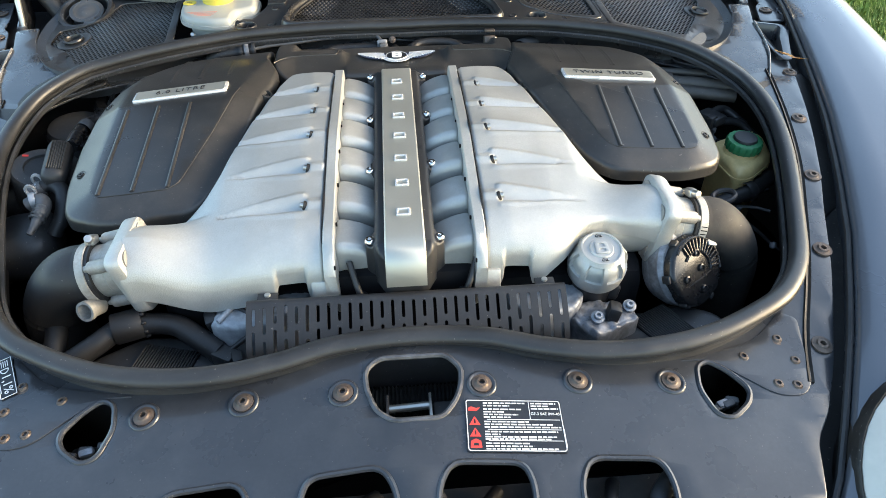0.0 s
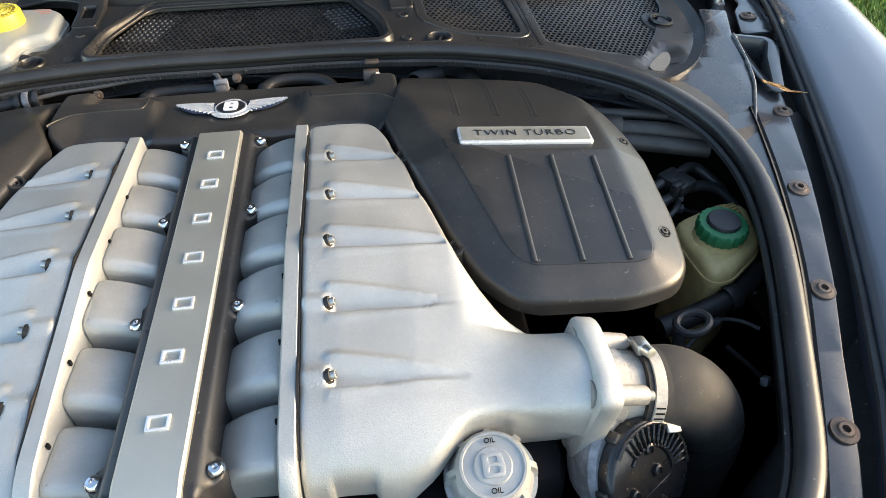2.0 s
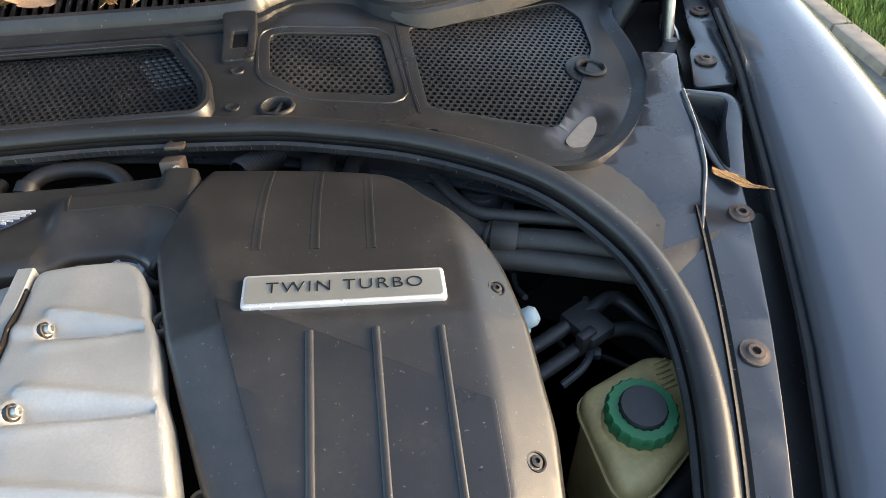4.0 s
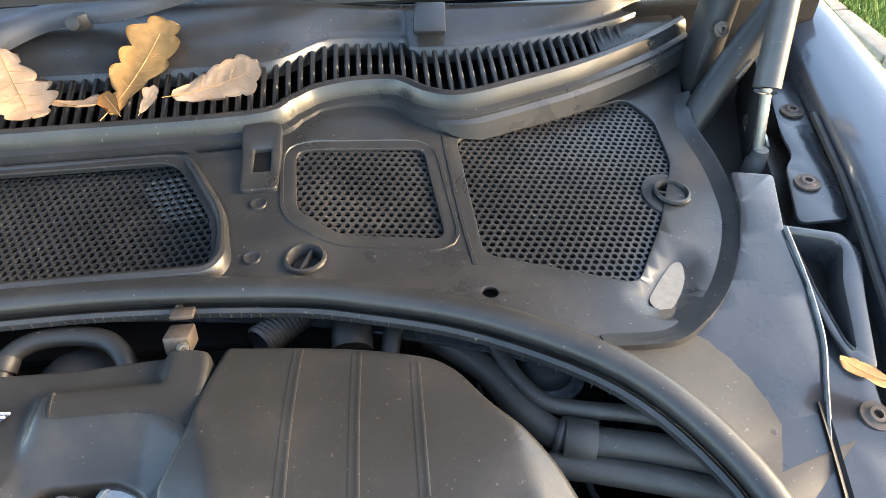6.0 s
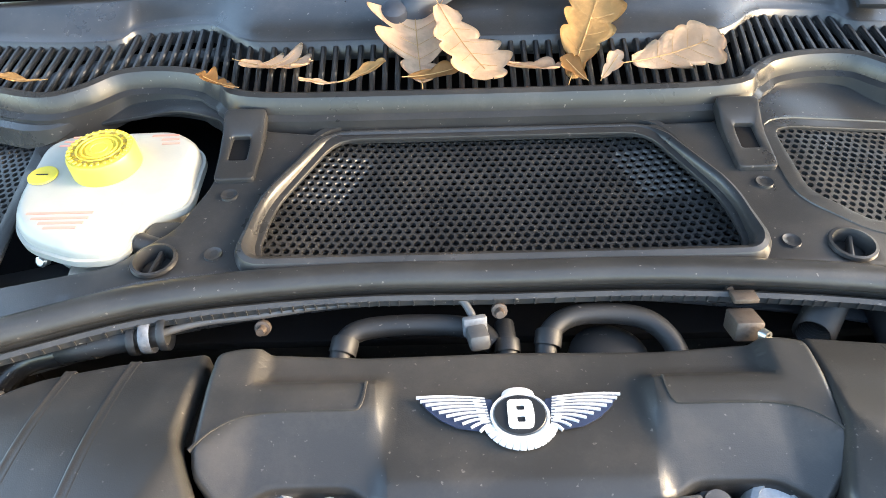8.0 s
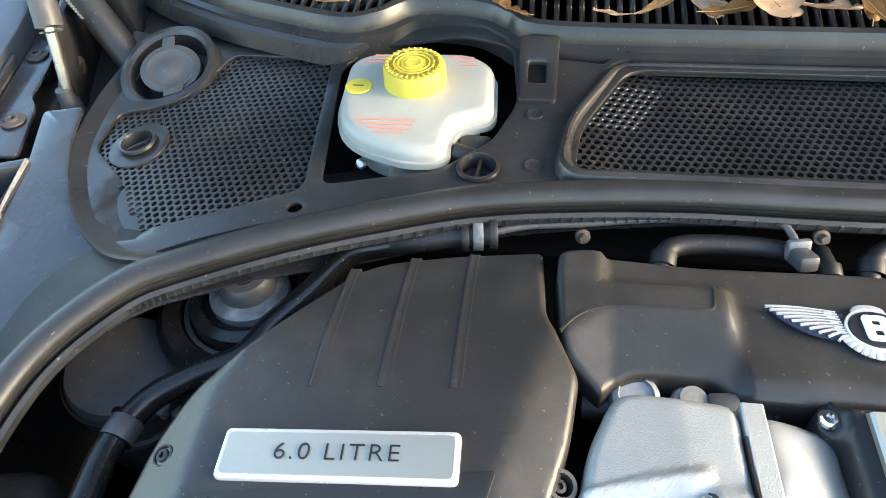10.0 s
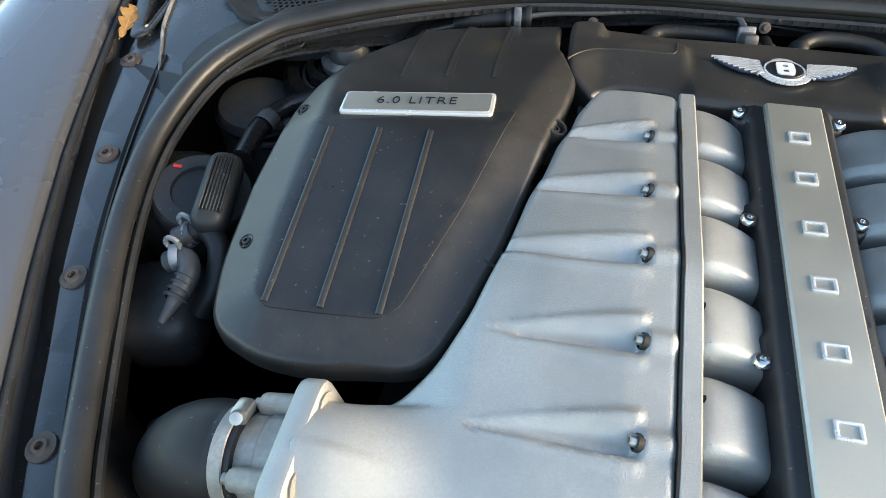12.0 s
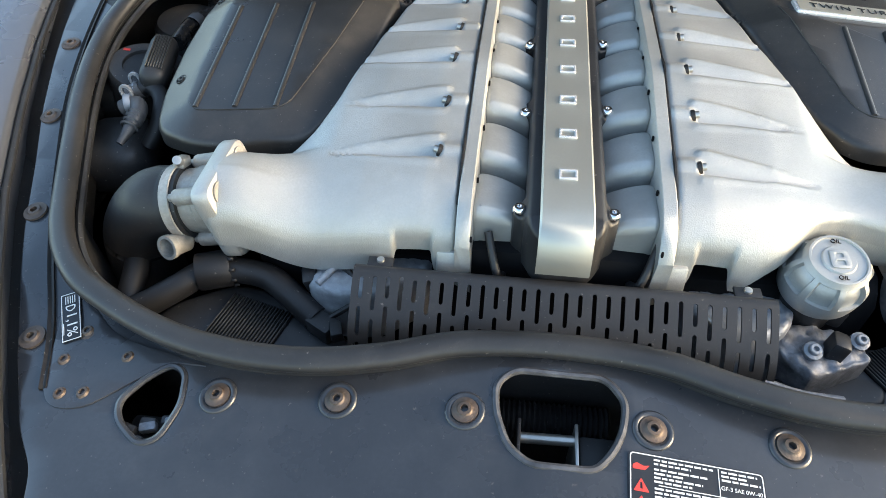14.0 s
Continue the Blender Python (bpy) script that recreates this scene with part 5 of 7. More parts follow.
# ---- brake fluid reservoir ----
res = thing("brake_fluid_reservoir", "milky white brake fluid reservoir with yellow cap", "reservoir")
RES = [(-0.3985, 0.517), (-0.402, 0.583), (-0.382, 0.599), (-0.287, 0.602), (-0.261, 0.581), (-0.258, 0.510), (-0.275, 0.503, 0.008), (-0.290, 0.496, 0.012), (-0.295, 0.477), (-0.294, 0.453), (-0.328, 0.450), (-0.372, 0.467), (-0.391, 0.488)]
part("upper_shell", pillow(rounded(RES, 0.014, 4), lambda x, y: 0.926 + 0.03 * (y - 0.5), 0.009, 0.006, 0.02, 0.010), RESERVOIR, res)
part("seam", sweep([(x, y, 0.909) for x, y in rounded(RES, 0.014, 4)], [(-0.003, -0.003), (-0.003, 0.003), (0.004, 0.003), (0.004, -0.003)], True), RESERVOIR, res)
part("lower_shell", pillow(inset_loop(rounded(RES, 0.014, 4), 0.013).tolist(), lambda x, y: 0.912, 0.006, 0.030, 0.0, 0.006), RESERVOIR, res)
part("sensor_plug", tube([(-0.296, 0.478, 0.893), (-0.280, 0.480, 0.893), (-0.262, 0.484, 0.892)], 0.012, 16), HOSE, res, "black level sensor plug")
part("base_bracket", block(0.055, 0.020, 0.022, 0.004, pose(-0.318, 0.462, 0.884, 0, 0, 8)), ALU_DIRTY, res)
for bx, by in ((-0.372, 0.470), (-0.298, 0.458)):
    part("base_screw", lathe([(0.005, -0.004), (0.005, 0.002), (0.003, 0.004), (0, 0.004)], 8, pose(bx, by, 0.892, 60, 0, 0)), ZINC, res)
part("pipe_union", tube([(-0.29, 0.475, 0.905), (-0.262, 0.470, 0.900), (-0.235, 0.480, 0.892)], 0.009, 12), BLACK, res)
part("pipe_union", block(0.030, 0.030, 0.03, 0.006, pose(-0.272, 0.482, 0.895)), BLACK, res)
part("master_cylinder", tube([(-0.32, 0.43, 0.860), (-0.32, 0.56, 0.868)], 0.022, 16), ALU_OLD, res)
cp = part("yellow_cap", lathe([(0.0275, -0.020), (0.029, -0.018), (0.0285, -0.003), (0.027, 0.0), (0.023, 0.001), (0.022, -0.0005), (0.012, -0.0005), (0.011, 0.001), (0.0, 0.001)], 40, pose(-0.333, 0.549, 0.9455, 2, 0, 0)), YELLOW, res, "ribbed yellow screw cap")
for i in range(30):
    a = 2 * math.pi * i / 30
    part("cap_rib", block(0.0035, 0.0022, 0.0018, 0.0004, pose(-0.333 + 0.0245 * math.cos(a), 0.549 + 0.0245 * math.sin(a), 0.9467, 2, 0, math.degrees(a)), 1), YELLOW, cp)
for r in (0.007, 0.0145, 0.0185):
    part("cap_ring", sweep([(-0.333 + r * math.cos(2 * math.pi * k / 24), 0.549 + r * math.sin(2 * math.pi * k / 24), 0.9467) for k in range(24)], [(-0.0007, -0.0005), (-0.0004, 0.0007), (0.0004, 0.0007), (0.0007, -0.0005)], True), YELLOW, cp)
for i in range(14):
    a = 2 * math.pi * i / 14
    part("cap_print", block(0.0045, 0.0030, 0.0005, 0, pose(-0.333 + 0.0208 * math.cos(a), 0.549 + 0.0208 * math.sin(a), 0.9467, 0, 0, math.degrees(a) + 90), 1), CAP_INK, cp)
part("yellow_disc", lathe([(0.0125, 0.0), (0.012, 0.0012), (0, 0.0014)], 20, pose(-0.384, 0.537, 0.9275, 0, 0, 0)), YELLOW, res, "flat yellow disc")
part("disc_mark", block(0.010, 0.0012, 0.0004, 0, pose(-0.384, 0.537, 0.9291), 1), LABEL, res)
for row, (y, x0, x1) in enumerate([(0.478, -0.372, -0.318), (0.472, -0.366, -0.320), (0.4665, -0.358, -0.322), (0.461, -0.352, -0.326), (0.578, -0.372, -0.352), (0.572, -0.378, -0.352), (0.566, -0.380, -0.354), (0.578, -0.300, -0.276), (0.572, -0.290, -0.274), (0.566, -0.288, -0.272)]):
    part("print_line", block(x1 - x0, 0.0024, 0.0004, 0, pose((x0 + x1) / 2 - 0.006, y + 0.012, 0.9264 + 0.03 * (y + 0.012 - 0.5)), 1), PINK, res, "faded red print line")


# ---- dead oak leaves ----
def leaf(x, y, z, size, turn, tilt, roll, material, label, lobes=4, wide=0.30, deep=0.5, curl=0.9):
    """A lobed oak leaf, narrow at its stalk, with a midrib and side veins, curled across; its two sides are out of step."""
    lf = thing("oak_leaf", label, "leaf", "dead leaves on the air inlet")
    rnd = random.Random(int(abs(x) * 9173 + abs(y) * 5179))
    n = 64
    peaks = [[rnd.uniform(0.82, 1.12) for _ in range(lobes + 2)] for _ in (0, 1)]
    shift = [rnd.uniform(-0.10, 0.10) for _ in (0, 1)]

    def width(t, k):
        body = wide * min(1.0, 0.10 + 1.25 * t ** 1.15) * (max(0.0, 1 - t) ** 0.45) * 1.75
        u = t * (lobes + 0.5) + shift[k] + 0.25 * k
        lobe = abs(math.sin(u * math.pi)) ** 0.75
        return body * peaks[k][min(lobes + 1, int(u) if u > 0 else 0)] * (1 - deep * (1 - lobe) * ease(0.0, 0.12, t) * ease(1.0, 0.93, t)) + 0.008

    wave = rnd.uniform(0, 6.28)
    bm = bmesh.new()
    rows = []
    for i in range(n + 1):
        t = i / n
        v = t - 0.5
        cols = []
        for u in (-1, -0.75, -0.5, -0.25, 0, 0.25, 0.5, 0.75, 1):
            k = u * (width(t, 0) if u < 0 else width(t, 1))
            if i in (0, n):
                k = u * 0.012
            cols.append(bm.verts.new((k, v + 0.22 * abs(k), curl * k * k + 0.22 * v * v + 0.022 * math.sin(11 * v + 4 * u + wave) * abs(u) + 0.006 * abs(math.sin(9 * math.pi * t)) * (1 - abs(u)))))
        rows.append(cols)
    for A, B in zip(rows, rows[1:]):
        for i in range(8):
            bm.faces.new((A[i], A[i + 1], B[i + 1], B[i]))
    bmesh.ops.solidify(bm, geom=bm.faces[:], thickness=0.008)
    m = pose(x, y, z, tilt, roll, turn) @ Matrix.Scale(size * 0.94, 4)
    bm.transform(m)
    blade = part("blade", bm, material, lf, "", 80)
    part("midrib", tube([tuple(m @ Vector((0, -0.60 + 0.12 * i, 0.22 * (-0.60 + 0.12 * i) ** 2 + 0.010))) for i in range(9)], 0.00040, 6, 0), LEAF, lf)
    if size > 0.06:
        for k in range(1, 5):
            for d in (-1, 1):
                t0 = 0.12 + 0.17 * k
                w = 0.7 * width(min(0.95, t0 + 0.12), 0 if d < 0 else 1)
                pts = [(d * w * q, t0 - 0.5 + 0.55 * w * q, curl * (w * q) ** 2 + 0.22 * (t0 - 0.5) ** 2 + 0.012) for q in (0, 0.5, 1)]
                part("vein", tube([tuple(m @ Vector(p)) for p in pts], 0.00022, 5, 0), LEAF, blade)


leaf(-0.200, 0.652, 0.960, 0.078, 252, 6, -14, LEAF_PALE, "pale lobed oak leaf lying on the inlet slats", 4, 0.46, 0.55)
leaf(-0.066, 0.678, 0.967, 0.112, 6, 20, 4, LEAF_PALE, "pale tan oak leaf leaning on the inlet slats", 3, 0.42, 0.55)
leaf(-0.022, 0.666, 0.970, 0.108, 212, -18, -6, LEAF_PALE, "pale tan oak leaf overlapping another on the inlet", 4, 0.36, 0.35)
leaf(0.096, 0.684, 0.970, 0.136, -18, 18, 10, LEAF, "orange-brown oak leaf standing on the inlet slats", 4, 0.24, 0.34, 1.3)
leaf(0.176, 0.656, 0.962, 0.096, -72, 8, 14, LEAF_PALE, "pale smooth oval leaf on the inlet slats", 5, 0.36, 0.12, 0.5)
leaf(0.040, 0.640, 0.959, 0.056, 250, 4, -16, LEAF_PALE, "small tan leaf beside the bead of the inlet", 2, 0.44, 0.30)
leaf(-0.113, 0.634, 0.962, 0.046, -62, 12, 0, LEAF, "small curled brown leaf on the inlet", 2, 0.22, 0.3, 2.5)
leaf(-0.050, 0.632, 0.960, 0.052, -82, 8, 20, LEAF_BROWN, "dark brown curled leaf on the inlet", 2, 0.18, 0.3, 2.5)
leaf(0.112, 0.636, 0.962, 0.032, -30, 40, 20, LEAF_PALE, "small curled leaf scrap on the inlet", 2, 0.3, 0.3, 2.0)
leaf(0.078, 0.632, 0.962, 0.034, 30, 20, -20, LEAF_BROWN, "small curled leaf scrap on the inlet", 2, 0.3, 0.3, 2.0)
leaf(-0.250, 0.630, 0.958, 0.042, 70, 10, 10, LEAF_BROWN, "rusty brown crumpled leaf on the inlet", 3, 0.3, 0.6, 2.0)
leaf(-0.448, 0.650, 0.956, 0.060, 85, 8, 10, LEAF, "curled tan leaf lying behind the bead", 2, 0.14, 0.2, 2.5)
leaf(-0.598, 0.728, 0.968, 0.110, 60, 20, 0, LEAF, "large orange oak leaf at the inlet's end", 4, 0.36, 0.5)
leaf(-0.155, 0.626, 0.958, 0.040, 86, 6, 8, LEAF_PALE, "small pale leaf scrap by the bead", 2, 0.16, 0.2)
leaf(0.690, 0.305, 0.878, 0.056, 62, 10, 14, LEAF, "brown oval leaf on the wing rail", 7, 0.24, 0.06, 0.6)
leaf(-0.712, 0.330, 0.876, 0.050, 10, 20, 20, LEAF, "orange crumpled leaf in the gutter", 3, 0.26, 0.6, 2.0)


# ---- fasteners, rails and labels on the body ----
def cap_bolt(parent, x, y, z, r, material, rx=0, ry=0, name="bolt", label=""):
    m = pose(x, y, z, rx, ry, 0)
    b = part(name, lathe([(r * 1.75, -0.001), (r * 1.7, 0.0010), (r * 1.15, 0.0014), (r, 0.0022), (r * 0.88, 0.0034), (r * 0.5, 0.0037), (r * 0.45, -0.0008), (0, -0.0008)], 18, m), material, parent, label)
    return b


for s in (1, -1):
    for x, y in ((0.072, -0.313), (0.1755, -0.311), (0.278, -0.3135)):
        z = z_frame(x, y)
        part("bolt_recess", lathe([(0.0165, -0.002), (0.0160, 0.0010), (0.0145, 0.0022), (0.0120, 0.0016), (0.0110, 0.0006), (0, 0.0006)], 24, pose(s * x, y, z, 6, s * 5, 0)), PAINT, slam, "", 100)
        cap_bolt(slam, s * x, y, z + 0.0012, 0.0062, RUSTY, 6, s * 5, "bolt", "weathered steel bolt")
    for x, y in ((0.423, -0.260), (0.373, -0.283), (0.432, -0.289), (0.419, -0.321), (0.398, -0.319)):
        cap_bolt(slam, s * x, y, z_frame(x, y), 0.0052, RUSTY, 6, s * 4, "rivet_bolt", "weathered dark bolt")
    for x, y in ((0.474, -0.2695), (0.535, -0.138), (0.5875, -0.001), (0.634, 0.138), (0.690, 0.285)):
        cap_bolt(slam, s * x, y, z_frame(x, y) + 0.001, 0.0070, RUSTY, 8, s * 3, "rail_bolt", "weathered bolt with wide washer")
    # gusset plate at the corner and the groove along the rail
    gus = rounded(side([(0.296, -0.288, 0.004), (0.395, -0.262, 0.02), (0.440, -0.225, 0.01), (0.458, -0.236, 0.006), (0.442, -0.312, 0.012), (0.424, -0.334, 0.012), (0.392, -0.334, 0.02), (0.365, -0.312, 0.02), (0.332, -0.286, 0.01)], s), 0.01)
    part("gusset_plate", plate(gus, (), 0.002, lambda x, y: z_frame(x, y) + 0.0016, 0.03, 0.0006), PAINT, slam)
    for line, w in (([(0.437, -0.318), (0.466, -0.245), (0.508, -0.155), (0.543, -0.070), (0.582, 0.030), (0.615, 0.140), (0.643, 0.250), (0.655, 0.300)], 0.0036),):
        p = [(s * x, y, z_frame(x, y) + 0.0005) for x, y in spline(line, 5)]
        part("rail_groove", sweep(p, [(-w, -0.002), (-w * 0.8, 0.0025), (0, 0.001), (w * 0.8, 0.0025), (w, -0.002)]), TROUGH, slam, "dark sealed groove")
    # raised closing plate behind the seal
    pl = rounded(side([(0.500, 0.340), (0.560, 0.300), (0.592, 0.276), (0.604, 0.266), (0.643, 0.266), (0.664, 0.312), (0.682, 0.355), (0.694, 0.410), (0.702, 0.470), (0.722, 0.540), (0.681, 0.548), (0.672, 0.500), (0.652, 0.453), (0.624, 0.411), (0.591, 0.379), (0.556, 0.364), (0.500, 0.362)], s), 0.006)
    part("closing_plate", plate(pl, (), 0.004, z_closing, 0.03, 0.001), PAINT, slam)
    # scuffed weld flange along the plate's outer edge, dark gap at its front
    flange = [(s * x, y, z_closing(x, y) + 0.0015) for x, y in spline([(0.646, 0.268), (0.665, 0.312), (0.683, 0.355), (0.695, 0.410), (0.703, 0.470)], 5)]
    part("weld_flange", sweep(flange, [(-0.0018, -0.006), (-0.0015, 0.0015), (0.0, 0.0026), (0.0015, 0.0015), (0.0018, -0.006)]), SCUFFED, slam, "bare scuffed edge")
    part("plate_gap", block(0.040, 0.0030, 0.0020, 0.0005, pose(s * 0.622, 0.2640, 0.8525, 0, 0, s * -2), 1), TROUGH, slam)
    # open pocket at the rail's end
    br = rounded(side([(0.697, 0.478), (0.753, 0.460), (0.758, 0.436), (0.736, 0.388), (0.708, 0.318), (0.693, 0.322), (0.689, 0.360), (0.693, 0.415)], s), 0.008)
    ho = rounded(side(POCKET, s), 0.006)
    part("rail_bracket", plate(br, [ho], 0.003, z_pocket, 0.0, 0.001), PAINT, slam)
    part("pocket_wall", sweep([(x, y, z_pocket(x, y)) for x, y in ho], [(-0.0015, -0.034), (-0.0015, -0.001), (0.0, 0.0016), (0.0015, -0.001), (0.0015, -0.034)], True), PAINT, slam, "painted wall of the open pocket")
    # the floor's black carries the shade of the pocket's depth
    part("pocket_floor", plate(ho, (), 0.002, lambda x, y: 0.832, 0.0, 0), TROUGH, slam, "dirty open pocket, floor coloured dark for its depth")
    part("pocket_clip", block(0.016, 0.012, 0.010, 0.003, pose(s * 0.714, 0.418, 0.838, 20, 0, 30)), FILLER, slam)


def warning_label():
    lb = thing("warning_label", "black engine oil and hazard label with white print", "label")
    m = pose(0.1000, -0.3625, z_slam(0.100, -0.3625) + 0.0018, 5.7, 4.6, -2.2)

    def lay(bm, name, material, parent, h=0.0):
        bm.transform(m @ pose(0, 0, h))
        return part(name, bm, material, parent)
    w, h = 0.0495, 0.029
    film = lay(plate(rounded([(-w, -h), (w, -h), (w, h), (-w, h)], 0.003), (), 0.0008), "film", LABEL, lb)
    lay(plate(rounded([(-w + 0.001, -h + 0.001), (w - 0.001, -h + 0.001), (w - 0.001, h - 0.001), (-w + 0.001, h - 0.001)], 0.003), [rounded([(-w + 0.0018, -h + 0.0018), (w - 0.0018, -h + 0.0018), (w - 0.0018, h - 0.0018), (-w + 0.0018, h - 0.0018)], 0.0025)], 0.0003), "border", WHITE, film, 0.0003)
    for y in (0.0095, -0.0015, -0.0135):
        lay(block(0.074, 0.0006, 0.0003, 0, pose(0.009, y - 0.0035, 0), 1), "rule", WHITE, film, 0.0003)
    lay(block(0.0006, 0.020, 0.0003, 0, pose(0.016, 0.0165, 0), 1), "rule", WHITE, film, 0.0003)
    rnd = random.Random(7)
    for y, x0, x1 in ((0.0245, -0.031, 0.012), (0.0215, -0.031, -0.004), (0.0175, -0.031, 0.008), (0.0145, -0.031, -0.010), (0.0115, -0.031, 0.004), (0.0085, -0.031, -0.004), (0.0245, 0.018, 0.044), (0.0215, 0.018, 0.036), (0.0185, 0.018, 0.046),
                      (0.0035, -0.031, 0.014), (0.0005, -0.031, 0.038), (-0.0025, -0.031, 0.046), (-0.0075, -0.031, 0.042), (-0.0105, -0.031, -0.016), (-0.0130, -0.031, 0.040), (-0.0155, -0.031, 0.034), (-0.0200, -0.031, 0.012), (-0.0230, -0.031, 0.016), (-0.0258, -0.031, 0.040)):
        x = x0
        while x < x1:
            L = rnd.uniform(0.003, 0.008)
            lay(block(min(L, x1 - x), 0.0014, 0.0003, 0, pose(x + min(L, x1 - x) / 2, y, 0), 1), "print_bar", WHITE, film, 0.0003)
            x += L + 0.0012
    lay(lettering("GF-3 SAE 0W-40", 0.0042, 0.0002, pose(0.0318, 0.0125, 0.0)), "lettering", WHITE, film, 0.0005)
    for k, y in enumerate((0.0175, 0.004, -0.0085, -0.0205)):
        if k == 0:
            bm = plate(rounded([(-0.006, -0.002), (0.003, -0.002), (0.0065, 0.002), (0.002, 0.001), (-0.003, 0.003), (-0.006, 0.001)], 0.001), (), 0.0003)
        elif k < 3:
            bm = plate(rounded([(-0.0058, -0.0045), (0.0058, -0.0045), (0, 0.0055)], 0.001), [[(-0.0009, -0.0024), (0.0009, -0.0024), (0.0007, 0.0022), (-0.0007, 0.0022)]], 0.0003)
        else:
            bm = plate(rounded([(-0.0058, -0.0045), (0.0058, -0.0045), (0.005, 0.003), (0, 0.0055), (-0.005, 0.003)], 0.001), [[(-0.003, -0.002), (0.003, -0.002), (0.002, 0.001), (-0.002, 0.001)]], 0.0003)
        bm.transform(pose(-0.0405, y, 0))
        lay(bm, "hazard_symbol", RED, film, 0.0004)
    lay(block(0.0012, 0.020, 0.0003, 0, pose(0.0485, -0.014, 0), 1), "print_bar", WHITE, film, 0.0003)


warning_label()


def beam_label():
    lb = thing("headlamp_aim_label", "small black headlamp aim sticker with white print", "label")
    lx, ly = -0.4435, -0.2490
    gx = (z_frame(lx + 0.01, ly) - z_frame(lx - 0.01, ly)) / 0.02
    gy = (z_frame(lx, ly + 0.02) - z_frame(lx, ly - 0.02)) / 0.04
    up = Vector((-gx, -gy, 1)).normalized()
    along = Vector((0.44, -0.90, 0.44 * gx - 0.90 * gy)).normalized()
    m = Matrix.Translation((lx, ly, z_frame(lx, ly) + 0.0042)) @ Matrix((along, up.cross(along), up)).transposed().to_4x4()

    def lay(bm, name, material, h=0.0003, parent=None):
        bm.transform(m @ pose(0, 0, h))
        return part(name, bm, material, parent or film)
    film = part("film", plate(rounded([(-0.0255, -0.009), (0.0255, -0.009), (0.0255, 0.009), (-0.0255, 0.009)], 0.001), (), 0.0006), LABEL, lb)
    film.data.transform(m)
    lay(plate([(-0.0250, -0.0085), (0.0250, -0.0085), (0.0250, 0.0085), (-0.0250, 0.0085)], [[(-0.0243, -0.0078), (0.0243, -0.0078), (0.0243, 0.0078), (-0.0243, 0.0078)]], 0.0003), "border", WHITE)
    lay(lettering("1,1%", 0.0135, 0.0002, pose(0.0085, 0.0005, 0)), "lettering", WHITE)
    lay(plate(rounded([(-0.012, -0.005), (-0.0075, -0.004), (-0.005, 0), (-0.0075, 0.004), (-0.012, 0.005)], 0.002), [rounded([(-0.0110, -0.0038), (-0.008, -0.003), (-0.0062, 0), (-0.008, 0.003), (-0.0110, 0.0038)], 0.0016)], 0.0003), "lamp_symbol", WHITE)
    for k in range(5):
        lay(block(0.008, 0.0008, 0.0003, 0, pose(-0.018, -0.0042 + 0.0021 * k, 0, 0, 0, 0), 1), "beam_bar", WHITE)
    lay(block(0.012, 0.0008, 0.0003, 0, pose(0.012, -0.0068, 0), 1), "print_bar", WHITE)


beam_label()


def latch():
    """Latch and ribbed hose seen through the slam panel's middle opening."""
    la = thing("bonnet_latch", "dark steel bonnet latch below the slam panel", "latch")
    part("latch_bar", tube([(-0.026, -0.312, 0.772), (0.018, -0.312, 0.775)], 0.0045, 10), ZINC, la)
    for x in (-0.028, 0.018):
        part("latch_cheek", block(0.003, 0.05, 0.06, 0.001, pose(x, -0.325, 0.752)), ZINC if x > 0 else BLACK, la)
    part("latch_box", block(0.030, 0.03, 0.05, 0.003, pose(0.036, -0.320, 0.748)), BLACK, la)
    bm = bmesh.new()
    for i in range(24):
        join(bm, lathe([(0.015, -0.0022), (0.018, 0.0), (0.015, 0.0022)], 14, pose(-0.055 + 0.0045 * i, -0.276, 0.738, 0, 90, 0)))
    part("ribbed_hose", bm, HOSE, la)["kind"] = "stuff"


latch()


def connectors(s):
    """Plugs seen in the corner openings of the slam panel."""
    c = thing("headlamp_connector", "dark headlamp plug cluster below the slam panel", "connector", "plugs in the corner openings")
    rnd = random.Random(3 if s > 0 else 5)
    part("housing", block(0.07, 0.06, 0.03, 0.006, pose(s * 0.33, -0.345, 0.735)), BLACK, c)
    for k in range(14):
        part("plug", block(0.014, 0.008, 0.010, 0.002, pose(s * (0.308 + rnd.uniform(0, 0.045)), -0.356 + rnd.uniform(-0.012, 0.030), 0.762 + rnd.uniform(-0.003, 0.006), 10, 0, rnd.uniform(-20, 20))), ALU_OLD if k % 3 == 0 else FILLER if k % 3 == 1 else BLACK, c)


connectors(1)
connectors(-1)


def headlamp(s):
    h = thing("headlamp", "clear domed headlamp set into the front wing", "headlamp", "headlamps")
    c = pose(s * (0.562 if s > 0 else 0.584), -0.458 if s > 0 else -0.434, 0.757, 27, 0, 0) @ Matrix.Scale(1.08 if s > 0 else 1.0, 4)
    part("lens", lathe([(0.128, -0.03), (0.124, 0.0), (0.105, 0.014), (0.06, 0.024), (0, 0.028)], 40, c), LENS, h)
    part("bezel", lathe([(0.1285, -0.04), (0.1285, -0.002), (0.1265, 0.001), (0.124, -0.001), (0.124, -0.03)], 40, c), TROUGH, h)


headlamp(1)
headlamp(-1)


# ---- pipes, hoses and fittings in the bay ----
def hose(name, label, pts, r, material=None, category="hose", rings=(), smooth=7):
    h = thing(name, label, category)
    part("tube", tube(pts, r, 14, smooth), material or HOSE, h)
    for (p, d, rr, w, mt) in rings:
        q = Vector(d).to_track_quat("Z", "Y").to_matrix().to_4x4()
        part("band", lathe([(rr * 0.97, -w / 2), (rr, -w / 2 + 0.001), (rr, w / 2 - 0.001), (rr * 0.97, w / 2)], 24, Matrix.Translation(p) @ q), mt, h)
    return h


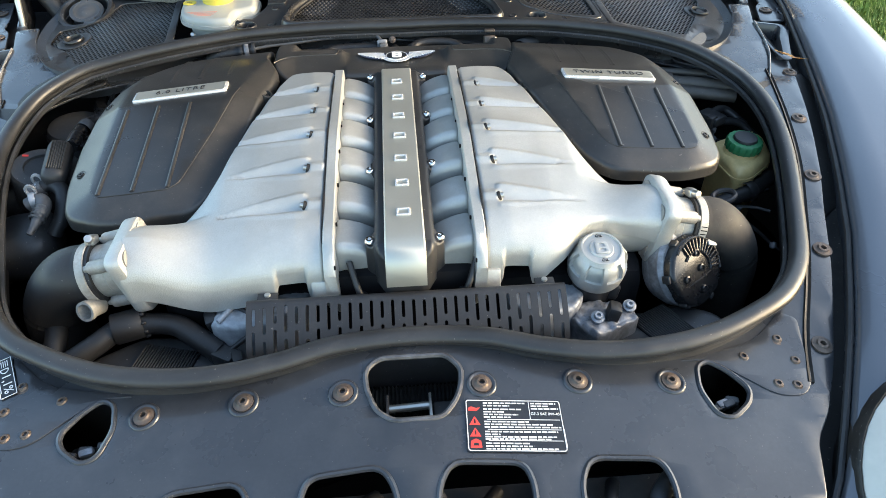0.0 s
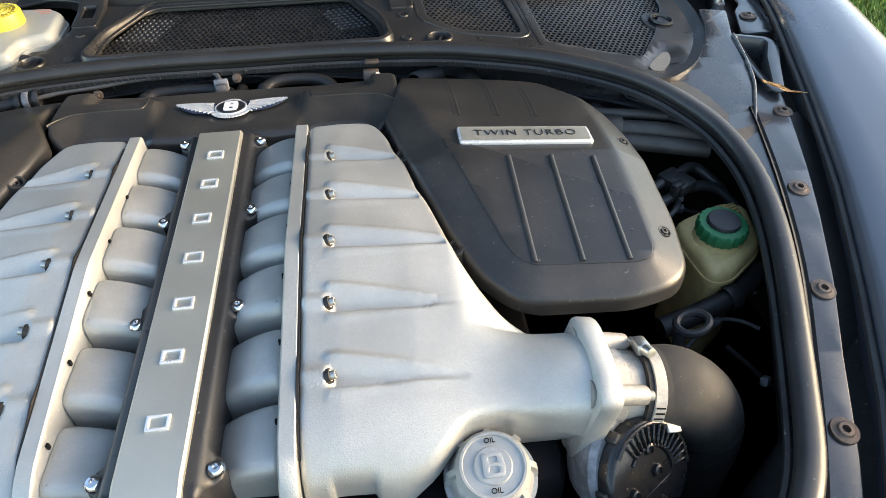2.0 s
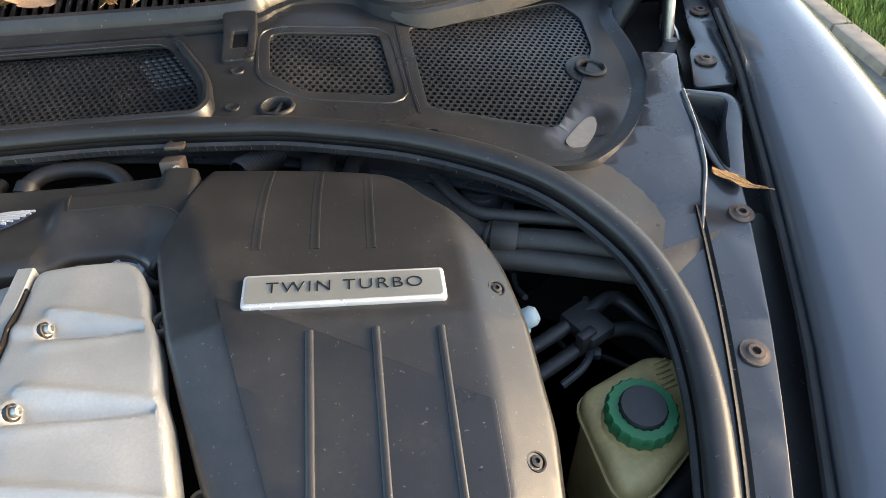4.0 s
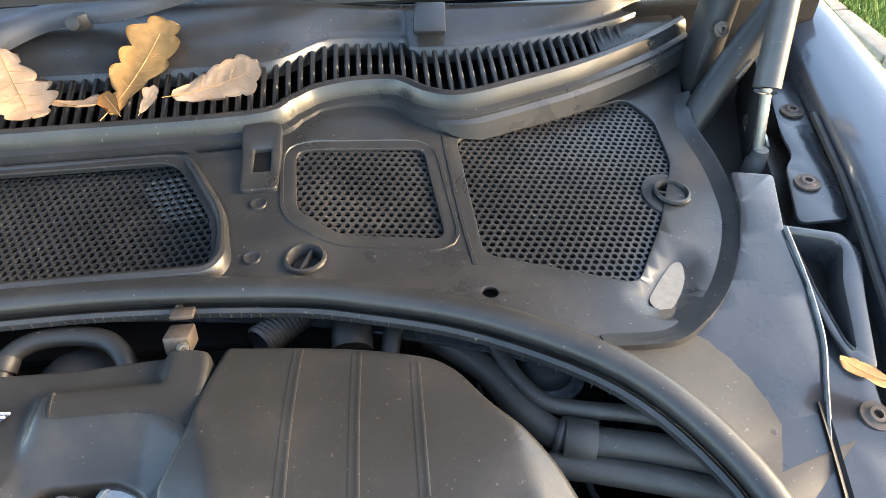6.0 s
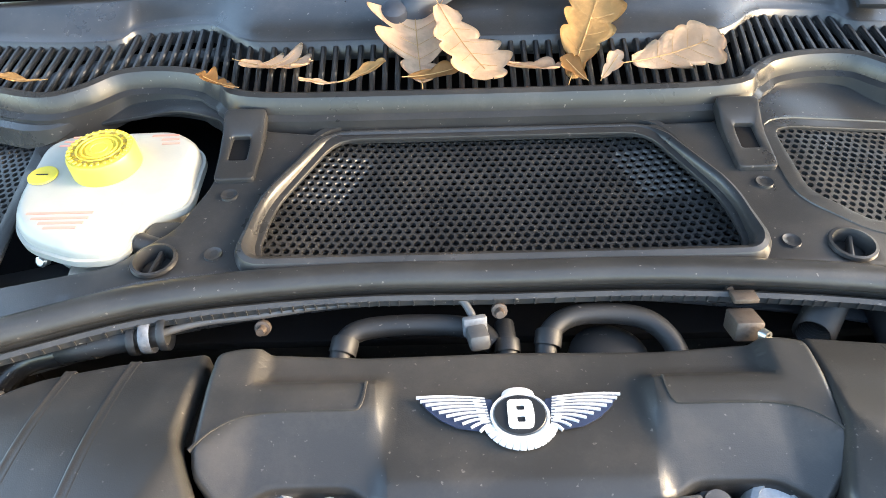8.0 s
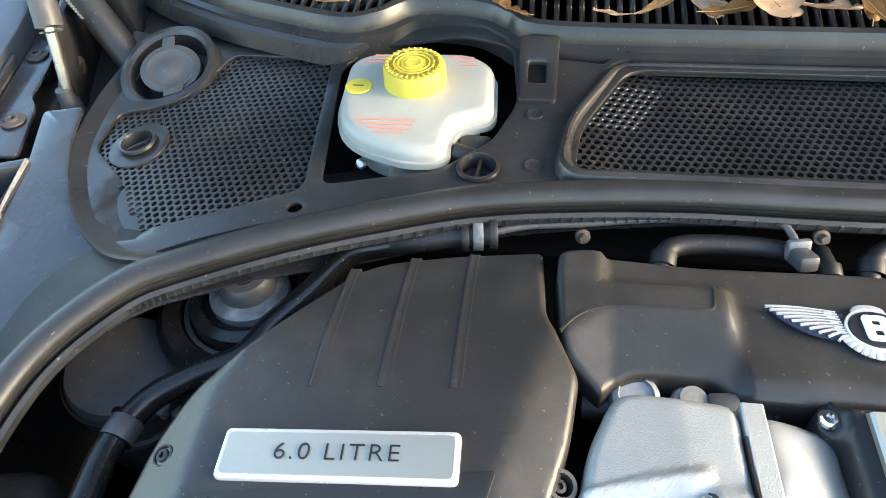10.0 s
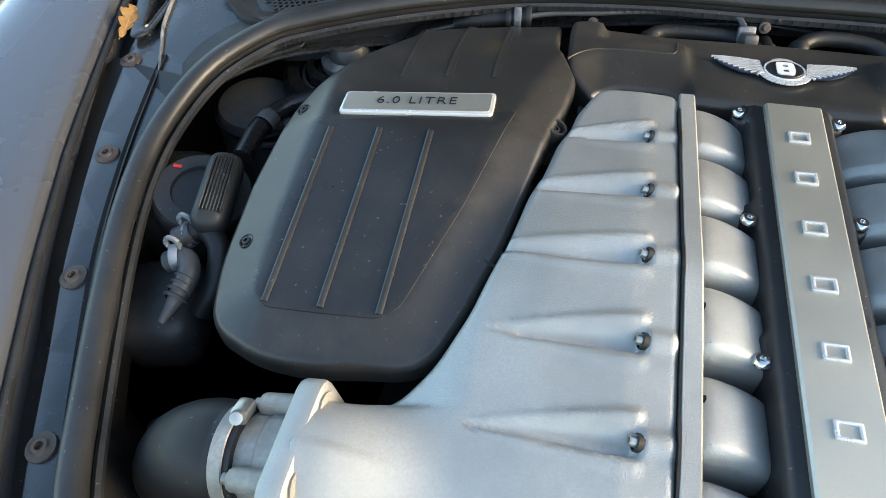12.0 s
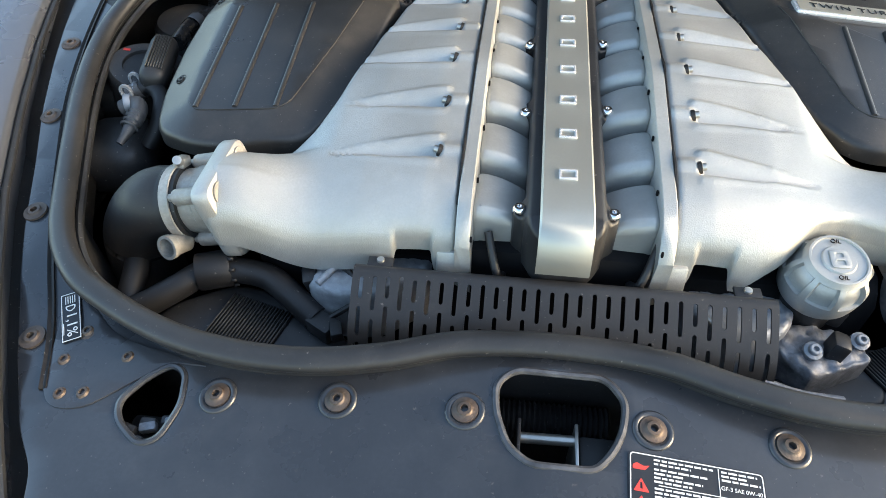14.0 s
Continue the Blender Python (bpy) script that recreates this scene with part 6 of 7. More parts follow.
def charge_pipe(s):
    """Rubber elbow with its worm-drive clamp on the throttle collar."""
    yc = -0.083 if s > 0 else -0.117
    ax = Vector((s * math.sin(radians(102)), 0, math.cos(radians(102))))
    o = Vector((s * 0.327, yc, 0.833))
    e = [o + ax * 0.040, o + ax * 0.062, o + ax * 0.084, Vector((s * 0.437, yc + 0.002, 0.786)), Vector((s * 0.452, yc + 0.002, 0.744)), Vector((s * 0.454, yc + 0.002, 0.66))]
    hp = thing("charge_air_hose", "thick black rubber charge air elbow with steel clamp", "hose", "charge air hoses")
    part("elbow", tube([tuple(p) for p in e], 0.0378, 26, 6), mat("worn_rubber_elbow", (0.022, 0.020, 0.018), 0.75, 0.0, 0.3, 0.2, 120, 40, 0.6, (0.085, 0.070, 0.054), specks=0.3) if s > 0 else HOSE, hp)
    q = ax.to_track_quat("Z", "Y").to_matrix().to_4x4()
    m = Matrix.Translation(o + ax * 0.050) @ q
    cl = part("clamp_band", lathe([(0.0382, -0.0055), (0.0395, -0.0050), (0.0395, 0.0050), (0.0382, 0.0055)], 40, m), ALU_DIRTY, hp, "dull steel clamp band")
    up = Vector((0, 0.35, 0.94))
    base = o + ax * 0.050 + up * 0.042
    part("clamp_housing", block(0.012, 0.018, 0.011, 0.003, Matrix.Translation(base) @ Euler((radians(-20), 0, 0)).to_matrix().to_4x4()), ZINC, cl)
    part("clamp_screw", lathe([(0, 0.012), (0.0045, 0.011), (0.005, 0.008), (0.005, 0.003), (0.003, 0.003), (0.003, -0.016)], 12, Matrix.Translation(base + Vector((0, -0.004, 0.002))) @ pose(0, 0, 0, 70 if s > 0 else 40, 0, 20)), ZINC, cl)
    for k in range(6):
        a = radians(150 + 7 * k) if s > 0 else radians(120 + 7 * k)
        part("clamp_slot", block(0.0012, 0.0012, 0.008, 0, m @ pose(0.0396 * math.cos(a), 0.0396 * math.sin(a), 0, 0, 0, math.degrees(a)), 1), DARK, cl)


charge_pipe(1)
charge_pipe(-1)

# sensor stub on the near-side collar
stub = thing("sensor_stub", "hollow aluminium pipe stub below the throttle collar", "pipe stub")
part("stub", lathe([(0.0095, 0.0), (0.0110, 0.002), (0.0110, 0.020), (0.0125, 0.021), (0.0125, 0.027), (0.0095, 0.027), (0.009, 0.006), (0, 0.006)], 20, pose(-0.372, -0.146, 0.797, 68, 0, -20)), ALU_DIRTY, stub)


def throttle_motor():
    t = thing("throttle_actuator", "black ribbed throttle actuator on an oxidised bracket", "actuator")
    m = pose(0.360, -0.134, 0.786, 52, 22, 14) @ Matrix.Diagonal((0.9, 1, 1, 1))
    part("bracket", lathe([(0.046, -0.030), (0.053, -0.012), (0.053, 0.003), (0.048, 0.008), (0, 0.008)], 28, m @ pose(-0.004, 0.006, 0)), ALU_OLD, t, "oxidised aluminium bracket")
    body = [(0.050 * math.cos(a) * (1 - 0.10 * (math.sin(a) < -0.6)), 0.047 * math.sin(a)) for a in [2 * math.pi * k / 28 for k in range(28)]]
    bm = pillow(body, lambda x, y: 0.022, 0.006, 0.014, 0.0, 0.006, 3)
    bm.transform(m)
    lid = part("lid", bm, GLOSS_BLACK, t, "black plastic lid")
    for k in range(14):
        a = radians(18 + 9.5 * k)
        part("lid_rib", block(0.017, 0.0024, 0.006, 0.0008, m @ pose(0.0355 * math.cos(a), 0.033 * math.sin(a), 0.0225, 0, 0, math.degrees(a)), 1), GLOSS_BLACK, lid)
    for r, y0, y1 in ((0.0262, 10, 158), (0.0452, 10, 158)):
        arc = [(r * math.cos(radians(mix(y0, y1, k / 16))), 0.94 * r * math.sin(radians(mix(y0, y1, k / 16))), 0.0225) for k in range(17)]
        part("lid_rim", sweep([m @ Vector(p) for p in arc], ring(0.0018, 8)), GLOSS_BLACK, lid)
    for x, y in ((-0.020, -0.014), (0.014, -0.022), (0.006, 0.004), (-0.006, 0.022)):
        part("lid_boss", lathe([(0.0052, 0.020), (0.0050, 0.0250), (0.0032, 0.0256), (0.0028, 0.0236), (0, 0.0236)], 14, m @ pose(x, y, 0)), GLOSS_BLACK, lid)
    for k in range(6):
        a = radians(60 * k + 20)
        part("lid_clip", block(0.010, 0.005, 0.012, 0.001, m @ pose(0.0505 * math.cos(a), 0.0475 * math.sin(a), 0.012, 0, 0, math.degrees(a) + 90), 1), BLACK, lid)
    part("spring_clip", block(0.016, 0.010, 0.003, 0.001, m @ pose(0.022, 0.038, 0.024, -30, 0, 0)), ALU, t)
    part("lid_line", block(0.050, 0.0014, 0.0014, 0.0004, m @ pose(0.004, -0.012, 0.0222, 0, 0, 30), 1), GLOSS_BLACK, lid)


throttle_motor()


def oil_cap():
    o = thing("oil_filler_cap", "aluminium oil filler cap with finger recesses and raised mark", "oil cap")
    m = pose(0.2375, -0.1515, 0.846, 12, 0, 0) @ Matrix.Diagonal((1.1, 1.1, 0.95, 1))
    prof = [(0.0300, -0.052), (0.0318, -0.048), (0.0328, -0.040), (0.0332, -0.032), (0.0332, -0.0285), (0.0332, -0.0265), (0.0329, -0.022), (0.0322, -0.017), (0.0308, -0.0125), (0.0288, -0.0090), (0.0268, -0.0065), (0.0258, -0.0050), (0.0240, -0.0020), (0.0228, 0.0005), (0.0212, 0.0005), (0.0205, -0.0010), (0.0135, -0.0010), (0.0125, 0.0006), (0.0, 0.0006)]
    bm = bmesh.new()
    rows = []
    n = 160
    for r, z in prof[:-1]:
        row = []
        for q in range(n):
            a = 2 * math.pi * q / n
            u = (q / n * 8) % 1.0
            w = ease(0.11, 0.15, u) * ease(0.89, 0.85, u) * ease(-0.0285, -0.0265, z) * ease(-0.0050, -0.0065, z)
            row.append(bm.verts.new(((r - 0.0032 * w) * math.cos(a), (r - 0.0032 * w) * math.sin(a), z - 0.0022 * w)))
        rows.append(row)
    tip = bm.verts.new((0, 0, 0.0006))
    for A, B in zip(rows, rows[1:]):
        for q in range(n):
            bm.faces.new((A[q], A[(q + 1) % n], B[(q + 1) % n], B[q]))
    for q in range(n):
        bm.faces.new((rows[-1][q], rows[-1][(q + 1) % n], tip))
    bmesh.ops.recalc_face_normals(bm, faces=bm.faces[:])
    bm.transform(m)
    part("skirt", bm, ALU_BLUE, o)
    part("raised_mark", plate(rounded([(-0.0075, -0.0085), (0.0065, -0.0085), (0.0085, -0.004), (0.0065, 0.0085), (-0.0075, 0.0085)], 0.003), [rounded([(-0.003, 0.0015), (0.003, 0.0015), (0.003, 0.0055), (-0.003, 0.0055)], 0.0015), rounded([(-0.003, -0.0055), (0.0035, -0.0055), (0.0035, -0.0012), (-0.003, -0.0012)], 0.0015)], 0.0018, None, 0, 0.0005), ALU, o).data.transform(m @ pose(0, 0, 0.0018))
    for y, rot in ((0.0170, 0), (-0.0170, 0)):
        part("lettering", lettering("OIL", 0.0052, 0.0004, m @ pose(0, y, 0.0006, 0, 0, rot)), DARK, o)
    part("neck", lathe([(0.026, -0.09), (0.026, -0.044), (0.028, -0.043)], 24, m), BLACK, o)


oil_cap()


def timing_front():
    """Oxidised castings that show below the manifolds at the engine's front."""
    t = thing("engine_block", "oxidised aluminium engine front castings below the manifolds", "engine")
    lump = lambda x, y: 0.0035 * math.sin(x * 310 + 2 * math.sin(y * 170)) * math.sin(y * 260 + x * 90)
    part("front_casting", pillow(rounded([(-0.243, -0.178), (-0.238, -0.158), (-0.215, -0.118), (-0.165, -0.105), (-0.120, -0.108), (-0.120, -0.150), (-0.170, -0.190), (-0.218, -0.190)], 0.012), lambda x, y: 0.791 + 0.3 * lump(x, y) + 0.06 * (x + 0.17), 0.010, 0.06, 0.006), ALU_CHALK, t, "pale chalky cam cover end")
    part("casting_ridge", tube([(-0.228, -0.182, 0.789), (-0.205, -0.150, 0.794), (-0.165, -0.128, 0.797), (-0.130, -0.126, 0.799)], 0.0035, 10), ALU_CHALK, t)
    part("front_casting", pillow(rounded([(0.122, -0.105), (0.205, -0.095), (0.225, -0.125), (0.222, -0.165), (0.205, -0.190), (0.160, -0.200), (0.120, -0.165)], 0.012), lambda x, y: 0.784 + 0.5 * lump(x, y), 0.008, 0.06, 0.006), ALU_CHALK, t, "blotched pale casting")
    part("front_casting", pillow(rounded([(0.198, -0.190), (0.213, -0.162), (0.248, -0.162), (0.280, -0.176), (0.287, -0.196), (0.250, -0.214), (0.222, -0.224)], 0.008), lambda x, y: 0.770 + 0.8 * lump(x, y), 0.006, 0.05, 0.006), ALU_OLD, t, "oxidised lug casting")
    part("casting_rim", tube([(0.150, -0.112, 0.781), (0.136, -0.135, 0.781), (0.136, -0.165, 0.780), (0.150, -0.190, 0.779)], 0.0035, 10), ZINC, t, "curved bright rim")
    for x, y in ((0.262, -0.150), (0.252, -0.192), (-0.240, -0.165)):
        part("black_fitting", block(0.022, 0.016, 0.022, 0.004, pose(x, y, 0.776, 10, 8, x * 300)), BLACK, t)
    part("belt_cover", pillow(rounded([(0.200, -0.235), (0.300, -0.228), (0.325, -0.160), (0.220, -0.160)], 0.012), lambda x, y: 0.742, 0.008, 0.05, 0.0), BLACK, t)
    for x, y, z in ((0.231, -0.197, 0.774), (0.275, -0.182, 0.775)):
        part("casting_bolt", lathe([(0.0085, -0.004), (0.0085, 0.001), (0.0055, 0.002), (0.0055, 0.006), (0.0045, 0.007), (0.0025, 0.007), (0.002, 0.003), (0, 0.003)], 14, pose(x, y, z, 20, 0, 0)), ALU_CHALK, t)
    part("steel_pipe", tube([(0.180, -0.236, 0.775), (0.21, -0.243, 0.772), (0.245, -0.244, 0.770)], 0.0035, 10), ALU_OLD, t)
    # near-black block and valley stand in for the unlit depth below the covers
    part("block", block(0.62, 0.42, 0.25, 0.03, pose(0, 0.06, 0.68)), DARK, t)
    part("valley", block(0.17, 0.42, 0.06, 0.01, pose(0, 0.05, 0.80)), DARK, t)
    for x in (-0.052, 0.066):
        part("valley_pipe", tube([(x, -0.16, 0.80), (x * 1.1, -0.172, 0.815), (x * 1.3, -0.15, 0.845)], 0.004, 10), BLACK, t)
    # rear cam fittings showing behind the manifolds
    for s in (1, -1):
        part("rear_fitting", lathe([(0.017, -0.03), (0.017, -0.004), (0.0150, 0.002), (0.0115, 0.004), (0.0105, 0.0015), (0, 0.0015)], 24, pose(s * 0.150, 0.262, 0.882, 12, 0, 0)), ALU_CHALK, t, "blue-white capped plug")
        part("rear_fitting", tube([(s * 0.100, 0.262, 0.872), (s * 0.135, 0.258, 0.870), (s * 0.182, 0.262, 0.866)], 0.010, 12), BLACK, t)
        part("rear_fitting", lathe([(0.0125, -0.03), (0.0125, -0.002), (0.0110, 0.001), (0.009, 0.0015), (0.0085, 0.007), (0, 0.008)], 20, pose(s * 0.115, 0.262, 0.880, 8, 0, 0)), FILLER if s > 0 else ALU_DIRTY, t, "pale capped sensor")
        part("rear_fitting", block(0.020, 0.014, 0.016, 0.003, pose(s * 0.097, 0.259, 0.882, 0, 0, 6)), FILLER, t)
        for k in range(5):
            part("rear_conduit_ring", lathe([(0.0060, -0.002), (0.0076, 0.0), (0.0060, 0.002)], 14, pose(s * (0.062 + 0.0045 * k), 0.263, 0.872, 0, 90, 0)), BLACK, t)


timing_front()


def duct(s):
    """Black intake duct with a ridged hand-grip field."""
    d = thing("intake_duct", "black intake duct with a ridged field at the bay's front", "air duct", "front intake ducts")
    if s < 0:
        out = [(-0.415, -0.235), (-0.395, -0.185), (-0.330, -0.152), (-0.255, -0.162), (-0.165, -0.232), (-0.24, -0.262)]
        field, ang, row, reach, n = (-0.301, -0.207), -19.4, (0.00345, -0.0009), 0.060, 20
    else:
        out = [(0.205, -0.238), (0.285, -0.180), (0.350, -0.148), (0.405, -0.172), (0.42, -0.215), (0.37, -0.255)]
        field, ang, row, reach, n = (0.325, -0.195), 35.4, (0.0030, 0.0013), 0.066, 17
    zf = lambda x, y: 0.742 + 0.12 * (y + 0.2)
    part("duct_shell", pillow(rounded(out, 0.02), zf, 0.012, 0.08, 0.02), DUCT, d)
    for k in range(n):
        t = k - (n - 1) / 2
        x, y = field[0] + t * row[0], field[1] + t * row[1]
        part("ridge", block(0.0017, reach, 0.005, 0.0006, pose(x, y, zf(x, y) + 0.0012, 7, 0, ang), 1), BLACK, d)
    part("ridge_bed", plate(rounded([(field[0] + a * row[0] * n / 2 - b * math.sin(radians(ang)) * reach / 2, field[1] + a * row[1] * n / 2 + b * math.cos(radians(ang)) * reach / 2) for a, b in ((-1, -1), (1, -1), (1, 1), (-1, 1))], 0.002), (), 0.001, lambda x, y: zf(x, y) + 0.0012, 0.0, 0), DARK, d)


duct(1)
duct(-1)

hose("coolant_hose", "black coolant hose with foam collars behind the seal", [(-0.485, -0.085, 0.76), (-0.462, -0.112, 0.765), (-0.440, -0.145, 0.758), (-0.434, -0.185, 0.745), (-0.43, -0.22, 0.72)], 0.013,
     rings=[((-0.452, -0.126, 0.763), (0.5, -0.7, 0), 0.021, 0.036, HOSE)])
cool = hose("coolant_hose", "black coolant hose with a notched collar along the front", [(-0.430, -0.212, 0.752), (-0.405, -0.204, 0.758), (-0.376, -0.184, 0.766), (-0.350, -0.164, 0.772), (-0.318, -0.160, 0.772), (-0.285, -0.164, 0.770), (-0.255, -0.182, 0.762), (-0.232, -0.196, 0.752)], 0.0135,
            rings=[((-0.343, -0.1615, 0.772), (1, 0.35, 0), 0.0195, 0.034, HOSE)])
for k in range(10):
    a = 2 * math.pi * k / 10
    part("collar_tooth", block(0.006, 0.004, 0.004, 0.001, Matrix.Translation((-0.343, -0.1615, 0.772)) @ Vector((1, 0.35, 0)).to_track_quat("Z", "Y").to_matrix().to_4x4() @ pose(0.0185 * math.cos(a), 0.0185 * math.sin(a), 0.019, 0, 90, 0), 1), HOSE, cool)
plug = thing("wiring_plug", "black wiring plug and clips by the heat shield", "connector")
part("plug_body", block(0.030, 0.022, 0.020, 0.004, pose(-0.222, -0.204, 0.752, 0, 0, -30)), BLACK, plug)
part("plug_clip", block(0.012, 0.018, 0.012, 0.002, pose(-0.205, -0.215, 0.760, 0, 0, 20)), HOSE, plug)
part("wire", tube([(-0.215, -0.200, 0.76), (-0.19, -0.185, 0.775), (-0.20, -0.165, 0.79), (-0.235, -0.15, 0.79)], 0.003, 8), HOSE, plug)


# ---- coolant tank with green cap ----
tank = thing("coolant_tank", "yellowed translucent coolant tank with green cap", "coolant tank")
TK = [(0.503, 0.150), (0.575, 0.182), (0.603, 0.170), (0.590, 0.105), (0.535, 0.062), (0.512, 0.064)]
part("tank_top", pillow(rounded(TK, 0.016, 4), lambda x, y: 0.806 - 0.10 * max(0, 0.10 - y), 0.012, 0.012, 0.02, 0.012), TANK, tank)
part("tank_seam", sweep([(x, y, 0.786) for x, y in rounded(TK, 0.016, 4)], [(-0.002, -0.002), (-0.002, 0.002), (0.005, 0.002), (0.005, -0.002)], True), TANK, tank)
part("tank_bottom", pillow(inset_loop(rounded(TK, 0.016, 4), 0.004).tolist(), lambda x, y: 0.785, 0.003, 0.13, 0.0, 0.003), TANK, tank)
mc = pose(0.541, 0.114, 0.828, 4, 0, 0)
part("filler_neck", lathe([(0.030, -0.030), (0.026, -0.018), (0.024, -0.010)], 24, mc), TANK, tank)
gc = part("green_cap", lathe([(0.0255, -0.016), (0.0265, -0.014), (0.0265, -0.002), (0.025, 0.0), (0.018, 0.0005)], 60, mc, None, 0.05, 20), GREEN, tank, "knurled green screw cap")
part("cap_centre", lathe([(0.0178, -0.004), (0.0178, 0.003), (0.0168, 0.0045), (0.010, 0.005), (0, 0.005)], 28, mc), BLACK, gc, "dark grey cap centre")
for k in range(6):
    part("tank_rib", block(0.014, 0.0022, 0.003, 0.0006, pose(0.578, 0.168 - 0.005 * k, 0.8065, 0, 0, 16), 1), TANK, tank)

# ---- lines at the far wing ----
hose("heater_hose", "slim dark hose running to the far wing", [(0.405, 0.410, 0.850), (0.418, 0.383, 0.853), (0.430, 0.352, 0.853), (0.446, 0.328, 0.853), (0.469, 0.318, 0.853), (0.514, 0.308, 0.853), (0.571, 0.292, 0.852), (0.61, 0.280, 0.850)], 0.0068, DUSTY_HOSE)
hose("heater_hose", "thick black hose with a joint sleeve", [(0.365, 0.412, 0.838), (0.386, 0.392, 0.842), (0.410, 0.366, 0.843), (0.427, 0.334, 0.843), (0.446, 0.309, 0.843), (0.465, 0.298, 0.843), (0.525, 0.283, 0.843), (0.583, 0.263, 0.842), (0.61, 0.254, 0.840)], 0.0118, DUSTY_HOSE, rings=[((0.470, 0.2965, 0.843), (0.95, -0.28, 0), 0.0165, 0.024, DUSTY_HOSE), ((0.456, 0.302, 0.843), (0.85, -0.5, 0), 0.0150, 0.005, BLACK)])
hose("heater_hose", "dusty blue-black pipe along the wing", [(0.445, 0.286, 0.832), (0.478, 0.276, 0.835), (0.519, 0.264, 0.835), (0.58, 0.245, 0.834)], 0.0105, DUSTY_HOSE)
hose("brake_line", "thin dark line clipped to the inner wing", [(0.455, 0.190, 0.800), (0.490, 0.200, 0.812), (0.530, 0.218, 0.820), (0.560, 0.232, 0.818), (0.59, 0.205, 0.80)], 0.0065, BLACK, "pipe")
hose("brake_line", "thin dark line clipped to the inner wing", [(0.460, 0.165, 0.795), (0.500, 0.182, 0.806), (0.540, 0.200, 0.812), (0.575, 0.200, 0.808), (0.60, 0.18, 0.79)], 0.0065, BLACK, "pipe")
clip = thing("line_clip", "black plastic clip joining two lines", "clip")
part("clip_body", block(0.030, 0.040, 0.016, 0.004, pose(0.526, 0.206, 0.818, 0, 0, 30)), BLACK, clip)
part("clip_tab", block(0.018, 0.010, 0.022, 0.003, pose(0.520, 0.190, 0.818, 0, 0, 30)), BLACK, clip)
ball = thing("vacuum_valve", "pale blue plastic valve beside the engine cover", "valve")
part("valve_body", lathe([(0, 0.008), (0.006, 0.007), (0.009, 0.003), (0.009, -0.004), (0.012, -0.005), (0.012, -0.02)], 18, pose(0.474, 0.205, 0.838, 0, 60, 0)), mat("pale_blue_plastic", (0.35, 0.48, 0.55), 0.4), ball)
hose("tank_hose", "black hose with a clip below the coolant tank", [(0.455, 0.035, 0.755), (0.500, 0.045, 0.762), (0.545, 0.060, 0.768), (0.59, 0.090, 0.772)], 0.0115, rings=[((0.538, 0.058, 0.767), (1, 0.4, 0), 0.0155, 0.016, BLACK)])
dip = thing("lifting_eye", "black ring handle beside the throttle hose", "handle")
part("ring", sweep([(0.462 + 0.015 * math.cos(a), -0.004 + 0.013 * math.sin(a), 0.806 + 0.004 * math.cos(a)) for a in [2 * math.pi * k / 20 for k in range(20)]], ring(0.0042, 8), True), BLACK, dip)
part("stem", tube([(0.449, -0.010, 0.800), (0.447, -0.016, 0.775)], 0.006, 10), BLACK, dip)
part("stem_tip", tube([(0.447, -0.016, 0.778), (0.4465, -0.017, 0.768)], 0.0065, 10), ZINC, dip)


# ---- near-wing units ----
filt = thing("air_pump_unit", "round dark grey unit with ribbed handle by the wing", "bay unit")
m = pose(-0.528, 0.122, 0.826, 8, 14, 12)
part("disc", lathe([(0.046, -0.05), (0.048, -0.012), (0.048, 0.002), (0.045, 0.006), (0.030, 0.007), (0.029, 0.003), (0, 0.003)], 40, m), DUCT, filt)
hand = pose(-0.500, 0.108, 0.845, 6, 16, 12)
grip = part("handle", block(0.034, 0.090, 0.034, 0.014, hand, 4), BLACK, filt, "ribbed black handle")
for k in range(7):
    part("handle_rib", block(0.0016, 0.066, 0.003, 0.0006, hand @ pose(-0.0090 + 0.0030 * k, 0, 0.0170), 1), DUCT, grip)
part("red_mark", block(0.008, 0.004, 0.0008, 0, m @ pose(-0.030, 0.024, 0.0072), 1), RED, filt)
part("back_box", block(0.075, 0.11, 0.10, 0.022, pose(-0.585, 0.150, 0.765, 0, 0, 10), 3), DUCT, filt)
conn = thing("vacuum_connector", "grey ribbed connector and pipes below the round unit", "connector")
part("housing", block(0.080, 0.095, 0.07, 0.022, pose(-0.535, 0.020, 0.765, 0, 0, 12), 3), DUCT, conn)
part("elbow", tube([(-0.520, 0.066, 0.826), (-0.500, 0.073, 0.832), (-0.481, 0.058, 0.826), (-0.480, 0.032, 0.806), (-0.492, 0.015, 0.785)], 0.0105, 16), HOSE, conn)
part("barb", tube([(-0.526, 0.064, 0.824), (-0.510, 0.070, 0.830)], 0.0112, 16), FILLER, conn)
part("barb_tip", sweep(spline([(-0.522, 0.038, 0.822), (-0.505, 0.041, 0.828), (-0.494, 0.026, 0.828), (-0.496, 0.004, 0.822), (-0.503, -0.018, 0.812)], 4), ring(0.0095, 16), scale=[1.1] * 4 + [1.0] * 8 + [0.8, 0.7, 0.6, 0.5, 0.45]), FILLER, conn, "grey ribbed barb")
for k in range(4):
    part("barb_ring", lathe([(0.0088, -0.0018), (0.0108, 0.0), (0.0088, 0.0018)], 16, Matrix.Translation((-0.4945 - 0.0008 * k, 0.020 - 0.006 * k, 0.827 - 0.0015 * k)) @ Vector((-0.12, -0.95, -0.2)).to_track_quat("Z", "Y").to_matrix().to_4x4()), FILLER, conn)
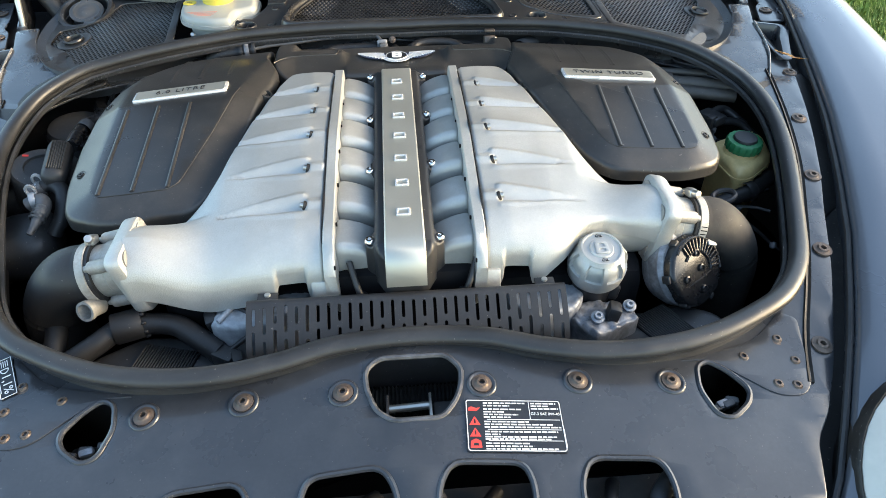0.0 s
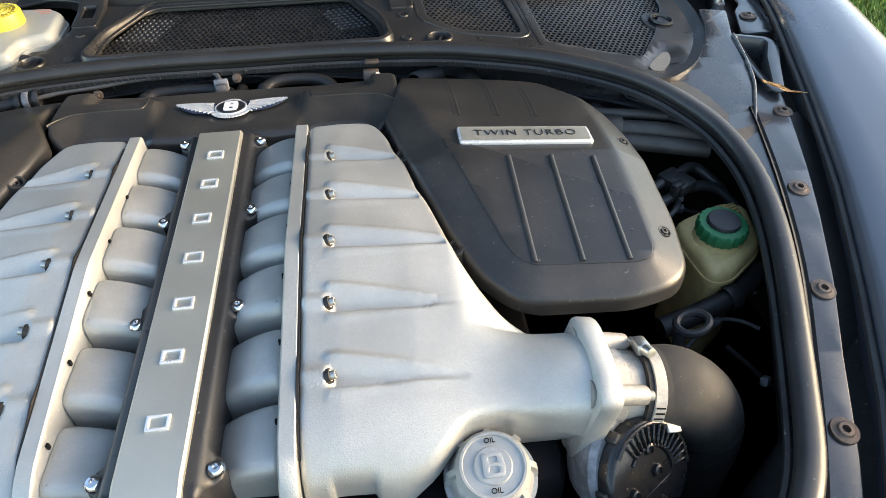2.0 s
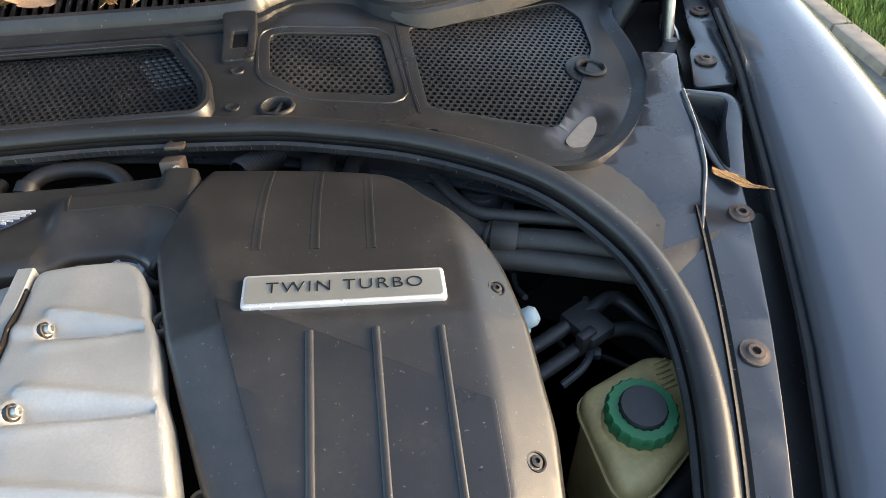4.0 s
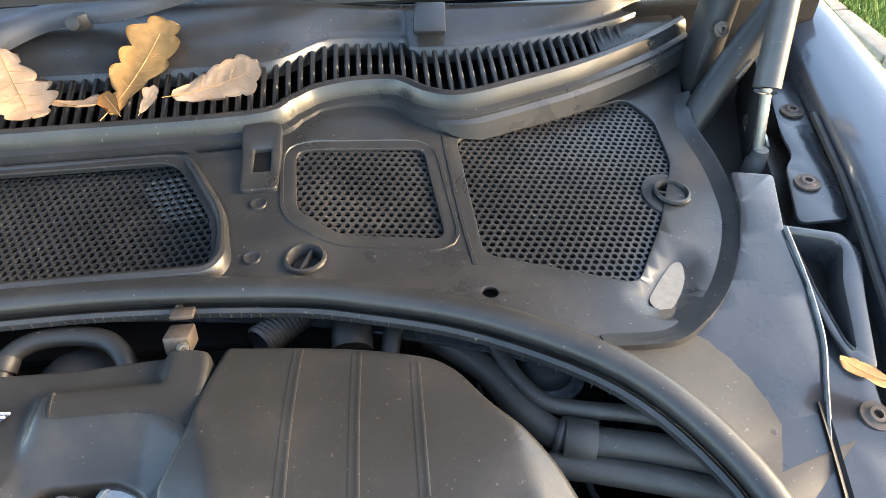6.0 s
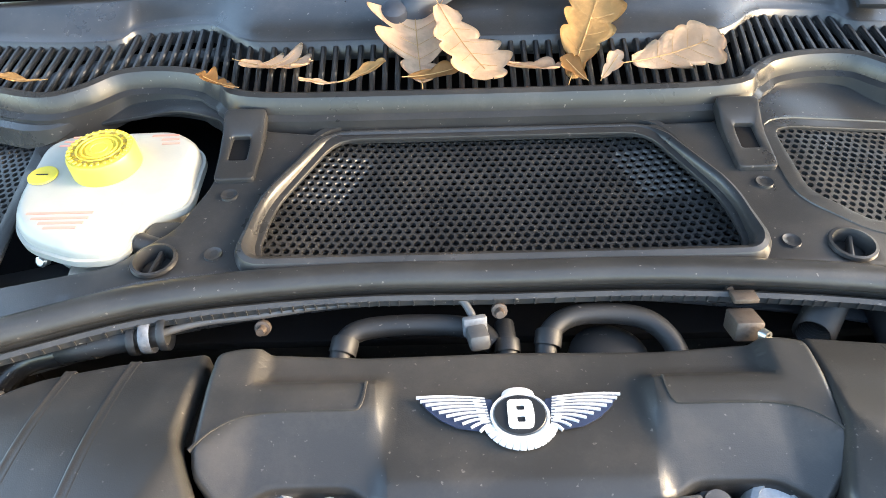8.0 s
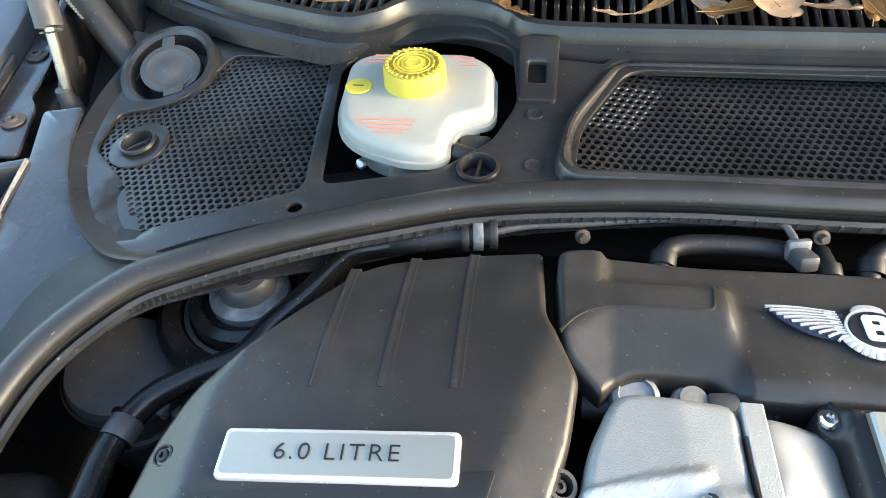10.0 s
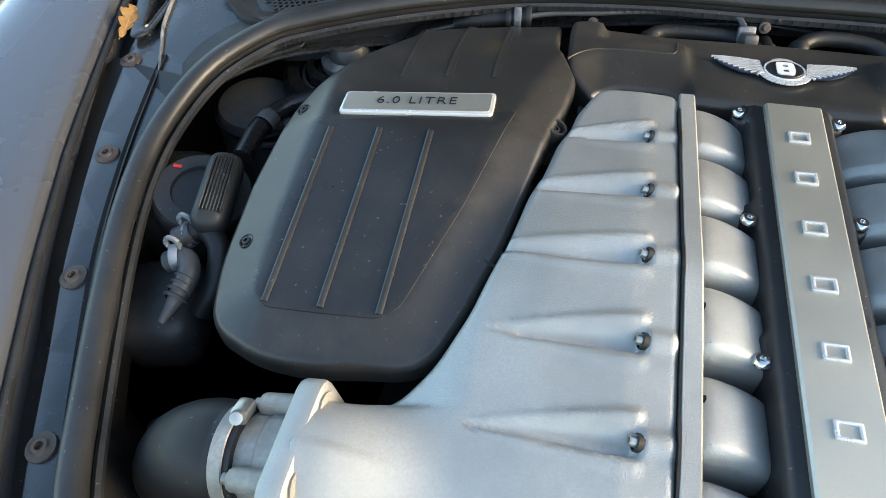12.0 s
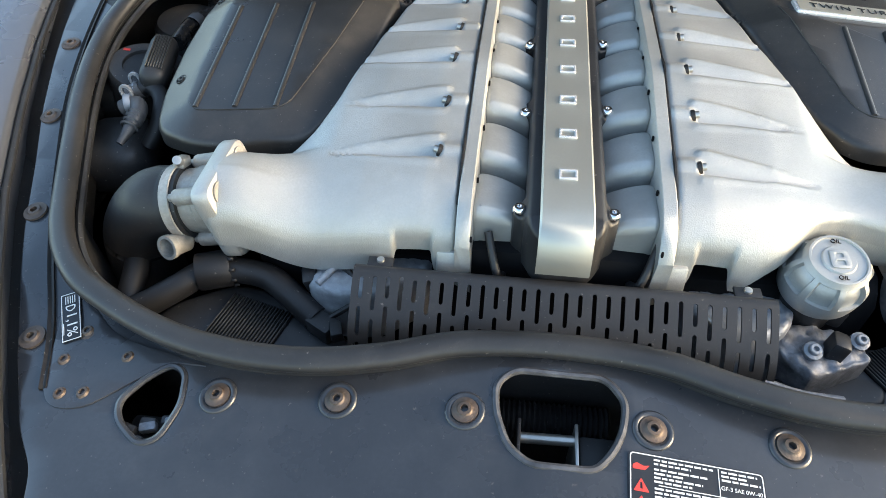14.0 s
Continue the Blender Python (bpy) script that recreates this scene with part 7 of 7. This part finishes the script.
for x, y in ((-0.516, 0.070), (-0.514, 0.042)):
    part("clip_loop", sweep([(x + 0.0065 * math.cos(a), y + 0.002, 0.842 + 0.008 * math.sin(a)) for a in [2 * math.pi * j / 14 for j in range(14)]], [(-0.0016, -0.0016), (-0.0016, 0.0016), (0.0016, 0.0016), (0.0016, -0.0016)], True), ALU_CHALK, conn, "pale spring clip")
    part("clip_band", lathe([(0.0116, -0.004), (0.0122, -0.003), (0.0122, 0.003), (0.0116, 0.004)], 20, Matrix.Translation((x, y - 0.001, 0.827)) @ pose(0, 0, 0, 0, 90, 20)), ALU_CHALK, conn)
hose("vent_hose", "thick shiny black hose bending down beside the cover", [(-0.300, 0.390, 0.884), (-0.334, 0.393, 0.872), (-0.370, 0.390, 0.860), (-0.398, 0.360, 0.845), (-0.423, 0.325, 0.840), (-0.437, 0.297, 0.838), (-0.468, 0.276, 0.838), (-0.494, 0.252, 0.838), (-0.505, 0.215, 0.840), (-0.503, 0.165, 0.840)], 0.0105, GLOSS_BLACK, rings=[((-0.502, 0.226, 0.8395), (0.15, 0.95, 0), 0.0125, 0.016, FILLER)])
can = thing("canister", "black upright canister beside the suspension mount", "canister")
# grey body colour stands in for the sheen on the black canister
part("body", lathe([(0.050, -0.12), (0.050, -0.012), (0.046, -0.003), (0.036, 0.001), (0, 0.001)], 32, pose(-0.552, 0.300, 0.808, 4, 6, 0)), FILLER, can)
part("cap_ring", lathe([(0.0515, -0.020), (0.0525, -0.018), (0.0525, -0.012), (0.0505, -0.010)], 32, pose(-0.552, 0.300, 0.808, 4, 6, 0)), BLACK, can)
tower = thing("suspension_tower", "dark ringed suspension top mount with rusty nut", "suspension mount")
part("dome", lathe([(0.085, -0.06), (0.083, -0.012), (0.076, -0.006), (0.062, -0.006), (0.060, -0.016), (0.054, -0.016), (0.052, 0.0), (0.044, 0.004), (0.040, -0.004), (0.030, -0.004)], 40, pose(-0.455, 0.364, 0.832)), GLOSS_BLACK, tower)
part("pressed_ring", lathe([(0.0600, -0.016), (0.0596, -0.012), (0.0575, -0.011), (0.0555, -0.012), (0.0550, -0.016)], 40, pose(-0.455, 0.364, 0.833)), FILLER, tower, "dusty grey ring")
part("mount_ring", lathe([(0.034, -0.006), (0.034, 0.004), (0.028, 0.008), (0.016, 0.008)], 28, pose(-0.455, 0.364, 0.832)), ALU_OLD, tower, "dull ring nut")
part("top_nut", lathe([(0.028, 0), (0.0275, 0.004), (0.024, 0.005), (0.0225, 0.016), (0.0195, 0.020), (0.012, 0.021), (0.011, 0.017), (0, 0.017)], 26, pose(-0.455, 0.364, 0.835)), FILLER, tower)
copy_thing(tower, pose(0.917, 0.012, -0.014))
stud = thing("wing_stud", "small dark stud on the inner wing wall", "stud")
part("stud_body", lathe([(0.009, -0.004), (0.008, 0.0), (0.004, 0.002), (0.004, 0.012), (0, 0.013)], 12, pose(-0.500, 0.290, 0.79, 0, 40, 0)), RUSTY, stud)

# ---- hoses and wires along the bulkhead ----
hose("bulkhead_hose", "looped black hose along the bulkhead", [(-0.122, 0.366, 0.872), (-0.119, 0.388, 0.880), (-0.104, 0.400, 0.882), (-0.060, 0.403, 0.882), (-0.024, 0.400, 0.880), (-0.008, 0.388, 0.876)], 0.0082, rings=[((-0.119, 0.386, 0.879), (0.2, 1, 0.3), 0.0102, 0.012, HOSE)])
hose("bulkhead_hose", "looped grey-black hose along the bulkhead", [(0.028, 0.368, 0.870), (0.031, 0.390, 0.882), (0.048, 0.404, 0.886), (0.078, 0.407, 0.886), (0.105, 0.402, 0.884), (0.121, 0.388, 0.878), (0.128, 0.368, 0.868)], 0.0080, rings=[((0.031, 0.388, 0.881), (0.2, 1, 0.4), 0.0100, 0.012, HOSE)])
hose("bulkhead_hose", "short black hose end behind the cover", [(0.0, 0.405, 0.878), (0.001, 0.385, 0.878), (0.001, 0.366, 0.868)], 0.0075, rings=[((0.001, 0.384, 0.878), (0, 1, 0.3), 0.0095, 0.010, HOSE)])
dome = thing("bulkhead_boss", "dark rounded boss behind the rear cover", "boss")
part("boss", lathe([(0.032, -0.02), (0.030, 0.0), (0.020, 0.008), (0, 0.011)], 24, pose(0.078, 0.385, 0.862)), BLACK, dome)
wire = hose("sensor_wire", "thin grey wire with a clear plug along the bulkhead", [(-0.258, 0.392, 0.890), (-0.225, 0.402, 0.892), (-0.182, 0.406, 0.894), (-0.130, 0.411, 0.898), (-0.070, 0.414, 0.900), (-0.036, 0.413, 0.900), (-0.026, 0.404, 0.896), (-0.022, 0.392, 0.890)], 0.0030, FILLER, "wire")
part("plug", block(0.015, 0.028, 0.013, 0.003, pose(-0.0215, 0.388, 0.889, -20, 0, 10)), FILLER, wire, "clear dusty plug")
part("plug_ring", block(0.018, 0.006, 0.016, 0.002, pose(-0.0225, 0.394, 0.891, -20, 0, 10)), ALU_OLD, wire)
for x, y, z in ((-0.180, 0.400, 0.886), (-0.004, 0.405, 0.894), (0.166, 0.420, 0.898)):
    nut = thing("bulkhead_stud", "dull zinc stud and washer on the bulkhead", "stud", "studs on the bulkhead")
    part("stud_body", lathe([(0.0060, -0.003), (0.0060, 0.001), (0.0036, 0.0015), (0.003, 0.008), (0, 0.008)], 12, pose(x, y, z, 62, 0, 0)), RUSTY, nut)
hose("washer_hose", "dark hose with a printed sleeve behind the cover", [(-0.330, 0.391, 0.876), (-0.310, 0.388, 0.883), (-0.275, 0.392, 0.887), (-0.250, 0.395, 0.889)], 0.0090, rings=[((-0.262, 0.393, 0.888), (1, 0.12, 0), 0.0125, 0.008, ALU_OLD), ((-0.250, 0.395, 0.889), (1, 0.12, 0), 0.0130, 0.006, BLACK), ((-0.272, 0.391, 0.887), (1, 0.12, 0), 0.0115, 0.006, HOSE)])
br = thing("bulkhead_bracket", "rusty clip bracket with a white ring at the rear cover", "bracket")
part("bracket_plate", block(0.020, 0.022, 0.016, 0.002, pose(0.170, 0.388, 0.893, -20, 0, 0)), RUSTY, br)
part("bracket_top", block(0.018, 0.012, 0.004, 0.001, pose(0.172, 0.404, 0.905, -10, 0, 0)), RUSTY, br)
part("ring_nut", lathe([(0.0022, -0.002), (0.0022, 0.005), (0.0040, 0.005), (0.0045, 0.0)], 14, pose(0.176, 0.374, 0.900, 70, 0, 30)), ZINC, br)
corr = thing("corrugated_hose", "grey corrugated hose behind the cover", "hose")
bm = bmesh.new()
for i in range(13):
    t = i / 12
    join(bm, lathe([(0.012, -0.0024), (0.0148, 0.0), (0.012, 0.0024)], 16, Matrix.Translation((mix(0.228, 0.258, t), mix(0.392, 0.428, t), mix(0.876, 0.868, t))) @ Vector((0.6, 0.75, -0.1)).to_track_quat("Z", "Y").to_matrix().to_4x4()))
part("bellows", bm, HOSE, corr)["kind"] = "stuff"
hose("bulkhead_pipe", "dark rubber stub behind the cover", [(0.300, 0.385, 0.862), (0.300, 0.405, 0.866), (0.303, 0.428, 0.862)], 0.017)
hose("bulkhead_pipe", "slim dark pipe behind the cover", [(0.330, 0.380, 0.858), (0.335, 0.402, 0.866), (0.345, 0.420, 0.866)], 0.008)


# ---- bonnet hinges and struts ----
def hinge(s):
    h = thing("bonnet_strut", "black bonnet hinge arms with a gas strut", "gas strut", "bonnet struts")
    part("gas_rod", tube([(s * 0.741, 0.600, 0.853), (s * 0.737, 0.622, 0.935)], 0.0058, 14), ZINC, h, "worn steel rod")
    part("gas_cylinder", sweep([(s * 0.737, 0.621, 0.930), (s * 0.7372, 0.622, 0.934), (s * 0.752, 0.662, 1.000), (s * 0.790, 0.765, 1.170)], ring(0.0140, 20), scale=[0.86, 1, 1, 1]), FILLER, h, "grey-black gas cylinder")
    part("rod_end", lathe([(0.013, -0.014), (0.013, 0.006), (0.010, 0.010), (0.008, 0.022), (0, 0.022)], 14, pose(s * 0.741, 0.599, 0.850)), FILLER, h)
    part("hinge_arm", tube([(s * 0.672, 0.652, 0.845), (s * 0.686, 0.660, 0.873), (s * 0.732, 0.684, 0.938), (s * 0.779, 0.705, 0.998), (s * 0.85, 0.74, 1.09)], 0.0175, 18), BLACK, h, "thick black sleeve")
    for k in range(7):
        u = 0.42 + 0.022 * k
        part("sleeve_print", block(0.004, 0.0006, 0.0028, 0, Matrix.Translation((s * mix(0.686, 0.779, u), mix(0.660, 0.705, u) - 0.0185, mix(0.873, 0.998, u))) @ pose(0, 0, 0, 0, -s * 50, s * -25), 1), ALU_OLD, h)
    part("hinge_leg", block(0.030, 0.05, 0.16, 0.010, pose(s * 0.716, 0.735, 0.925, -10, s * 10, 0)), BLACK, h)
    part("hinge_leg", block(0.012, 0.16, 0.10, 0.020, pose(s * 0.768, 0.690, 0.880, 0, s * -6, s * -20)), BLACK, h)
    # plate added to hide the ground; its dark colour stands for the cavity
    part("hinge_cavity_fill", block(0.34, 0.34, 0.012, 0.003, pose(s * 0.800, 0.665, 0.826, 2, 0, 0)), BAY, h, "dark plate filling the black cavity below the hinge")
    for y, z in ((0.650, 0.900), (0.650, 0.866)):
        cap_bolt(h, s * 0.752, y, z, 0.009, RUSTY, 0, s * -100, "hinge_bolt")
    cap_bolt(h, s * 0.716, 0.705, 0.960, 0.005, RUSTY, 60, 0, "hinge_bolt", "small dull bolt")
    bm = plate(rounded(side([(0.722, 0.480), (0.748, 0.560), (0.765, 0.580), (0.772, 0.625), (0.800, 0.72), (0.832, 0.72), (0.808, 0.62), (0.786, 0.52), (0.772, 0.480)], s), 0.010), (), 0.004, lambda x, y: 0.874 + 0.03 * (y - 0.5), 0.03, 0.001)
    part("hinge_rail", bm, PAINT, h, "blue-grey painted rail")
    for x, y in ((0.800, 0.655), (0.757, 0.533)):
        cap_bolt(h, s * x, y, 0.876 + 0.03 * (y - 0.5), 0.0075, RUSTY, 0, 0, "rail_bolt")
    clipped = [(s * (0.745 + 0.018 * math.sin(a * 0.9)), 0.640 - 0.05 * a / 3, 0.850 + 0.03 * math.cos(a)) for a in [0.3 * k for k in range(10)]]
    part("wire_clip", tube(clipped, 0.003, 8, 0), ZINC, h)


hinge(1)
hinge(-1)


def radiator_top():
    """Dark fittings that show through the front openings of the slam panel."""
    r = thing("radiator_top", "dusty grey radiator top with hoses below the slam panel", "radiator")
    part("shroud", block(0.60, 0.10, 0.010, 0.003, pose(0, -0.43, 0.715, 6, 0, 0)), FILLER, r)
    rnd = random.Random(12)
    for k in range(9):
        x = -0.24 + 0.06 * k
        part("hose_end", tube([(x, -0.455, 0.735 + rnd.uniform(0, 0.012)), (x + rnd.uniform(-0.02, 0.02), -0.425, 0.748), (x + 0.02, -0.395, 0.735)], rnd.uniform(0.007, 0.012), 10), HOSE if k % 2 else FILLER, r)
        part("lug", lathe([(0.009, -0.02), (0.009, 0.004), (0.005, 0.008), (0.002, 0.002), (0, 0.002)], 12, pose(x + 0.03, -0.438 + rnd.uniform(-0.012, 0.012), 0.742, rnd.uniform(0, 30), 0, 0)), FILLER if k % 2 else BLACK, r)


radiator_top()


def loom(s, spots, seed):
    """Slim wires and small clips crowded against the inner wing."""
    w = thing("wiring_loom", "tangle of slim black wires and clips by the inner wing", "wiring", "wiring by the inner wings")
    rnd = random.Random(seed)
    for x, y, z in spots:
        a = rnd.uniform(0, 6.28)
        p = [(s * x, y, z)]
        for k in range(4):
            a += rnd.uniform(-0.9, 0.9)
            q = p[-1]
            p.append((q[0] + 0.024 * math.cos(a), q[1] + 0.024 * math.sin(a), q[2] + rnd.uniform(-0.012, 0.010)))
        part("wire", tube(p, rnd.uniform(0.0022, 0.0050), 8, 4), rnd.choice((HOSE, BLACK, FILLER)), w)
        part("clip", block(0.012, 0.009, 0.010, 0.002, pose(*p[2], rnd.uniform(-30, 30), rnd.uniform(-30, 30), rnd.uniform(0, 180))), rnd.choice((BLACK, FILLER, ALU_OLD)), w)


loom(-1, [(0.548, 0.060, 0.772), (0.560, 0.030, 0.760), (0.530, 0.090, 0.768), (0.545, 0.130, 0.785), (0.490, 0.110, 0.765), (0.520, 0.230, 0.800), (0.540, 0.260, 0.800)], 21)
loom(1, [(0.500, 0.225, 0.795), (0.540, 0.250, 0.800), (0.485, 0.260, 0.800), (0.560, 0.020, 0.755), (0.520, 0.010, 0.745), (0.570, 0.060, 0.765)], 22)
